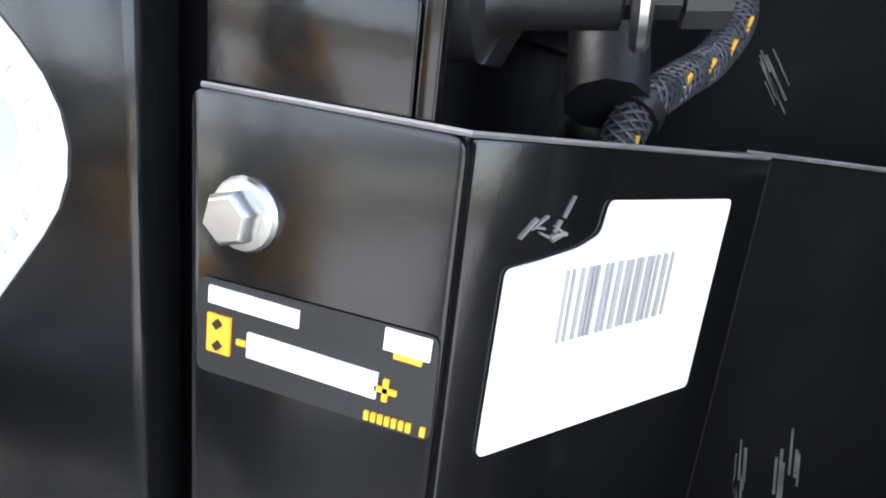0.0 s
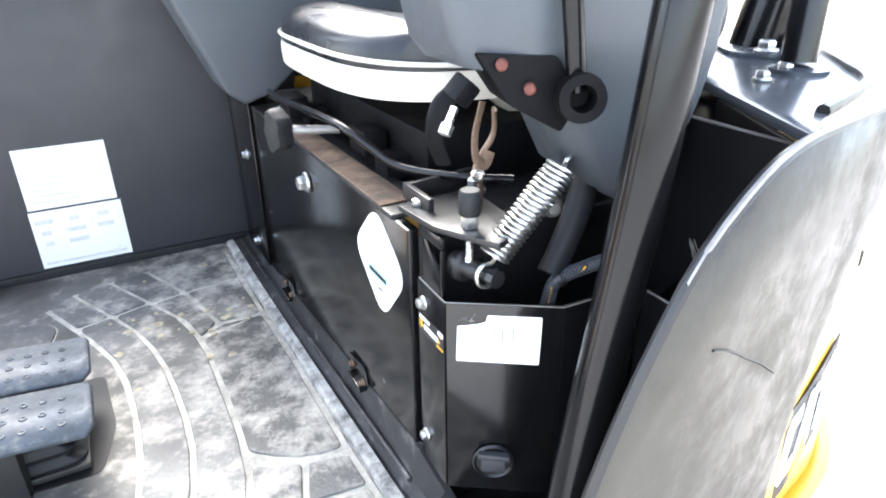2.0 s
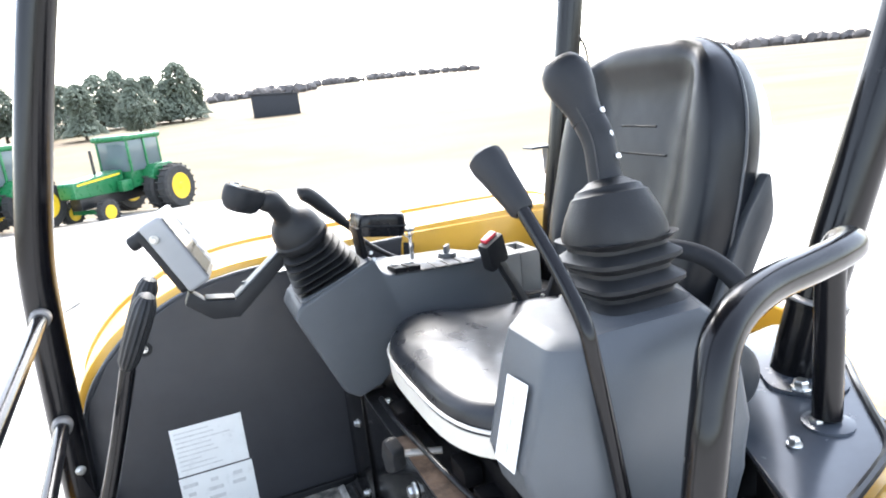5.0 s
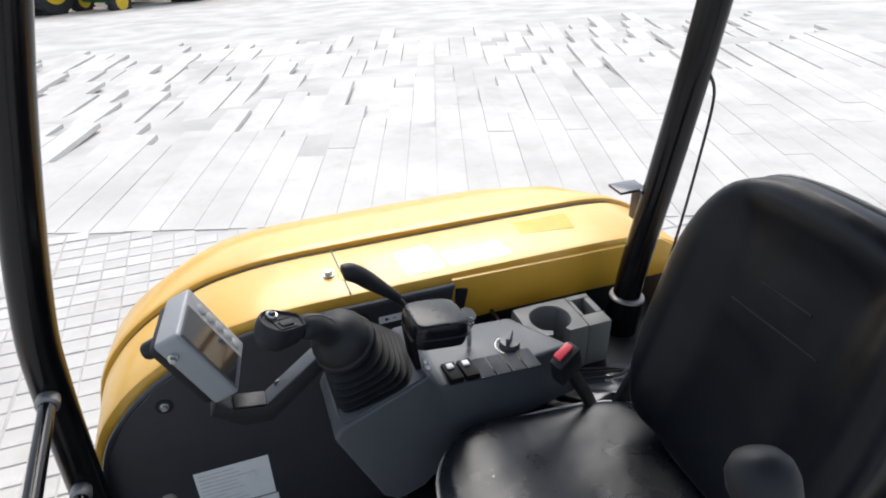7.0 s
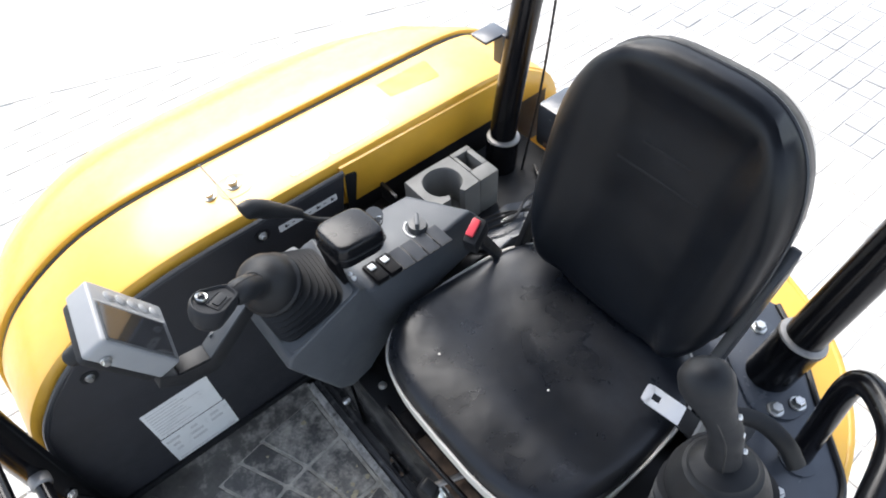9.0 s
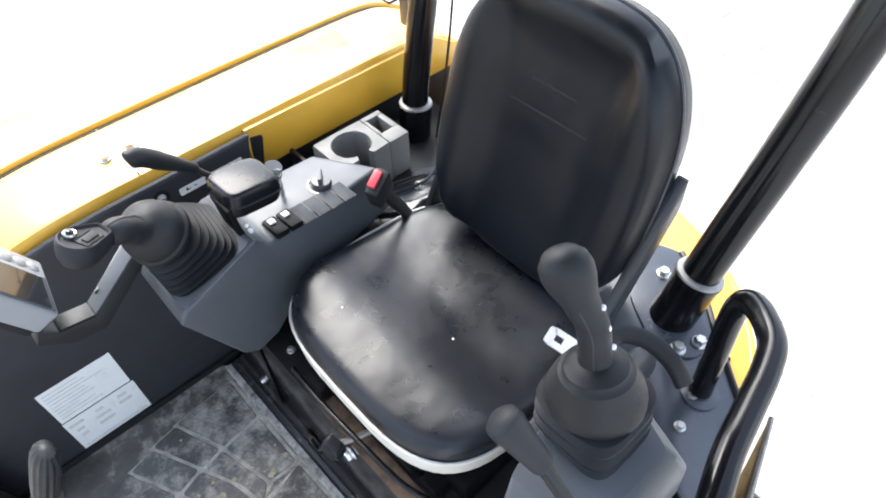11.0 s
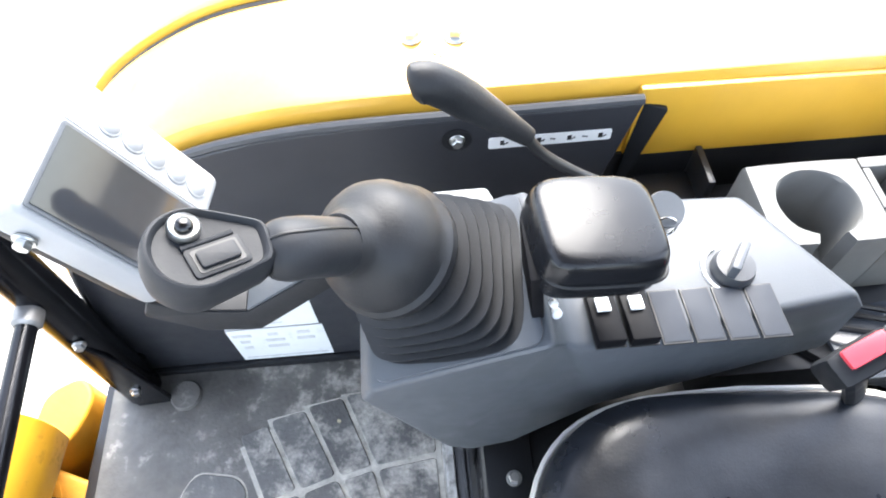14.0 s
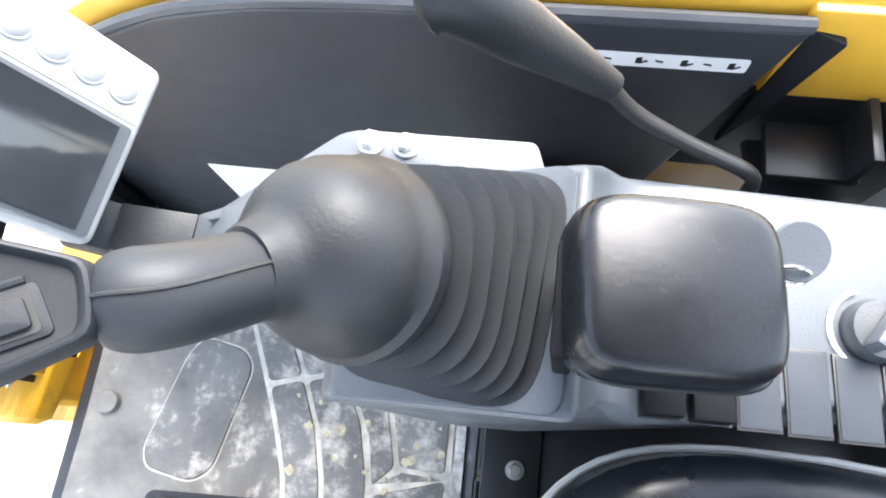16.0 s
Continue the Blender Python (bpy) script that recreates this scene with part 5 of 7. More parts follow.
def build_monitor():
    m = thing("monitor", (-0.27, -0.16, 0.55), "pale grey monitor with dark screen and round keys", "monitor")
    A = Vector((-0.2827, -0.0915, 0.7755))
    u = Vector((0.44, -0.03, -0.897)).normalized()
    v = Vector((-0.15, -0.99, -0.04))
    v = (v - u * v.dot(u)).normalized()
    nn = u.cross(v) if u.cross(v).x > 0 else v.cross(u)
    wu, wv = 0.141, 0.117

    def at(a, b, h=0.0):
        return A + u * a + v * b + nn * h
    part("housing", slab(rounded([at(0, 0, -0.042), at(wu, 0, -0.042), at(wu, wv, -0.042), at(0, wv, -0.042)], 0.008), nn * 0.042, 0.006, 3), PALE, m)
    part("back_shell", slab(rounded([at(0.004, 0.004, -0.055), at(wu - 0.004, 0.004, -0.055), at(wu - 0.004, wv - 0.002, -0.055), at(0.004, wv - 0.002, -0.055)], 0.012), nn * 0.022, 0.006, 2), RUBBER, m)
    part("screen_frame", slab(rounded([at(0.006, 0.042, 0), at(wu - 0.006, 0.042, 0), at(wu - 0.006, wv - 0.004, 0), at(0.006, wv - 0.004, 0)], 0.003), nn * 0.0018, 0.0008), GREY, m)
    part("screen", slab([at(0.009, 0.045, 0.0018), at(wu - 0.014, 0.045, 0.0018), at(wu - 0.014, wv - 0.007, 0.0018), at(0.009, wv - 0.007, 0.0018)], nn * 0.0008, 0), SCREEN, m, "dark reflective screen")
    for i in range(5):
        part("key", lathe([(0.0085, 0), (0.009, 0.0012), (0.008, 0.002), (0.001, 0.0022)], at(0.036 + 0.0212 * i, 0.021, 0), nn, 20), PALE, m)
        part("key_surround", tube([at(0.036 + 0.0212 * i + 0.0094 * math.cos(q), 0.021 + 0.0094 * math.sin(q), 0.0006) for q in (2 * math.pi * j / 24 for j in range(24))], 0.0008, 6, closed=True), GREYINK, m)
    part("key_rule", slab([at(0.006, 0.037, 0), at(wu - 0.006, 0.037, 0), at(wu - 0.006, 0.039, 0), at(0.006, 0.039, 0)], nn * 0.0006, 0), GREYINK, m)
    # bent bracket arm to the console
    side = [(-0.276, 0.628), (-0.252, 0.606), (-0.202, 0.597), (-0.106, 0.672), (-0.106, 0.642), (-0.199, 0.562), (-0.246, 0.568), (-0.288, 0.604)]
    part("arm", slab([(x, -0.203, z) for x, z in side], (0, 0.034, 0), 0.004), RUBBER, m)
    # paler strip: daylight on the arm's top put into its colour
    part("arm_top", slab([(-0.200, -0.202, 0.5990), (-0.200, -0.170, 0.5990), (-0.112, -0.170, 0.6680), (-0.112, -0.202, 0.6680)], (-0.0018, 0, 0.0023), 0.0008), GREY, m, "grey strip for the lit upper face of the arm")
    part("arm_foot", slab([(-0.252, -0.202, 0.6072), (-0.252, -0.170, 0.6072), (-0.203, -0.170, 0.5985), (-0.203, -0.202, 0.5985)], (0.0005, 0, 0.0025), 0.0008), RUBBER, m)
    part("pivot", lathe([(0.012, -0.014), (0.014, -0.01), (0.014, 0.012), (0.010, 0.016)], at(0.02, wv * 0.7, -0.064), nn, 16), RUBBER, m)
    part("pivot_bolt", hexbolt(at(0.03, wv + 0.002, -0.03), v, 0.006), ZINC, m)


def build_cup_holder():
    c = thing("cup_holder", (0.38, -0.10, 0.445), "weathered grey plastic cup holder with a round and a square well", "cup holder")
    x0, x1, y0, y1, z0, z1 = 0.292, 0.462, -0.158, -0.056, 0.455, 0.556
    part("tray", block(((x0 + x1) / 2, (y0 + y1) / 2, z0 + 0.006), (x1 - x0 - 0.006, y1 - y0 - 0.006, 0.012), 0.004), CUP, c)
    # top plate with a round hole open to the seat, and a square well
    cx, cy, r = 0.352, -0.108, 0.040
    outer = []
    for a in range(250, 250 - 340 - 1, -10):
        outer.append((cx + r * math.cos(radians(a)), cy + r * math.sin(radians(a))))
    rim = []
    for a in range(0, 360, 10):
        c_, s_ = math.cos(radians(a)), math.sin(radians(a))
        k = min((0.060 / abs(c_)) if abs(c_) > 1e-6 else 9, (0.051 / abs(s_)) if abs(s_) > 1e-6 else 9)
        rim.append((cx + c_ * k, (y0 + y1) / 2 + s_ * k))
    bm = bmesh.new()
    n = 36
    keep = [a for a in range(n) if not (250 <= a * 10 < 290)]
    inner = [(cx + r * math.cos(radians(a * 10)), cy + r * math.sin(radians(a * 10))) for a in range(n)]
    rows = []
    for (ix, iy), (ox, oy) in zip(inner, rim):
        rows.append([bm.verts.new(p) for p in ((ox, oy, z0), (ox, oy, z1 - 0.004), (ox * 0.94 + ix * 0.06, oy * 0.94 + iy * 0.06, z1), (ix * 0.92 + ox * 0.08, iy * 0.92 + oy * 0.08, z1), (ix, iy, z1 - 0.003), (ix * 0.99 + cx * 0.01, iy * 0.99 + cy * 0.01, z0 + 0.012))])
    for a in range(n):
        if a in keep:
            p, q = rows[a], rows[(a + 1) % n]
            for i in range(5):
                bm.faces.new((p[i], q[i], q[i + 1], p[i + 1]))
    for a in (25, 29):
        bm.faces.new(rows[a])
    part("round_well", bm, CUP, c)
    wx0, wx1 = 0.412, x1
    part("square_well", merge(block(((wx0 + wx1) / 2 + 0.0005, y1 - 0.007, (z0 + z1) / 2), (wx1 - wx0, 0.014, z1 - z0), 0.003),
                              block((x1 - 0.007, -0.0962, (z0 + z1) / 2), (0.014, 0.0515, z1 - z0), 0.003),
                              block(((wx0 + wx1) / 2 + 0.0005, -0.140, (z0 + z1) / 2), (wx1 - wx0, 0.036, z1 - z0), 0.004),
                              block((wx0 + 0.0045, -0.0962, (z0 + z1) / 2), (0.008, 0.0515, z1 - z0), 0.002)), CUP, c)
    d = thing("rear_shelf", (0.42, -0.15, 0.36), "black steel shelf behind the console", "shelf")
    part("shelf", slab([(0.20, 0.0, 0.440), (0.66, 0.0, 0.440), (0.66, -0.30, 0.440), (0.47, -0.30, 0.440), (0.36, -0.24, 0.440), (0.22, -0.12, 0.440)], (0, 0, 0.012), 0.003), RUBBER, d)
    part("folded_plate", slab(rounded([(0.36, -0.185, 0.4535), (0.47, -0.175, 0.4535), (0.56, -0.235, 0.462), (0.50, -0.30, 0.462), (0.37, -0.262, 0.4535)], 0.01), (0, 0, 0.005), 0.0015), DECK, d, "blue-grey folded plate")
    part("flange", slab([(0.37, -0.262, 0.459), (0.50, -0.30, 0.467), (0.50, -0.30, 0.492), (0.40, -0.27, 0.484)], (0.002, 0.004, 0), 0.001), DECK, d)
    for o in (0.0, 0.012, 0.03):
        part("wire", tube(curve([(0.30, -0.165 - o, 0.470), (0.37, -0.182 - o, 0.476), (0.44, -0.20 - o, 0.472 + o * 0.3), (0.50, -0.235 + o, 0.476), (0.56, -0.19, 0.470), (0.60, -0.13, 0.46)], 6), 0.0032, 7), HOSE, d, "thin black wire")
    for x, y in ((0.43, -0.215), (0.515, -0.262)):
        part("bolt", hexbolt((x, y, 0.4605), (0, 0, 1), 0.006), ZINC, d)
    part("riser", block((0.45, -0.13, 0.39), (0.42, 0.22, 0.10), 0.005), SATIN, d)
    part("rear_box", block((0.72, -0.16, 0.50), (0.10, 0.20, 0.12), 0.012), DECK, d, "blue-grey rear cover")
    part("lower_body", block((0.55, -0.42, 0.15), (0.14, 0.9, 0.52), 0.01), SATIN, d)


build_function_lever()
build_monitor()
build_cup_holder()


# ---- seat ----
def build_seat():
    s = thing("operator_seat", (0.24, -0.51, 0.40), "black vinyl operator seat with a cream shell and pale piping", "seat")

    def plan(i):
        pts = squircle(0.225, 0.232, 56, 3.6)
        return [(a * (1 - i), b * (1 - i) * (1 - 0.05 * max(0, a / 0.225))) for a, b in pts]

    def top(a, b):
        return 0.050 * math.exp(-((a + 0.13) / 0.09) ** 2) * 0.36 + 0.002 + 0.010 * (abs(b) / 0.232) ** 3 - 0.010 * math.cos(a * 9)
    part("cushion", cushion((0.245, -0.507, 0.502), (1, 0, -0.03), (0, 1, 0), (0.03, 0, 1), plan, 0.050, top, n=56), SEATTOP, s)
    ring = [(0.245 + a * 1.022, -0.507 + b * 1.022) for a, b in plan(0)]
    part("cushion_piping", tube([(x, y, 0.4870 - 0.03 * (x - 0.245)) for x, y in ring], 0.0028, 6, closed=True), PIPING, s, "pale piping round the cushion")
    def belly(a, z):
        u = min(1, max(0, (-0.05 - a) / 0.05))
        return z + (0.026 * u * u * (3 - 2 * u) if z < 0.45 else 0)
    sh = [[Vector((0.245 + a * k, -0.507 + b * k, belly(a, z))) for a, b in plan(0)] for k, z in ((0.70, 0.420), (0.90, 0.424), (0.985, 0.436), (1.018, 0.454), (1.024, 0.474), (1.018, 0.4845), (0.99, 0.4855))]
    part("shell", loft(sh), CREAM, s, "cream plastic seat shell")
    # backrest
    o = Vector((0.455, -0.508, 0.735))
    upv = Vector((0.215, 0, 1)).normalized()
    side = Vector((0, 1, 0))
    face = side.cross(upv)
    if face.x > 0:
        face = -face

    def back(i):
        out = []
        for a, b in squircle(0.200, 0.240, 56, 3.4):
            k = 1 - 0.14 * max(0, b / 0.24) ** 2 - 0.06 * max(0, -b / 0.24) ** 2
            out.append((a * k * (1 - i), b * (1 - i)))
        return out

    def puff(a, b):
        s_ = min(1, max(0, (abs(a) - 0.095) / 0.055))
        t_ = min(1, max(0, (b - 0.165) / 0.045))
        return 0.012 + 0.030 * s_ * s_ * (3 - 2 * s_) + 0.014 * max(0, -b / 0.24) + 0.016 * t_ * t_ * (3 - 2 * t_) * (1 - s_)
    part("backrest", cushion(o, side, upv, face, back, 0.056, puff, n=56), VINYL, s)
    part("backrest_piping", tube([o + side * a * 1.008 + upv * b * 1.008 - face * 0.018 for a, b in back(0)], 0.0032, 6, closed=True), DARKGREY, s)
    rings = [[o + side * a * k + upv * b * k - face * h for a, b in back(0)] for k, h in ((0.985, 0.028), (0.968, 0.055), (0.925, 0.088), (0.85, 0.110), (0.6, 0.118))]
    part("back_shell", loft(rings), CREAM, s, "cream plastic back shell")
    for b, w in ((0.055, 0.150), (0.100, 0.085)):
        part("stitch_line", tube([o + side * (x + 0.0) + upv * b + face * 0.0122 for x in (-w / 2, 0, w / 2)], 0.0020, 6), RUBBER, s)
    part("hinge_cover", slab(rounded([(0.36, -0.722, 0.47), (0.40, -0.722, 0.46), (0.530, -0.722, 0.70), (0.520, -0.722, 0.775), (0.475, -0.722, 0.71), (0.42, -0.722, 0.58)], 0.02), (0, 0.018, 0), 0.005), DARKGREY, s, "dark grey hinge cover")
    part("hinge_cover", slab(rounded([(0.38, -0.300, 0.47), (0.41, -0.300, 0.46), (0.50, -0.300, 0.64), (0.47, -0.300, 0.66)], 0.015), (0, 0.014, 0), 0.004), RUBBER, s)
    for x, y, z in ((0.105, -0.400, None), (0.207, -0.562, None)):
        part("tuft_button", lathe([(0.0020, -0.004), (0.0021, 0.001), (0.001, 0.0016)], (x, y, 0.502 + top(x - 0.245, y + 0.507) - 0.03 * (x - 0.245)), n=10), PIPING, s)
    # belt
    b = thing("seat_belt_buckle", (0.33, -0.30, 0.50), "black seat belt buckle with a red release button", "seat belt")
    part("stalk", tube(curve([(0.36, -0.285, 0.46), (0.325, -0.288, 0.53), (0.30, -0.292, 0.575), (0.288, -0.294, 0.60)], 4), 0.016, 8, flat=0.5), RUBBER, b)
    a = Vector((-0.40, -0.25, 1)).normalized()
    part("buckle_body", block((0.279, -0.297, 0.612), (0.052, 0.026, 0.062), 0.006, turn=(8, -22, 20)), RUBBER, b)
    part("release_button", block((0.270, -0.300, 0.641), (0.034, 0.015, 0.014), 0.003, turn=(8, -22, 20)), RED, b, "red release button")
    t = thing("belt_tongue", (0.36, -0.69, 0.48), "bright steel belt tongue on a black strap", "seat belt")
    c = Vector((0.318, -0.708, 0.530))
    u, v = Vector((-0.25, 0.93, 0.22)).normalized(), Vector((0.93, 0.25, 0.0)).normalized()
    nn = u.cross(v).normalized()

    def q(a_, b_):
        return c + u * a_ + v * b_
    part("plate", merge(slab([q(-0.03, -0.018), q(0.004, -0.018), q(0.004, 0.018), q(-0.03, 0.018)], nn * 0.0025, 0.0005), slab(rounded([q(0.004, -0.018), q(0.010, -0.018), q(0.010, 0.018), q(0.004, 0.018)], 0.001), nn * 0.0025, 0),
                        slab(rounded([q(0.010, 0.007), q(0.030, 0.007), q(0.030, 0.018), q(0.010, 0.018)], 0.002), nn * 0.0025, 0), slab(rounded([q(0.010, -0.018), q(0.030, -0.018), q(0.030, -0.006), q(0.010, -0.006)], 0.002), nn * 0.0025, 0), slab(rounded([q(0.024, -0.018), q(0.038, -0.015), q(0.038, 0.015), q(0.024, 0.018)], 0.004), nn * 0.0025, 0)), PALEMETAL, t)
    part("strap", slab([q(-0.028, -0.020), q(-0.028, 0.020), q(-0.10, 0.018) + Vector((0, 0, -0.02)), q(-0.10, -0.022) + Vector((0, 0, -0.02))], nn * 0.004, 0.001), RUBBER, t)


build_seat()


# ---- left console and levers ----
def build_left_console():
    c = thing("left_console", (0.15, -0.86, 0.388), "tall grey plastic console carrying the safety lever", "console")
    rows = [  # z, then (x, y) of five corners: inner front, front end, outer front, outer rear, inner rear
        (0.388, (0.180, -0.850), (0.178, -0.900), (0.186, -0.918), (0.215, -0.920), (0.230, -0.850)),
        (0.425, (0.130, -0.845), (0.118, -0.905), (0.132, -0.936), (0.212, -0.936), (0.255, -0.800)),
        (0.480, (0.100, -0.845), (0.086, -0.918), (0.098, -0.948), (0.220, -0.948), (0.275, -0.775)),
        (0.510, (0.072, -0.846), (0.062, -0.922), (0.084, -0.950), (0.224, -0.952), (0.280, -0.772)),
        (0.524, (0.012, -0.846), (0.008, -0.925), (0.052, -0.953), (0.226, -0.954), (0.283, -0.770)),
        (0.540, (-0.002, -0.846), (-0.004, -0.925), (0.046, -0.953), (0.226, -0.954), (0.283, -0.770)),
        (0.580, (-0.012, -0.846), (-0.012, -0.926), (0.044, -0.955), (0.230, -0.956), (0.283, -0.770)),
        (0.662, (0.0125, -0.840), (0.0125, -0.922), (0.048, -0.950), (0.216, -0.952), (0.270, -0.770)),
        (0.690, (0.026, -0.834), (0.026, -0.912), (0.056, -0.934), (0.204, -0.938), (0.262, -0.775)),
        (0.698, (0.044, -0.826), (0.044, -0.903), (0.068, -0.923), (0.196, -0.926), (0.255, -0.784)),
    ]
    rings = []
    for z, *q in rows:
        rings.append(rounded([(x, y, z) for x, y in q], 0.009, 4))
    part("body", loft(rings), GREY, c, sharp=28)
    u, v = Vector((0.02, -0.99, 0.08)).normalized(), Vector((0.27, 0.04, 0.96)).normalized()
    lab = Vector((-0.0010, -0.890, 0.616))
    nn = u.cross(v).normalized()
    if nn.x > 0:
        nn = -nn
    part("label", slab([lab + nn * 0.004 + u * a + v * b for a, b in ((-0.019, -0.0425), (0.019, -0.0425), (0.019, 0.0425), (-0.019, 0.0425))], nn * 0.001, 0), WHITE, c, "white pictogram label")
    for k in (-0.025, 0.0, 0.022):
        label_bar(c, lab + nn * 0.0052 + v * k, u, v, 0.005, 0.009, nn, GREYINK)
    # pivot with its hollow boss
    part("pivot_bracket", slab(rounded([(0.006, -0.938, 0.536), (0.060, -0.958, 0.533), (0.080, -0.960, 0.500), (0.068, -0.956, 0.478), (0.030, -0.945, 0.500)], 0.004), (0.012, 0.045, 0), 0.002), DULL, c)
    part("pivot_boss", lathe([(0.012, -0.042), (0.0165, -0.042), (0.0175, -0.004), (0.0165, 0.0), (0.0095, 0.0), (0.0085, -0.022), (0.001, -0.022)], (0.066, -0.980, 0.507), (-0.45, -0.89, 0.08), 24), DULL, c)
    for p in ((0.022, -0.9455, 0.529), (0.041, -0.9525, 0.512)):
        part("rivet", lathe([(0.0042, -0.002), (0.0042, 0.003), (0.003, 0.0042), (0.001, 0.0042)], p, (-0.5, -0.85, 0), 16), REDRUST, c, "red rusted rivet")
    part("latch_hook", tube(curve([(0.030, -0.885, 0.505), (0.010, -0.880, 0.490), (0.006, -0.876, 0.465), (0.016, -0.872, 0.440)], 5), 0.008, 8, flat=0.4), DULL, c)
    part("latch_block", block((0.008, -0.916, 0.508), (0.016, 0.018, 0.018), 0.003, turn=(20, 35, 15)), DULL, c)
    part("latch_bolt", tube([(-0.001, -0.922, 0.498), (-0.010, -0.925, 0.484)], 0.0034, 8), STEEL, c)
    part("latch_bolt_head", tube([(-0.008, -0.9245, 0.487), (-0.012, -0.926, 0.481)], 0.0052, 8), STEEL, c)
    part("adjuster", lathe([(0.004, -0.012), (0.044, -0.012), (0.049, -0.006), (0.049, 0.004), (0.042, 0.009), (0.006, 0.010)], (0.347, -0.806, 0.532), (-0.2, -0.98, 0.1), 26), DARKGREY, c, "dark grey disc of the tilt adjuster")
    part("adjuster_mark", block((0.333, -0.815, 0.5245), (0.0045, 0.003, 0.023), 0.001, turn=(0, 45, -12)), LIME, c, "lime yellow paint mark")
    part("adjuster_bracket", block((0.295, -0.782, 0.50), (0.09, 0.022, 0.09), 0.008), INK, c)
    part("bolt", hexbolt((0.336, -0.812, 0.485), (-0.2, -0.98, 0.1), 0.009), ZINC, c)
    lv = thing("safety_lever", (0.06, -0.97, 0.50), "black bent safety lever with a tapered grey knob", "lever")
    part("rod", tube(curve([(0.073, -0.964, 0.510), (0.066, -0.966, 0.545), (0.050, -0.968, 0.63), (0.039, -0.965, 0.700), (0.037, -0.956, 0.731), (0.039, -0.912, 0.772), (0.036, -0.860, 0.820)], 5), 0.0072, 12), POST, lv)
    k = Vector((0.038, -0.863, 0.814))
    d = (Vector((0.021, -0.812, 0.872)) - k).normalized()
    part("knob", lathe([(0.010, -0.004), (0.0125, 0.0), (0.0135, 0.012), (0.0165, 0.042), (0.0185, 0.056), (0.0178, 0.064), (0.012, 0.069), (0.003, 0.070)], k, d, 20), GRIP, lv)


build_left_console()
lj = build_joystick("joystick", (0.160, -0.850, 0.668), (0.158, -0.838, 0.786), (0.161, -0.815, 0.862), (0.152, -0.782, 0.921), (-0.9, -0.3, 0.6), (1, 0, 0), (0.057, 0.055), "black joystick with a tall pleated boot beside the grab bar", RUBBER,
                                [(0.050, -0.030), (0.0555, -0.024), (0.0550, -0.017), (0.0495, 0.0), (0.042, 0.015), (0.0405, 0.019), (0.036, 0.0215), (0.034, 0.026), (0.026, 0.030), (0.019, 0.035)], 0.055, 4, 3.6, False)[0]
for t in (0.12, 0.5, 0.9):
    q = Vector((0.160, -0.828, 0.832)).lerp(Vector((0.158, -0.800, 0.892)), t) + Vector((0.45, -0.8, 0.3)).normalized() * 0.0182
    part("rivet", lathe([(0.003, -0.002), (0.003, 0.001), (0.001, 0.0018)], q, (0.45, -0.8, 0.3), 10), WHITE, lj, "small white screw cap")
part("tilt_handle", tube(curve([(0.215, -0.808, 0.690), (0.240, -0.802, 0.712), (0.267, -0.800, 0.719), (0.292, -0.828, 0.710), (0.302, -0.862, 0.690), (0.303, -0.888, 0.664)], 5), 0.012, 10, flat=0.5), RUBBER, lj, "flat black tilt handle")


def build_grab_bar():
    g = thing("grab_bar", (0.06, -1.0, 0.0), "glossy black tubular grab bar beside the seat", "grab bar")
    part("bar", tube(curve([(0.020, -1.028, -0.012), (0.044, -1.029, 0.20), (0.077, -1.030, 0.43), (0.100, -1.026, 0.600), (0.114, -1.019, 0.655), (0.136, -1.006, 0.702), (0.176, -0.990, 0.720), (0.228, -0.974, 0.725), (0.290, -0.962, 0.726), (0.345, -0.951, 0.727), (0.388, -0.936, 0.726), (0.424, -0.905, 0.718), (0.442, -0.882, 0.704), (0.446, -0.872, 0.670), (0.440, -0.879, 0.58), (0.43, -0.888, 0.487)], 6), 0.0175, 16), POST, g)
    part("foot", lathe([(0.03, 0), (0.03, 0.006), (0.02, 0.008)], (0.43, -0.890, 0.476), n=20), DECK, g)


def post(name, pts, r, label, collar=None, paint=POST):
    p = thing(name, pts[0], label, "canopy post", "posts of the canopy")
    part("tube", tube(curve(pts, 6), r, 20), paint, p)
    if collar:
        a, b = Vector(pts[0]), Vector(pts[1])
        d = (b - a).normalized()
        part("sleeve", lathe([(r * 1.22, -0.01), (r * 1.25, 0.0), (r * 1.25, collar), (r * 1.31, collar + 0.001), (r * 1.31, collar + 0.007), (r * 1.02, collar + 0.010)], a, d, 24), POST, p, "sleeve with a bright rim")
        part("rim", lathe([(r * 1.25, collar + 0.0065), (r * 1.29, collar + 0.008), (r * 1.25, collar + 0.011), (r * 1.02, collar + 0.014)], a, d, 24), WORN, p)
    return p


build_grab_bar()
lf = post("canopy_post", [(-0.526, -0.850, 0.020), (-0.508, -0.887, 0.30), (-0.490, -0.910, 0.62), (-0.470, -0.918, 0.80), (-0.425, -0.92, 1.02), (-0.33, -0.92, 1.40), (-0.27, -0.92, 1.70)], 0.0295, "black front canopy post with painted grey sheen and rubber seals", paint=SHEENPOST)
for dx, dy, r in ((-0.0010, -0.0290, 0.0030), (0.0215, -0.0175, 0.0080)):   # seals let into the post
    part("seal_strip", tube(curve([(x + dx * 0.93, y + dy * 0.93, z + 0.022) for x, y, z in [(-0.526, -0.850, 0.020), (-0.508, -0.887, 0.30), (-0.490, -0.910, 0.62), (-0.470, -0.918, 0.80), (-0.425, -0.92, 1.02), (-0.33, -0.92, 1.40)]], 6), r, 10), DULL, lf, "dull rubber seal let into the post")
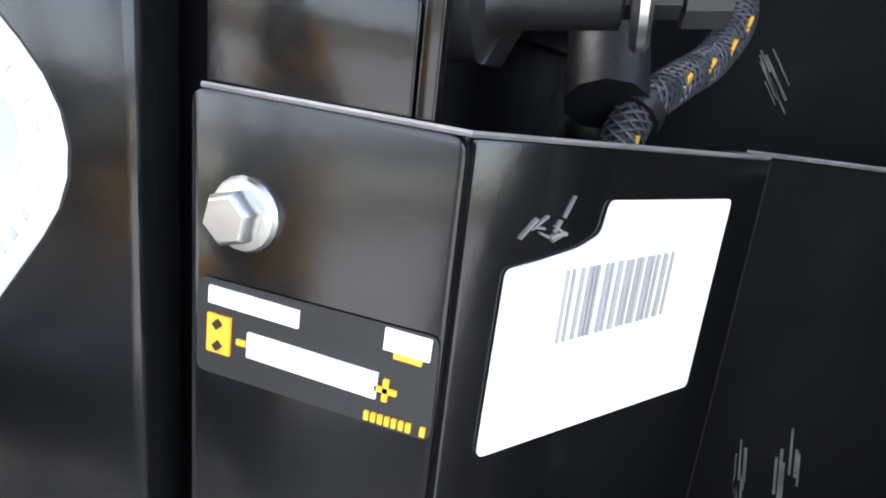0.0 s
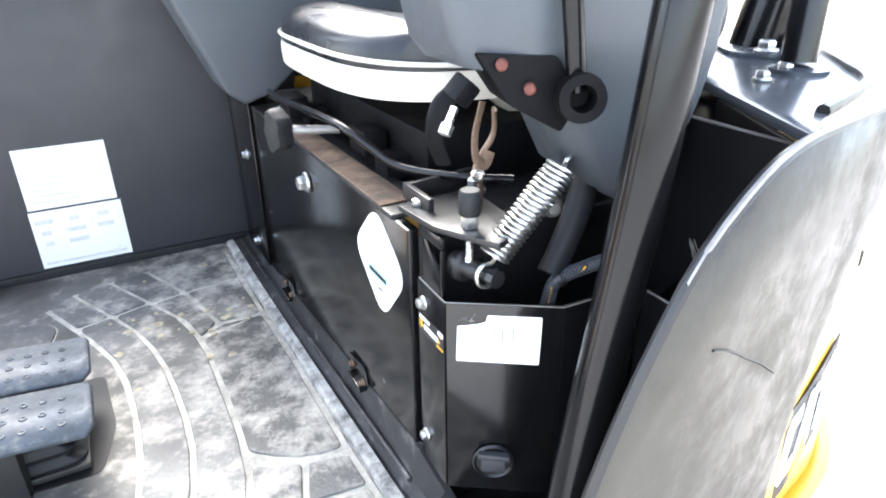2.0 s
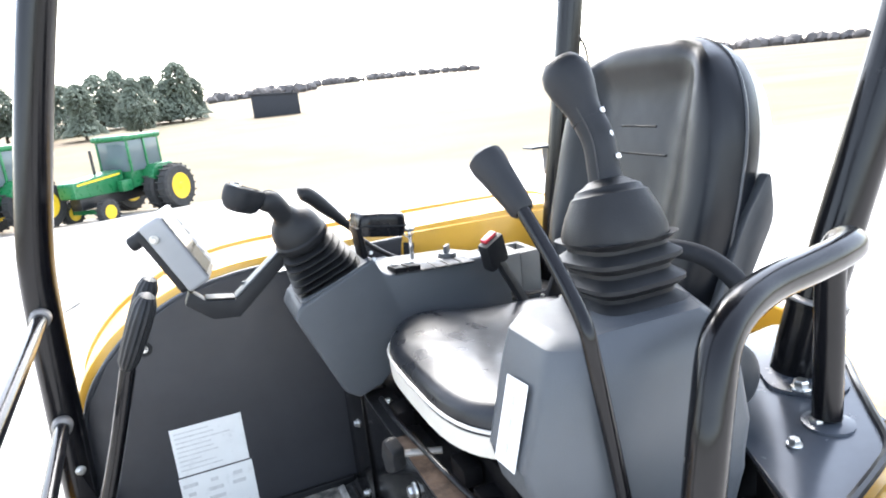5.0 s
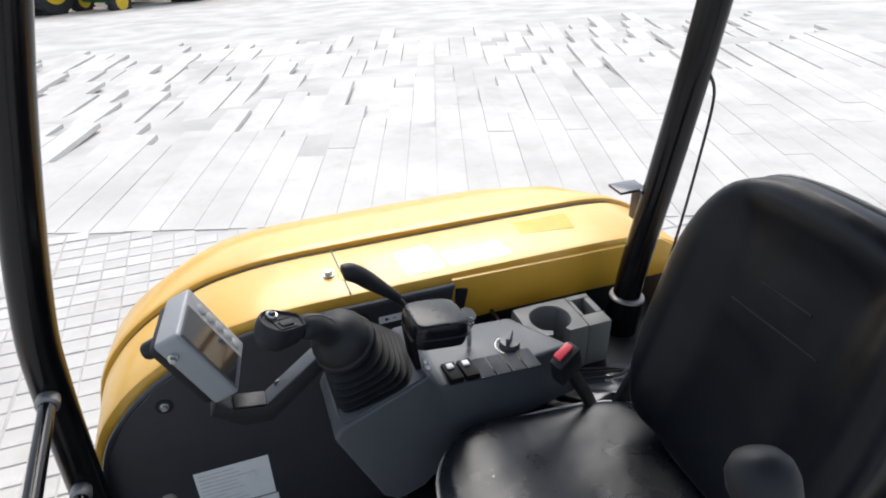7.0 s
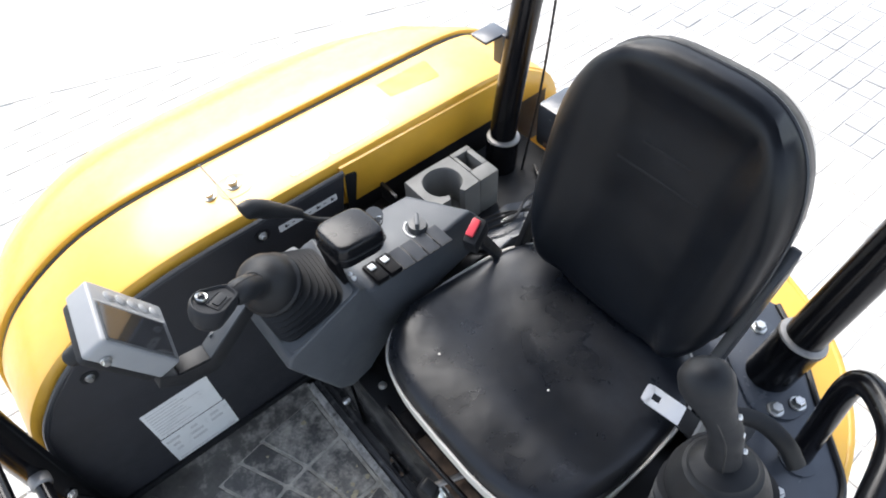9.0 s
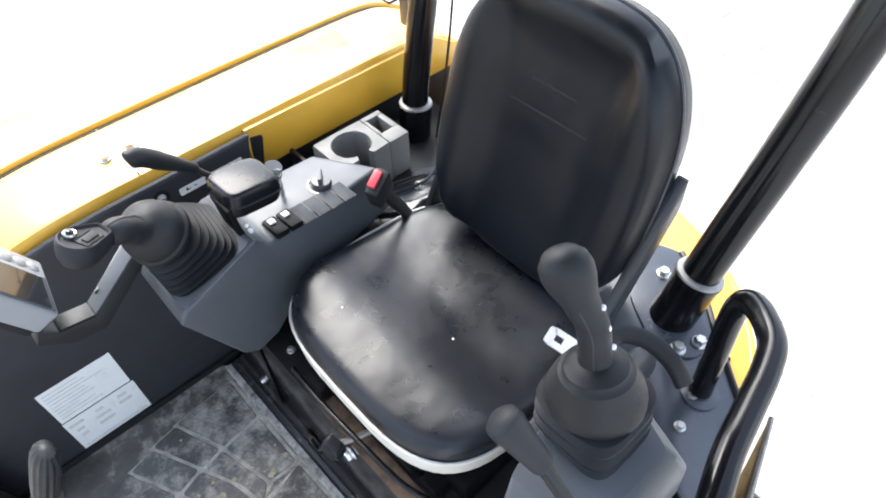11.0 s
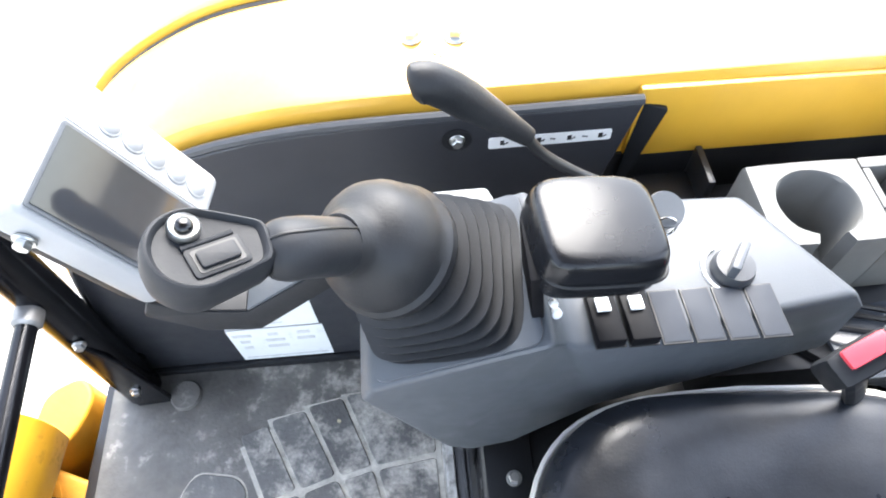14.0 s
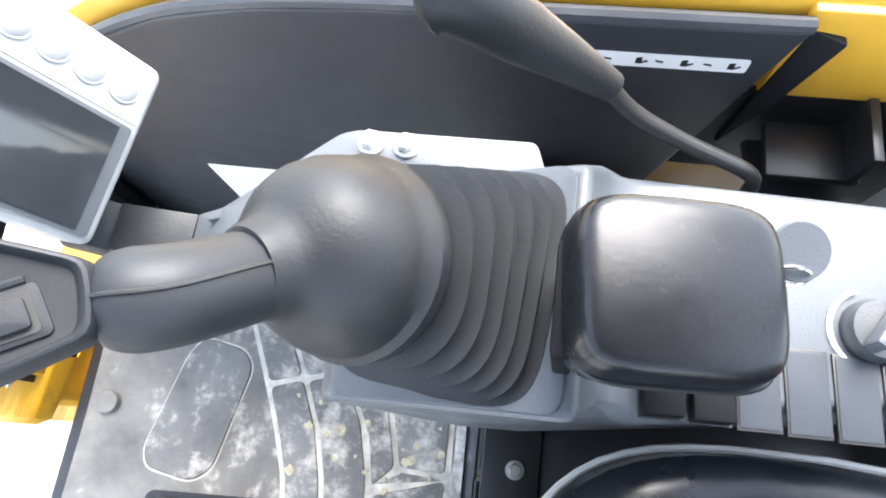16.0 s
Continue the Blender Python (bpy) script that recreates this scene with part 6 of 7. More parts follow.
part("foot_collar", lathe([(0.045, 0.030), (0.045, 0.042), (0.036, 0.047)], (-0.526, -0.851, 0), n=24), INK, lf)
part("side_rail", tube(curve([(-0.478, -0.945, 0.73), (-0.490, -0.985, 0.735), (-0.497, -1.000, 0.77), (-0.485, -1.000, 0.90), (-0.44, -1.0, 1.10), (-0.36, -0.985, 1.40)], 6), 0.013, 12), POST, lf)
part("rail_boss", lathe([(0.012, -0.012), (0.016, -0.008), (0.017, 0.006), (0.010, 0.012)], (-0.480, -0.955, 0.715), (-0.2, -1, 0.1), 16), SATIN, lf)
rf = post("canopy_post", [(-0.562, -0.028, -0.015), (-0.552, -0.030, 0.30), (-0.536, -0.034, 0.60), (-0.515, -0.036, 0.76), (-0.445, -0.04, 1.06), (-0.35, -0.05, 1.40), (-0.28, -0.05, 1.70)], 0.031, "glossy black front canopy post bending back overhead")
for z in (0.10, 0.28):
    part("bolt", hexbolt((-0.54, -0.060, z), (0.3, -1, 0), 0.007), ZINC, rf)
part("web_plate", slab([(-0.565, -0.062, 0.0), (-0.50, -0.058, 0.0), (-0.52, -0.060, 0.20), (-0.548, -0.063, 0.30)], (0, 0.008, 0), 0.002), POST, rf)
rr = post("canopy_post", [(0.548, -0.072, 0.452), (0.560, -0.073, 0.60), (0.592, -0.085, 0.85), (0.625, -0.09, 1.10), (0.66, -0.09, 1.40), (0.69, -0.09, 1.70)], 0.029, "glossy black rear canopy post in a sleeve", 0.075)
post("canopy_post", [(0.520, -0.775, 0.478), (0.545, -0.785, 0.60), (0.600, -0.800, 0.80), (0.655, -0.812, 1.0), (0.74, -0.82, 1.32), (0.80, -0.82, 1.70)], 0.031, "glossy black rear canopy post in a bolted sleeve", 0.102)
part("wire", tube(curve([(0.575, -0.115, 0.45), (0.600, -0.120, 0.60), (0.618, -0.118, 0.70), (0.640, -0.112, 0.85), (0.648, -0.110, 0.97), (0.62, -0.112, 1.03), (0.635, -0.10, 1.12)], 6), 0.003, 6), HOSE, rr)
part("lamp_bracket", merge(block((0.556, -0.022, 0.768), (0.06, 0.045, 0.006), 0.001), block((0.578, -0.036, 0.735), (0.02, 0.03, 0.07), 0.002)), DECK, rr, "small grey bracket")
roof = thing("canopy_roof", (0.2, -0.43, 1.70), "black canopy roof carried by the four posts", "canopy roof")
part("sheet", slab(rounded([(-0.42, -0.98, 1.70), (0.84, -0.98, 1.70), (0.84, 0.13, 1.70), (-0.42, 0.13, 1.70)], 0.06), (0, 0, 0.05), 0.015), POST, roof)
for i, (a, b) in enumerate((((-0.536, -0.060, 0.600), (-0.497, -0.885, 0.575)), ((-0.548, -0.060, 0.385), (-0.502, -0.87, 0.36)))):
    c = thing("front_cross_bar", a, "slim grey steel bar between the front posts", "cross bar", "front cross bars")
    part("bar", tube([a, b], 0.013, 14), POST, c)
    part("end_boss", lathe([(0.017, 0), (0.018, 0.004), (0.018, 0.02), (0.014, 0.024)], a, Vector(b) - Vector(a), 16), WORN, c)


# ---- pedals and travel levers ----
def build_pedals():
    for i, (y, yl) in enumerate(((-0.590, -0.548), (-0.475, -0.458))):
        t = thing("travel_lever", (-0.49, y, 0.0), "black travel lever with a ribbed rubber knob above a hinged pedal", "travel lever", "travel levers")
        part("lever", tube(curve([(-0.44, y, 0.11), (-0.485, y, 0.155), (-0.497, y + 0.005, 0.21), (-0.470, y * 0.6 + yl * 0.4, 0.32), (-0.400, y * 0.2 + yl * 0.8, 0.50), (-0.345, yl, 0.665)], 5), 0.0092, 12), POST, t)
        d = Vector((0.30, -0.02, 0.62)).normalized()
        k = Vector((-0.362, yl, 0.650))
        k = k + Vector((0.012, 0, 0.0))
        su = Vector((0, 1, 0))
        sv = d.cross(su).normalized()
        part("knob", loft([[k + d * h + su * r * math.cos(q) * (1 + 0.045 * math.cos(14 * q)) + sv * r * 0.62 * math.sin(q) * (1 + 0.045 * math.cos(14 * q)) for q in (2 * math.pi * i / 56 for i in range(56))] for r, h in ((0.012, -0.014), (0.0195, -0.005), (0.0225, 0.02), (0.0235, 0.05), (0.0220, 0.070), (0.015, 0.081), (0.004, 0.085))]), RUBBER, t, "ribbed rubber knob")
        y0, y1 = y - 0.052, y + 0.052
        side = [(-0.492, 0.205), (-0.440, 0.134), (-0.425, 0.126), (-0.315, 0.116), (-0.305, 0.120)]
        bm = bmesh.new()
        V = []
        for q, (x, z) in enumerate(side):
            pinch = 0.012 if q in (0, len(side) - 1) else 0.0
            V.append([bm.verts.new((x, y0 + pinch, z)), bm.verts.new((x, y, z)), bm.verts.new((x, y1 - pinch, z))])
        for p, q in zip(V, V[1:]):
            for j in range(2):
                bm.faces.new((p[j], q[j], q[j + 1], p[j + 1]))
        ob = part("foot_plate", bm, TREAD, t, "worn blue-grey bent tread plate")
        sol = ob.modifiers.new("thickness", "SOLIDIFY")
        sol.thickness, sol.offset = 0.007, 0
        for a in range(5):
            for b in range(3):
                x = -0.412 + a * 0.019
                part("tread_stud", lathe([(0.0046, -0.001), (0.0040, 0.0015), (0.0026, 0.0015), (0.0022, 0.0004), (0.0005, 0.0004)], (x, y - 0.026 + b * 0.026, 0.1295 - (x + 0.425) * 0.091), (0.09, 0, 1), 9), TREAD, t)
        for a in range(2):
            for b in range(3):
                x = -0.472 + a * 0.017
                part("tread_stud", lathe([(0.0046, -0.001), (0.0040, 0.0015), (0.0026, 0.0015), (0.0022, 0.0004), (0.0005, 0.0004)], (x + 0.003, y - 0.026 + b * 0.026, 0.2055 - (x + 0.492) * 1.366), (0.81, 0, 0.59), 9), TREAD, t)
        part("pivot_block", block((-0.415, y, 0.075), (0.06, 0.060, 0.09), 0.006), INK, t)
        part("pivot_arm", tube([(-0.44, y, 0.115), (-0.475, y, 0.165)], 0.010, 10), SATIN, t)
        bellows("boot", (-0.384, y + 0.024, 0.048), (0.04, 0, 1), (1, 0, 0), (0.060, 0.030), 0.036, 0.062, 3, RUBBER, t, 36, 4.0)
        part("boot_base", block((-0.392, y + 0.024, 0.042), (0.140, 0.070, 0.010), 0.004), INK, t)


build_pedals()


# ---- left side body ----
def build_body():
    f = thing("side_guard", (0.2, -1.03, -0.06), "dull dark curved side guard plate with a worn edge", "side guard")
    prof = [(v.x, v.z) for v in curve([(x, 0, z) for x, z in [(-0.026, -0.05), (-0.026, 0.088), (-0.021, 0.165), (-0.006, 0.235), (0.016, 0.308), (0.042, 0.372), (0.076, 0.434), (0.123, 0.470), (0.171, 0.482), (0.228, 0.482), (0.306, 0.478), (0.396, 0.473), (0.480, 0.469)]], 3)]

    def side(x):
        """The guard bows in towards the rear."""
        u = min(max(x - 0.06, 0.0), 0.5)
        return -1.090 + 0.29 * u - 0.29 * 0.07 * (1 - math.exp(-u / 0.07))
    low = [(-0.026, -0.050), (0.13, -0.045), (0.278, -0.030), (0.292, 0.017), (0.300, 0.159), (0.337, 0.271), (0.416, 0.385), (0.480, 0.469)]

    def at_x(line, x):
        for (xa, za), (xb, zb) in zip(line, line[1:]):
            if xa <= x <= xb and xb > xa:
                return za + (zb - za) * (x - xa) / (xb - xa)
        return line[-1][1]
    upper = [p for p in prof if p[1] > 0.12]
    bm = bmesh.new()
    cols = []
    for i in range(61):
        x = upper[0][0] + (0.480 - upper[0][0]) * (i / 60) ** 1.3
        z0, z1 = at_x(low, x), at_x(upper, x)
        cols.append([bm.verts.new((x, side(x), z0 + (z1 - z0) * j / 6)) for j in range(7)])
    for p, q in zip(cols, cols[1:]):
        for j in range(6):
            bm.faces.new((p[j], q[j], q[j + 1], p[j + 1]))
    ob = part("plate", bm, FENDER, f)
    sol = ob.modifiers.new("thickness", "SOLIDIFY")
    sol.thickness, sol.offset = 0.007, 0
    part("rim", tube([(x, side(x) + 0.001, z) for x, z in prof], 0.0046, 8), SATIN, f, "dark rolled rim")
    part("rim_wear", tube([(x, side(x) - 0.0005, z + 0.0035) for x, z in prof[6:]], 0.0022, 6), WORN, f, "worn bright edge")
    part("crack", tube(curve([(x, side(x) - 0.0042, z) for x, z in ((0.097, 0.360), (0.120, 0.350), (0.150, 0.330), (0.178, 0.312), (0.214, 0.285))], 4), 0.0010, 5), INK, f, "thin dark crack")
    d = thing("rear_deck", (0.45, -0.85, 0.45), "glossy blue-grey rear deck plate with bolts", "deck")
    ring = [(0.232, -1.048, 0.462), (0.30, -0.90, 0.466), (0.345, -0.80, 0.470), (0.46, -0.66, 0.474), (0.63, -0.64, 0.476), (0.655, -0.712, 0.476), (0.60, -0.790, 0.474), (0.545, -0.850, 0.472), (0.492, -0.908, 0.470), (0.452, -0.957, 0.468), (0.36, -0.986, 0.464), (0.272, -1.020, 0.463)]
    part("plate", slab(rounded(ring, 0.02), (0, 0, 0.010), 0.003), DECK, d)
    part("front_skirt", slab([(0.232, -1.033, 0.462), (0.30, -0.90, 0.466), (0.30, -0.90, 0.30), (0.24, -1.00, 0.25)], (0.01, 0.004, 0), 0.002), DULL, d)
    part("inner_wall", slab([(0.235, -1.052, -0.06), (0.235, -0.90, -0.06), (0.235, -0.90, 0.462), (0.235, -1.048, 0.462)], (0.010, 0, 0), 0.002), DULL, d)
    random.seed(44)
    for k in range(7):
        label_bar(d, (0.2345, -0.953 + random.uniform(-0.006, 0.006), 0.342 + random.uniform(-0.007, 0.007)), Vector((0, -0.56, -0.83)), Vector((0, 0.83, -0.56)), random.uniform(0.010, 0.022), random.uniform(0.0006, 0.0012), (-1, 0, 0), SCUFF, "scuff", 0.0004)
    part("edge_seal", tube(curve([(0.30, -1.004, 0.475), (0.40, -0.973, 0.476), (0.447, -0.953, 0.478), (0.494, -0.903, 0.480), (0.545, -0.846, 0.482), (0.60, -0.786, 0.484), (0.651, -0.708, 0.486)], 6), 0.006, 8), HOSE, d)
    part("post_base", slab(rounded([(0.440, -0.795, 0.478), (0.470, -0.850, 0.478), (0.520, -0.858, 0.478), (0.600, -0.765, 0.480), (0.607, -0.70, 0.480), (0.570, -0.685, 0.480), (0.50, -0.70, 0.480)], 0.02), (0, 0, 0.008), 0.002), DECK, d)
    for x, y, r in ((0.583, -0.714, 0.010), (0.504, -0.8385, 0.010), (0.468, -0.821, 0.010), (0.415, -0.885, 0.008), (0.36, -0.90, 0.007)):
        part("bolt", hexbolt((x, y, 0.487 if r > 0.009 else 0.478), (0, 0, 1), r), ZINC, d)
    part("under_deck", block((0.45, -0.82, 0.21), (0.20, 0.14, 0.48), 0.01), BLACK, d)
    b = thing("counterweight", (0.55, -0.9, -0.2), "yellow curved counterweight behind the dark guard plate", "counterweight")
    # a skin that wraps from the guard round towards the rear
    def wrap(z):
        bulge = 0.03 * max(0, (0.45 - z) / 0.6)
        path = [(0.25, -1.02), (0.42, -0.972 - bulge * 0.7), (0.54, -0.932 - bulge), (0.635, -0.868 - bulge), (0.71, -0.785 - bulge * 0.8), (0.775, -0.64), (0.81, -0.45), (0.84, -0.2), (0.86, 0.0)]
        return [Vector((x, y, z)) for v in [curve([(x, y, 0) for x, y in path], 4)] for x, y, _ in v]
    rows = [wrap(z) for z in (0.440, 0.43, 0.36, 0.26, 0.16, 0.06, -0.03, -0.045)]
    bm = bmesh.new()
    V = [[bm.verts.new(p) for p in row] for row in rows]
    for p, q in zip(V, V[1:]):
        for i in range(len(p) - 1):
            bm.faces.new((p[i], p[i + 1], q[i + 1], q[i]))
    lip = [p for p in rows[0] if p.y < -0.58]
    part("top_ledge", slab([p + Vector((-0.003, 0.003, -0.006)) for p in lip] + [(0.60, -0.58, 0.434), (0.57, -0.74, 0.434), (0.50, -0.83, 0.434), (0.43, -0.90, 0.434), (0.30, -0.96, 0.434)], (0, 0, 0.006), 0.002), YELLOW, b)
    ob = part("side_skin", bm, YELLOW, b)
    sol = ob.modifiers.new("thickness", "SOLIDIFY")
    sol.thickness, sol.offset = 0.012, 0
    low = [wrap(z) for z in (-0.05, -0.055, -0.12, -0.20, -0.26)]
    low = [[p + (Vector((p.x - 0.3, p.y + 0.3, 0)).normalized() * 0.022 if i not in (0,) else Vector((0, 0, 0))) for p in row] for i, row in enumerate(low)]
    bm = bmesh.new()
    V = [[bm.verts.new(p) for p in row] for row in low]
    for p, q in zip(V, V[1:]):
        for i in range(len(p) - 1):
            bm.faces.new((p[i], p[i + 1], q[i + 1], q[i]))
    ob = part("lower_skin", bm, YELLOW, b)
    sol = ob.modifiers.new("thickness", "SOLIDIFY")
    sol.thickness, sol.offset = 0.014, 0
    part("sill", slab(rounded([(-0.05, -1.085, -0.105), (0.30, -1.06, -0.09), (0.30, -0.95, -0.09), (-0.05, -0.95, -0.105)], 0.015), (0, 0, 0.03), 0.010, 3), YELLOW, b)
    part("latch", merge(block((0.612, -0.900, 0.246), (0.040, 0.018, 0.050), 0.006, turn=(0, 0, 34)), block((0.618, -0.904, 0.224), (0.024, 0.018, 0.024), 0.004, turn=(0, 0, 34))), INK, b, "black door latch recess")
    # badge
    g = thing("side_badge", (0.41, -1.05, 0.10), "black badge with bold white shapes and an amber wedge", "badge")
    def on(s, z, lift):
        bulge = 0.03 * max(0, (0.45 - z) / 0.6)
        path = curve([(x, y, 0) for x, y in [(0.25, -1.0), (0.42, -0.972 - bulge * 0.7), (0.54, -0.932 - bulge), (0.63, -0.865 - bulge), (0.70, -0.76 - bulge * 0.8)]], 12)
        i = min(range(len(path)), key=lambda j: abs(path[j].x - s))
        t = (path[min(i + 1, len(path) - 1)] - path[max(i - 1, 0)]).normalized()
        nn = Vector((t.y, -t.x, 0))
        return Vector((s, path[i].y, z)) + nn * (0.006 + lift)
    def patch(name, pts, lift, mat):
        front = [on(x, z, lift) for x, z in pts]
        back_ = [on(x, z, lift - 0.0015) for x, z in pts]
        bm2 = bmesh.new()
        va, vb = [bm2.verts.new(p) for p in front], [bm2.verts.new(p) for p in back_]
        bm2.faces.new(va), bm2.faces.new(list(reversed(vb)))
        for i in range(len(va)):
            bm2.faces.new((va[i], vb[i], vb[(i + 1) % len(va)], va[(i + 1) % len(va)]))
        part(name, bm2, mat, g)
    def warp(pts, lift, name, mat):
        # unit square (a across, b up) laid on the slanted badge
        patch(name, [(0.381 + 0.120 * a + 0.005 * b, -0.041 + 0.078 * a + (0.154 - 0.016 * a) * b) for a, b in pts], lift, mat)
    warp([(0, 0), (0.33, 0), (0.66, 0), (1, 0), (1, 1), (0.66, 1), (0.33, 1), (0, 1)], 0.002, "badge_field", INK)
    warp([(0.10, 0.30), (0.15, 0.22), (0.35, 0.22), (0.35, 0.38), (0.25, 0.38), (0.22, 0.42), (0.22, 0.66), (0.25, 0.70), (0.35, 0.70), (0.35, 0.86), (0.15, 0.86), (0.10, 0.78)], 0.0035, "white_shape", WHITE)
    warp([(0.38, 0.22), (0.66, 0.22), (0.60, 0.86), (0.46, 0.86)], 0.0035, "white_shape", WHITE)
    warp([(0.76, 0.22), (0.87, 0.22), (0.87, 0.70), (0.96, 0.70), (0.96, 0.86), (0.66, 0.86), (0.66, 0.70), (0.76, 0.70)], 0.0035, "white_shape", WHITE)
    warp([(0.38, 0.10), (0.66, 0.10), (0.52, 0.40)], 0.0040, "amber_wedge", AMBER)


build_body()


# ---- boom foot, hoses, track ----
def build_boom():
    b = thing("boom_swing_bracket", (-0.95, -0.45, -0.45), "yellow cast swing bracket with pockets and a pin", "swing bracket")
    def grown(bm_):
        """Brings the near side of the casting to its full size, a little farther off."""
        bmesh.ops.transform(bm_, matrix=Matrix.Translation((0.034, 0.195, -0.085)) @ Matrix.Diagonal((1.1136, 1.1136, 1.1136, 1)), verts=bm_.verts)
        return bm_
    # the casting's near face: a sheet pressed back into pockets and drawn round its outline
    def inside(poly, x, z):
        """Signed distance to a closed outline, negative inside."""
        best, odd = 9.0, False
        for (xa, za), (xb, zb) in zip(poly, poly[1:] + poly[:1]):
            dx, dz = xb - xa, zb - za
            t = min(1.0, max(0.0, ((x - xa) * dx + (z - za) * dz) / (dx * dx + dz * dz)))
            best = min(best, math.hypot(x - xa - t * dx, z - za - t * dz))
            if (za > z) != (zb > z) and x < xa + (z - za) * dx / dz:
                odd = not odd
        return -best if odd else best

    def ease(v, lo, hi):
        v = min(1.0, max(0.0, (v - lo) / (hi - lo)))
        return v * v * (3 - 2 * v)
    edge = [(-1.30, 0.62), (-0.773, 0.215), (-0.735, 0.172), (-0.700, 0.124), (-0.672, 0.112), (-0.656, 0.090), (-0.650, -0.240), (-0.745, -0.262), (-0.794, -0.273), (-0.868, -0.256), (-0.878, -0.198), (-0.925, -0.137), (-1.30, -0.10)]
    leaf = [(-0.790, -0.101), (-0.770, -0.080), (-0.728, -0.055), (-0.689, -0.042), (-0.60, -0.030), (-0.60, -0.106), (-0.700, -0.109), (-0.750, -0.113), (-0.782, -0.112)]
    pouch = [(-0.842, -0.176), (-0.823, -0.160), (-0.769, -0.167), (-0.60, -0.142), (-0.60, -0.218), (-0.796, -0.224), (-0.836, -0.221)]
    tongue = [(-0.784, -0.200), (-0.772, -0.184), (-0.720, -0.168), (-0.60, -0.145), (-0.60, -0.214), (-0.755, -0.216), (-0.780, -0.212)]
    under = [(-0.845, 0.050), (-0.815, 0.075), (-0.775, 0.058), (-0.750, 0.050), (-0.60, 0.052), (-0.60, -0.022), (-0.700, -0.030), (-0.770, -0.020), (-0.815, -0.075), (-0.838, -0.030)]
    seam = [(-1.30, -0.130), (-0.853, -0.142), (-0.770, -0.140), (-0.600, -0.122), (-0.60, -0.30), (-1.30, -0.30)]
    nx, nz, x0, x1, z0, z1 = 128, 150, -1.06, -0.636, -0.290, 0.44
    bm = bmesh.new()
    grid = []
    for i in range(nx + 1):
        col = []
        for k in range(nz + 1):
            x, z = x0 + (x1 - x0) * i / nx, z0 + (z1 - z0) * k / nz
            d = inside(edge, x, z)
            y = -0.488 + 0.010 * ease(d, -0.022, -0.002) + 0.09 * ease(d, -0.003, 0.006)
            y += 0.030 * ease(-inside(under, x, z), -0.001, 0.009) + 0.026 * ease(0.045 - math.hypot(x + 0.800, z - 0.026), 0.0, 0.04)
            y += 0.012 * ease(-inside(seam, x, z), -0.002, 0.004)
            y += 0.012 * ease(-inside(leaf, x, z), -0.030, -0.004) + 0.075 * ease(-inside(leaf, x, z), -0.004, 0.008)
            y += (0.070 - 0.052 * ease(-inside(tongue, x, z), -0.004, 0.012)) * ease(-inside(pouch, x, z), -0.004, 0.008)
            col.append((bm.verts.new((x, y, z)), d, inside(leaf, x, z)))
        grid.append(col)
    for p, q in zip(grid, grid[1:]):
        for k in range(nz):
            four = (p[k], q[k], q[k + 1], p[k + 1])
            if min(v[1] for v in four) < 0.006 and min(v[2] for v in four) > -0.013:
                bm.faces.new([v[0] for v in four])
    bmesh.ops.delete(bm, geom=[v for v in bm.verts if not v.link_faces], context="VERTS")
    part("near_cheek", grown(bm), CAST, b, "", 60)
    # black sheet behind the openings: the hollow's shade put into colour
    part("core", grown(slab([(x, -0.405, z) for x, z in ((-1.06, 0.26), (-0.80, 0.14), (-0.70, 0.06), (-0.668, 0.0), (-0.668, -0.22), (-0.75, -0.245), (-0.85, -0.235), (-0.90, -0.16), (-1.06, -0.13))], (0, 0.07, 0), 0.004)), INK, b, "black sheet for the shade inside the casting")
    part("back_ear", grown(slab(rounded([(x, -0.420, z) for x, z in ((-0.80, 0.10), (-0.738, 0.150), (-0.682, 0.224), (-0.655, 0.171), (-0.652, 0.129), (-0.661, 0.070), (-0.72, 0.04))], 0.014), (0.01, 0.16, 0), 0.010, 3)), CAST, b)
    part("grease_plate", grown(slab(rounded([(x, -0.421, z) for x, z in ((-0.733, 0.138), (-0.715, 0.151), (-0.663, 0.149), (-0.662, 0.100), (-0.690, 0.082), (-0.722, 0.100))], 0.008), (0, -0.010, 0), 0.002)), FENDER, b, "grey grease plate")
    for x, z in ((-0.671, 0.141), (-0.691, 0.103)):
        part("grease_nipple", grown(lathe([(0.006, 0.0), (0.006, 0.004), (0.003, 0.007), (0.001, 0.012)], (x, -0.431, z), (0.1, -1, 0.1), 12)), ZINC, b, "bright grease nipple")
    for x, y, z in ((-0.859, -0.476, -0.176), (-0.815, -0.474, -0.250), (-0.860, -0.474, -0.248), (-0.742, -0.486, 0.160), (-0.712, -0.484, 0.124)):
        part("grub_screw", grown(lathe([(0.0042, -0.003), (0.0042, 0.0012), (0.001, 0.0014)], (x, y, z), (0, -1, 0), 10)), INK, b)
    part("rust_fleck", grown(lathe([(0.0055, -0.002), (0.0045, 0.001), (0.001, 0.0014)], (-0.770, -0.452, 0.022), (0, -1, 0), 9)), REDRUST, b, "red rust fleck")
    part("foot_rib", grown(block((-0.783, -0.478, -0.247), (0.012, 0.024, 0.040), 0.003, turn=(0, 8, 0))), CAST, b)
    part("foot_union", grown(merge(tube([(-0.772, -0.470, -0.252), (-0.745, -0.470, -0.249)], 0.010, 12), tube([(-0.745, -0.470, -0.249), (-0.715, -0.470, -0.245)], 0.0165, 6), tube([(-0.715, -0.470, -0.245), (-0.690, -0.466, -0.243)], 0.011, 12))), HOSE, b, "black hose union")
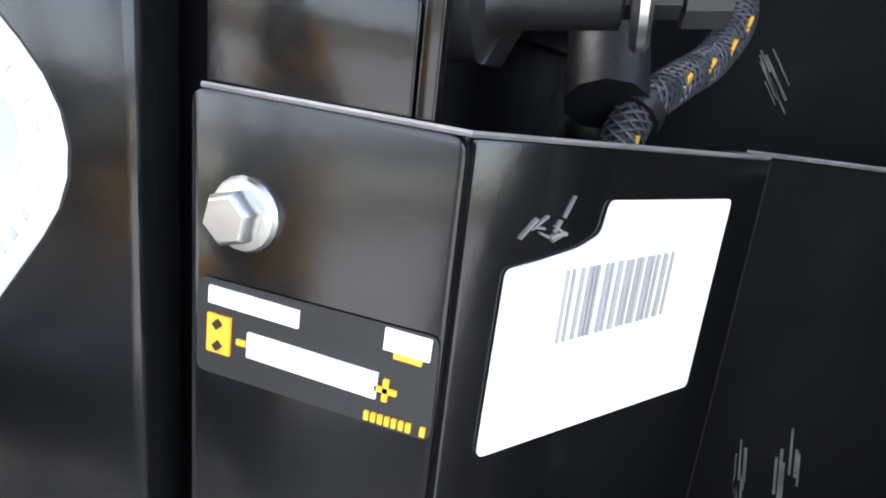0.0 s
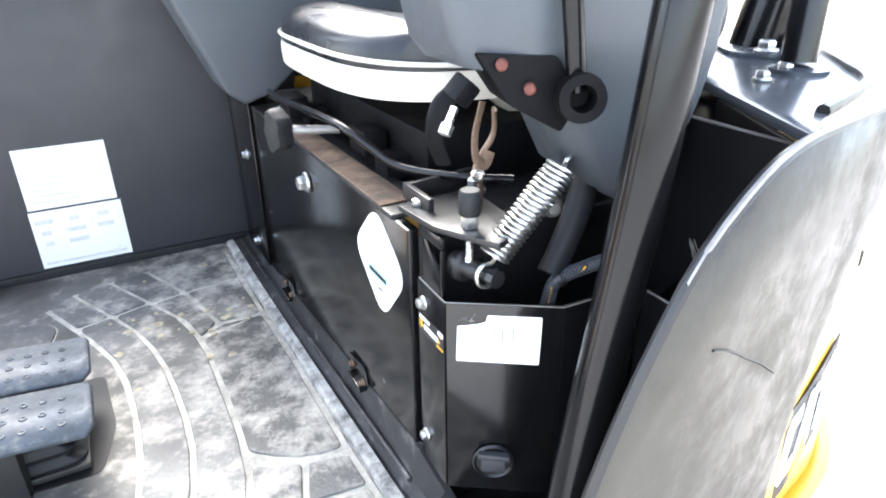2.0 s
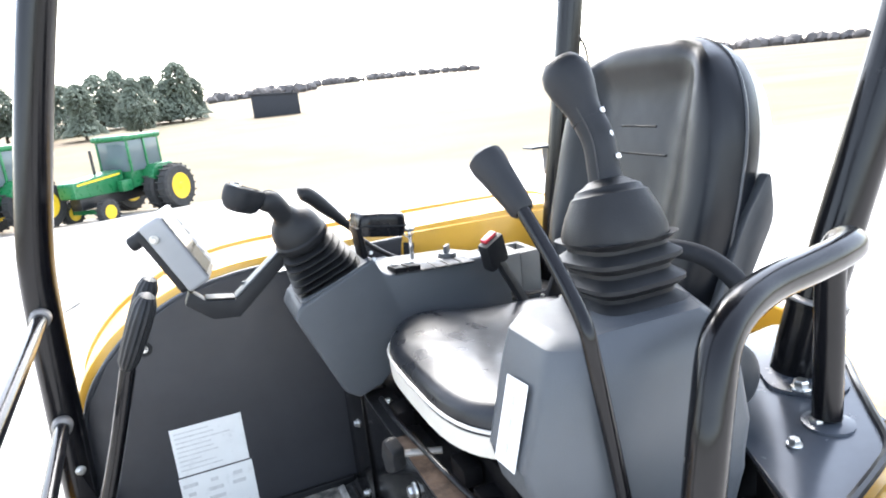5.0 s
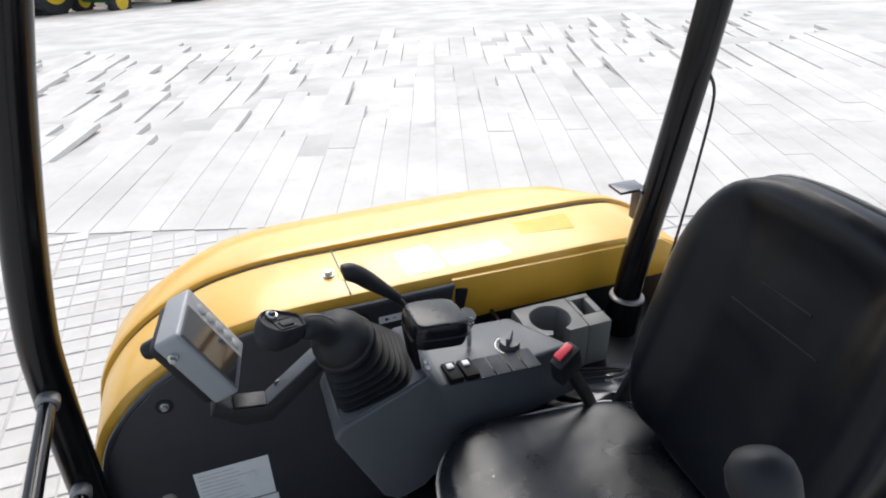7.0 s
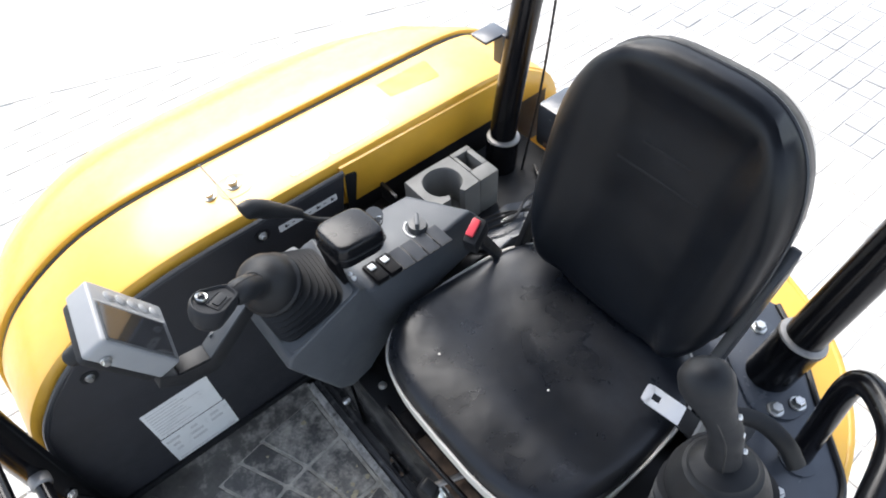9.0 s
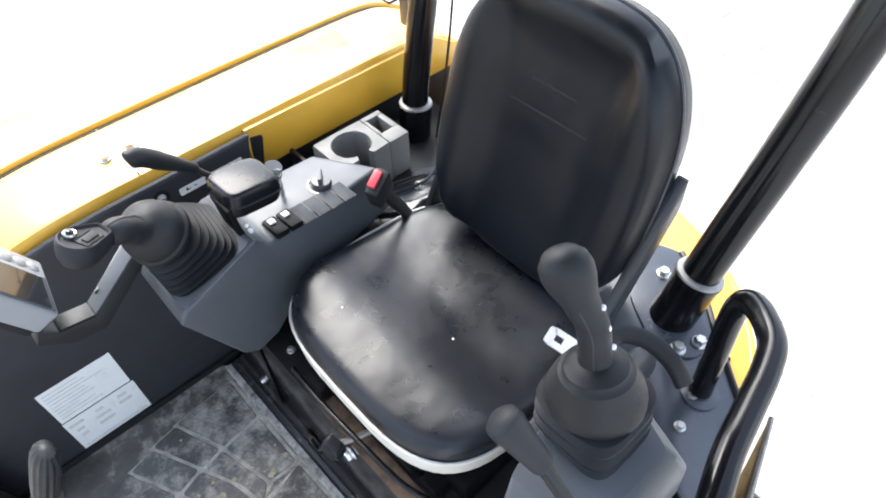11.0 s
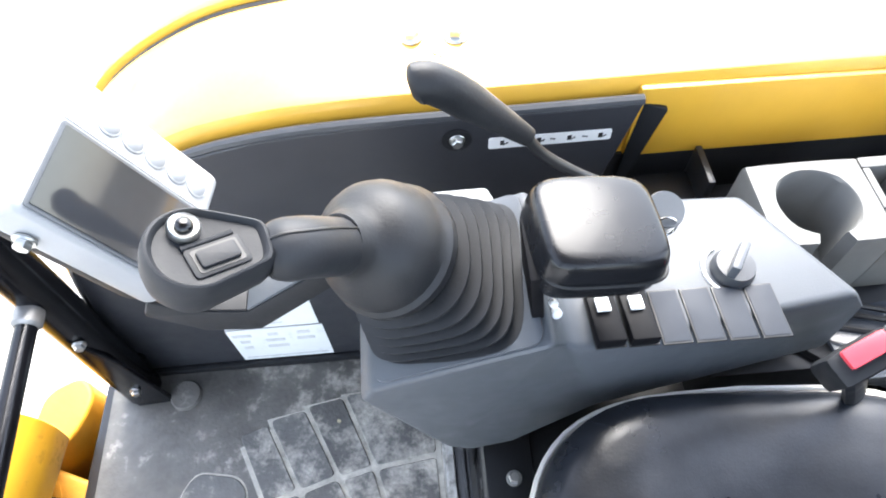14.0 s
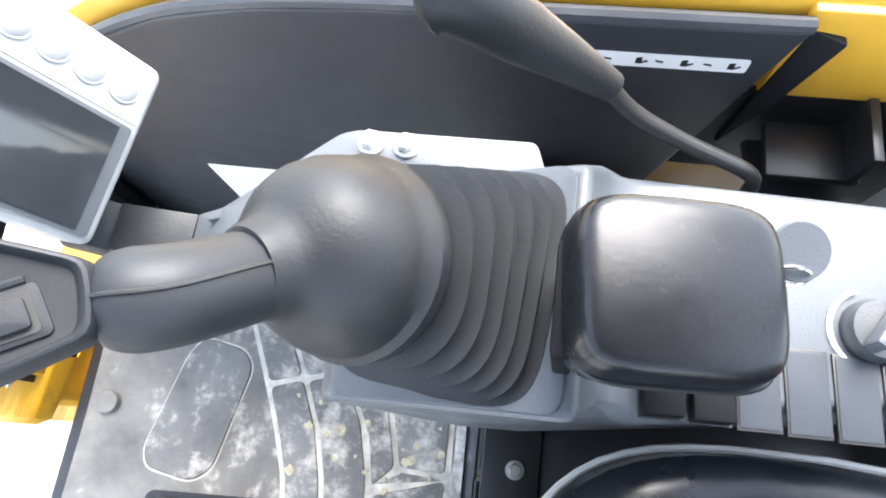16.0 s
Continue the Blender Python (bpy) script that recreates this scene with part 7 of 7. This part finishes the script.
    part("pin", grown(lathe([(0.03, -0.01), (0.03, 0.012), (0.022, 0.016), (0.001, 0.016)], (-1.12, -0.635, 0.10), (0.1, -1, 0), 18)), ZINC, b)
    part("right_ear", slab(rounded([(-0.795, -0.09, -0.26), (-0.765, -0.138, -0.26), (-0.705, -0.07, -0.26), (-0.688, 0.0, -0.26), (-0.72, 0.04, -0.26), (-0.785, 0.01, -0.26)], 0.03), (0, 0, 0.215), 0.014, 3), STAINED, b)
    part("right_body", slab(rounded([(-1.10, -0.275, -0.42), (-0.82, -0.278, -0.42), (-0.765, -0.275, -0.42), (-0.734, -0.250, -0.42), (-0.722, -0.205, -0.42), (-0.738, -0.145, -0.42), (-0.790, -0.100, -0.42), (-1.10, -0.05, -0.42)], 0.03), (0, 0, 0.366), 0.010, 3), STAINED, b)
    part("right_shoulder", slab(rounded([(-0.90, -0.300, -0.130), (-0.668, -0.300, -0.130), (-0.660, -0.16, -0.130), (-0.80, -0.10, -0.130), (-0.90, -0.08, -0.130)], 0.03), (0, 0, 0.045), 0.012, 3), STAINED, b)
    part("keeper_plate", slab(rounded([(-0.850, -0.140, -0.0545), (-0.765, -0.145, -0.0545), (-0.745, -0.280, -0.0545), (-0.845, -0.280, -0.0545)], 0.012), (0, 0, 0.014), 0.003), SATIN, b, "black keeper plate")
    for x, y_ in ((-0.790, -0.168), (-0.792, -0.248)):
        part("ear_bolt", hexbolt((x, y_, -0.040), (0, 0, 1), 0.010), ZINC, b)
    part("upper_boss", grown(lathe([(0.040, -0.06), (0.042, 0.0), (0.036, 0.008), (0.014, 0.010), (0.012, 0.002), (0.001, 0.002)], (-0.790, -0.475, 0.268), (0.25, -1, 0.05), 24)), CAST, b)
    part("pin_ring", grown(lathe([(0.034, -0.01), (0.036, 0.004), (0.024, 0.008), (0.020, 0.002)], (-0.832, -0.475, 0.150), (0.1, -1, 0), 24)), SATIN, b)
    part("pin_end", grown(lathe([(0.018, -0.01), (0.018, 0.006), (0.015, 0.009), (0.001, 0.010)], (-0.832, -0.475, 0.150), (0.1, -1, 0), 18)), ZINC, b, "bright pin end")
    part("mount", block((-0.82, -0.20, -0.42), (0.36, 0.26, 0.20), 0.02), SATIN, b)
    for i, (y, o, s) in enumerate(((-0.45, 0.0, 1.0), (-0.44, -0.040, 0.84), (-0.40, 0.010, 1.03), (-0.40, -0.066, 0.72), (-0.36, -0.018, 0.93), (-0.37, -0.085, 0.60))):
        h = thing("hydraulic_hose", (-0.75, y, 0.1), "black rubber hydraulic hose looping over the bracket", "hose", "hydraulic hoses")
        loop = [(-0.95, 0.37), (-0.83, 0.425), (-0.745, 0.420), (-0.688, 0.390), (-0.664, 0.342), (-0.668, 0.282), (-0.692, 0.218), (-0.735, 0.150), (-0.80, 0.06)]
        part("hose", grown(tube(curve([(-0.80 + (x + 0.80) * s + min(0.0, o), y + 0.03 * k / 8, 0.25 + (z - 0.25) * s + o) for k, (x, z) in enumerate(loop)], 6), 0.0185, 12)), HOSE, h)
    k = thing("blade_arm", (-0.9, -0.8, -0.5), "dull grey steel frame ahead of the platform", "frame")
    part("arm", block((-0.90, -0.74, -0.36), (0.52, 0.22, 0.10), 0.01, turn=(0, 0, 6)), FENDER, k)
    part("upright", block((-0.9, -0.72, -0.55), (0.3, 0.16, 0.34), 0.01), FENDER, k)


def build_tracks():
    for y in (-1.02, 0.12):
        t = thing("rubber_track", (0.1, y, -0.72), "dusty black rubber crawler track", "track", "tracks")
        cx, half, r, z = 0.10, 0.62, 0.17, -0.535
        path = [(cx - half + 2 * half * i / 10, z + r) for i in range(11)] + [(cx + half + r * math.sin(radians(a)), z + r * math.cos(radians(a))) for a in range(20, 180, 20)] + [(cx + half - 2 * half * i / 10, z - r) for i in range(11)] + [(cx - half - r * math.sin(radians(a)), z - r * math.cos(radians(a))) for a in range(20, 180, 20)]
        w = 0.15
        rings = []
        for i, (x, q) in enumerate(path):
            xa, za = path[i - 1]
            xb, zb = path[(i + 1) % len(path)]
            d = Vector((xb - xa, 0, zb - za)).normalized()
            o = Vector((-d.z, 0, d.x))
            p = Vector((x, y, q))
            rings.append([p + Vector((0, -w, 0)), p + Vector((0, w, 0)), p + Vector((0, w, 0)) - o * 0.03, p + Vector((0, -w, 0)) - o * 0.03])
        part("belt", loft(rings, closed=True), TYRE, t)
        for i in range(0, len(path)):
            x, q = path[i]
            xb, zb = path[(i + 1) % len(path)]
            d = Vector((xb - x, 0, zb - q))
            ang = -math.degrees(math.atan2(d.z, d.x))
            mid = Vector(((x + xb) / 2, y, (q + zb) / 2))
            o = Vector((-d.z, 0, d.x)).normalized()
            part("lug", block(mid + o * 0.008, (0.05, 2 * w, 0.035), 0.008, 1, turn=(0, ang, 0)), TYRE, t)
        part("roller_frame", block((cx, y, z), (1.1, 0.2, 0.24), 0.03), SATIN, t)


build_boom()
build_tracks()


# ---- distance ----
def build_tractor():
    """A row-crop tractor that faces -x: hood, cab, front axle, dual rear wheels."""
    t = thing("farm_tractor", (0, 0, 0), "green farm tractor with a glazed cab and yellow wheel rims", "tractor", "parked tractors")

    def wheel(name, x, y, r, w, rim):
        k = part(name, lathe([(r * 0.55, -w / 2), (r * 0.92, -w / 2), (r, -w * 0.35), (r, w * 0.35), (r * 0.92, w / 2), (r * 0.55, w / 2)], (x, y, r), (0, 1, 0), 28), TYRE, t)
        part("rim", lathe([(r * 0.60, -w * 0.49), (r * 0.58, -w * 0.53), (r * 0.50, -w * 0.53), (r * 0.42, -w * 0.505), (r * 0.16, -w * 0.505), (r * 0.12, -w * 0.58), (0.01, -w * 0.58)], (x, y, r), (0, 1, 0), 24), RIM, k, "yellow rim")
        for a in range(20):
            an = 2 * math.pi * a / 20
            part("lug", block((x + (r + 0.01) * math.cos(an), y, r + (r + 0.01) * math.sin(an)), (0.06, w * 0.9, 0.05), 0.01, 1, turn=(0, -math.degrees(an), 12)), TYRE, k)
    for y in (-1.48, -0.85, 0.85, 1.48):
        wheel("rear_wheel", 0.75, y, 0.82, 0.44, RIM)
    for y in (-0.80, 0.80):
        wheel("front_wheel", -2.0, y, 0.42, 0.26, RIM)
    part("engine_hood", slab(rounded([(-2.75, -0.36, 1.00), (-2.75, -0.36, 1.55), (-0.55, -0.36, 1.72), (-0.55, -0.36, 0.95)], 0.10), (0, 0.72, 0), 0.05), GREEN, t)
    part("chassis", block((-0.9, 0, 0.80), (3.2, 0.5, 0.45), 0.05), SATIN, t)
    part("hood_stripe", slab([(-2.6, -0.365, 1.42), (-0.7, -0.365, 1.55), (-0.7, -0.365, 1.62), (-2.6, -0.365, 1.48)], (0, 0.01, 0), 0), RIM, t, "yellow side stripe")
    part("front_axle", block((-2.0, 0, 0.45), (0.2, 1.5, 0.16), 0.03), GREEN, t)
    part("rear_axle", block((0.75, 0, 0.82), (0.3, 2.5, 0.3), 0.04), SATIN, t)
    part("fender", slab(rounded([(0.0, -1.12, 1.20), (0.25, -1.12, 1.75), (1.2, -1.12, 1.75), (1.45, -1.12, 1.20)], 0.2), (0, 2.24, 0), 0.04), GREEN, t)
    part("cab_base", block((0.35, 0, 1.35), (1.5, 1.2, 0.7), 0.06), GREEN, t)
    for x, y in ((-0.42, -0.68), (-0.42, 0.68), (0.35, -0.72), (0.35, 0.72), (1.10, -0.68), (1.10, 0.68)):
        part("cab_pillar", block((x, y, 2.15), (0.08, 0.08, 1.2), 0.015), GREEN, t)
    for y in (-0.70, 0.70):
        part("side_window", block((0.34, y, 2.15), (1.45, 0.015, 1.1), 0.004), CABGLASS, t)
    part("front_window", block((-0.43, 0, 2.15), (0.015, 1.3, 1.1), 0.004), CABGLASS, t)
    part("rear_window", block((1.11, 0, 2.15), (0.015, 1.3, 1.1), 0.004), CABGLASS, t)
    part("cab_roof", block((0.33, 0, 2.80), (1.8, 1.6, 0.2), 0.08, 3), GREEN, t)
    part("exhaust", tube([(-1.3, 0.15, 1.6), (-1.3, 0.15, 2.5)], 0.05, 10), SATIN, t)
    for y in (-0.55, 0.55):
        part("tool_box", block((-0.75, y, 1.15), (0.5, 0.25, 0.4), 0.04), GREEN, t)
    return t


def spot(yaw, far):
    x, y = -0.253 - far * math.sin(radians(yaw)), -1.383 + far * math.cos(radians(yaw))
    return x, y, ground_height(x, y)


tractor = build_tractor()
tx, ty, tz = spot(1.6, 26.5)
tractor.matrix_basis = pose(tx - 1.20, ty, tz, 0, 0, 50)
copy_thing(tractor, pose(tx - 5.4, ty - 1.5, ground_height(tx - 5.4, ty - 1.5), 0, 0, 50))


def build_trees():
    random.seed(7)
    for i, (yaw, far, h) in enumerate(((9.5, 105, 5.5), (7.6, 112, 7.5), (6.4, 95, 7.0), (5.0, 118, 8.8), (3.6, 125, 9.5), (2.5, 100, 7.4), (1.4, 118, 8.0), (0.2, 125, 7.2), (-0.8, 120, 9.8), (-1.9, 128, 7.4), (11.5, 110, 8), (13.5, 105, 9), (15.5, 112, 8.4))):
        x, y, z = spot(yaw, far)
        t = thing("conifer", (x, y, z), "grey-green conifer at the edge of the far field", "tree", "far trees")
        part("trunk", tube([(x, y, z - 0.3), (x, y, z + h * 0.5), (x, y, z + h * 0.95)], [0.22, 0.14, 0.03], 7), BARK, t)
        verts, faces = [], []
        wide = h * random.uniform(0.34, 0.50)
        bare = random.uniform(0.06, 0.16)
        for j in range(1500):
            q = random.random() ** 1.1
            zz = z + h * (bare + (1 - bare) * q)
            rad = wide * (1 - q) ** random.uniform(0.30, 0.55) * (0.25 + 0.75 * math.sqrt(random.random())) * (0.85 + 0.25 * math.sin(7 * q + i)) + 0.05
            an = random.uniform(0, 2 * math.pi)
            c = Vector((x + rad * math.cos(an), y + rad * math.sin(an), zz - 0.12 * rad))
            d = Vector((math.cos(an), math.sin(an), -0.35 + random.uniform(-0.3, 0.4))).normalized()
            s = d.cross(Vector((0, 0, 1))).normalized()
            L, W = random.uniform(0.35, 0.6) * h / 8, random.uniform(0.35, 0.6) * h / 8
            b0 = len(verts)
            verts += [c - d * L * 0.5 - s * W * 0.4, c + s * W * 0.5, c + d * L, c - s * W * 0.5, c + Vector((0, 0, W * 0.5))]
            faces += [(b0, b0 + 1, b0 + 4), (b0 + 1, b0 + 2, b0 + 4), (b0 + 2, b0 + 3, b0 + 4), (b0 + 3, b0, b0 + 4), (b0, b0 + 3, b0 + 2, b0 + 1)]
        bm = bmesh.new()
        vs = [bm.verts.new(v) for v in verts]
        for f in faces:
            bm.faces.new([vs[k] for k in f])
        part("crown", bm, LEAF, t)


def build_shed():
    x, y, z = spot(-8.3, 105)
    s = thing("field_shed", (x, y, z), "dark open-fronted shed in the dry field", "shed")
    part("wall", block((x, y, z + 1.5), (7.0, 4.0, 3.4), 0.05, turn=(0, 0, -8)), SHED, s)
    part("roof", block((x, y, z + 3.25), (7.4, 4.4, 0.2), 0.05, turn=(0, 3, -8)), SHED, s)
    # far hedge lines and woods on the skyline
    random.seed(3)
    w = []
    for yaw0, yaw1, far, h, step in ((-40, -66, 320, 6, 0.22), (-10, -26, 290, 3.6, 0.2), (18, 2, 330, 7, 0.3), (-2.5, -12, 240, 4.5, 0.25)):
        a = yaw0
        while (a > yaw1):
            x, y, z = spot(a + random.uniform(-.2, .2), far * random.uniform(0.97, 1.03))
            hh = h * random.uniform(0.25, 0.75)
            bm = bmesh.new()
            bmesh.ops.create_icosphere(bm, subdivisions=2, radius=1.0)
            for v in bm.verts:
                v.co *= random.uniform(0.75, 1.2)
            bmesh.ops.transform(bm, matrix=Matrix.Translation((x, y, z + hh * 0.35)) @ Matrix.Diagonal((hh * 0.8, hh * 0.8, hh * 0.7, 1)), verts=bm.verts)
            w.append(bm)
            a -= step
    tagged(part("far_woods", merge(*w), WOODS), "bare brown hedges and woods along the skyline", "woods", kind="stuff")


build_trees()
build_shed()


# ---- yard paving, laid last ----
def build_paving():
    p = thing("pavement", (0.0, 2.4, -0.72), "pale worn concrete paving blocks beside the machine", "pavement", kind="structure")
    stone = material("paving_block", (0.57, 0.545, 0.505), 0.85, vary=0.14, scale=3, bump=0.4, grain=60, dirt=(0.36, 0.335, 0.295), dirt_amount=0.34, dirt_scale=5, island=0.05)
    laid = material("laid_paving_blocks", (0.57, 0.545, 0.505), 0.85, vary=0.16, scale=0.9, bump=0.4, grain=60, dirt=(0.38, 0.355, 0.315), dirt_amount=0.36, dirt_scale=2.2, soft=0.35, per_piece=0.05)
    random.seed(21)
    bw, bd, gap = 0.135, 0.115, 0.0046

    def one(w, d):
        bm = block((0, 0, 0), (w, d, 0.05), 0.004, 1)
        me = bpy.data.meshes.new("brick")
        bm.to_mesh(me)
        bm.free()
        me.materials.append(stone)
        return me
    alike = [one(bw - gap, bd - gap), one(bw - gap * 1.3, bd - gap * 1.1), one(bw - gap * 0.9, bd - gap * 1.4)]
    damp = material("damp_paving_block", (0.43, 0.42, 0.405), 0.7, vary=0.15, scale=3, bump=0.3, grain=60, dirt=(0.33, 0.32, 0.30), dirt_amount=0.3, dirt_scale=4, per_piece=0.12)
    rest = {False: ([], []), True: ([], [])}
    unit = [(v.co.copy()) for v in alike[0].vertices]
    polys = [tuple(q.vertices) for q in alike[0].polygons]
    count = 0
    for r in range(-16, 62):
        y = 0.75 + r * bd + 0.012 * (r // 11)
        for c in range(66):
            x = -4.0 + c * bw + random.uniform(-0.002, 0.002) + 0.010 * (c // 10)
            if (y < 0.74 and -1.35 < x < 1.25) or y > 2.90 - 0.333 * x:
                continue
            z = ground_height(x, y) - 0.019 + random.uniform(-0.0022, 0.0022)
            tilt = (random.uniform(-0.8, 0.8), random.uniform(-0.8, 0.8), random.uniform(-0.7, 0.7))
            m = pose(x, y, z, *tilt)
            wet = x > 2.95 + 0.22 * math.sin(3.1 * y) + 0.1 * math.sin(11 * y) and y < 1.30 + 0.2 * math.sin(2.3 * x)
            if count < 280 and not wet and -1.4 < x < 1.2 and 0.85 < y < 3.2 and (r + c) % 2 == 0:
                b = new("brick", random.choice(alike))
                b.parent = p
                b.matrix_basis = Matrix.Translation(-ORIGIN[p.name]) @ m
                count += 1
            else:
                verts, faces = rest[wet]
                k = len(verts)
                verts += [m @ v for v in unit]
                faces += [tuple(i + k for i in q) for q in polys]
    # long concrete strips beyond the oblique joint
    across, along = Vector((0.949, -0.316, 0)), Vector((0.316, 0.949, 0))
    verts, faces = rest[False]
    for i in range(-24, 30):
        run = 0.03 + random.uniform(-0.01, 0.01)
        while run < 6.5:
            length = random.uniform(0.9, 2.6)
            mid = Vector((0, 2.90, 0)) + across * (0.235 * i) + along * (run + length / 2)
            wide, top = 0.1160 + random.uniform(-0.002, 0.001), ground_height(mid.x, mid.y) + 0.006 + random.uniform(-0.002, 0.002)
            k = len(verts)
            ends = [mid + across * (a * wide) + along * (b * (length / 2 - 0.002)) for a, b in ((-1, -1), (1, -1), (1, 1), (-1, 1))]
            verts += [Vector((p.x, p.y, top - 0.05)) for p in ends] + [Vector((p.x, p.y, top)) for p in ends]
            faces += [tuple(k + j for j in q) for q in ((3, 2, 1, 0), (4, 5, 6, 7), (0, 1, 5, 4), (1, 2, 6, 5), (2, 3, 7, 6), (3, 0, 4, 7))]
            run += length
    for wet, (verts, faces) in rest.items():
        me = bpy.data.meshes.new("paving_rest")
        me.from_pydata([v - ORIGIN[p.name] for v in verts], [], faces)
        me.materials.append(damp if wet else laid)
        ob = new("damp_paving" if wet else "paving_rest", me)
        ob.parent = p
        ob["kind"] = "stuff"


build_paving()
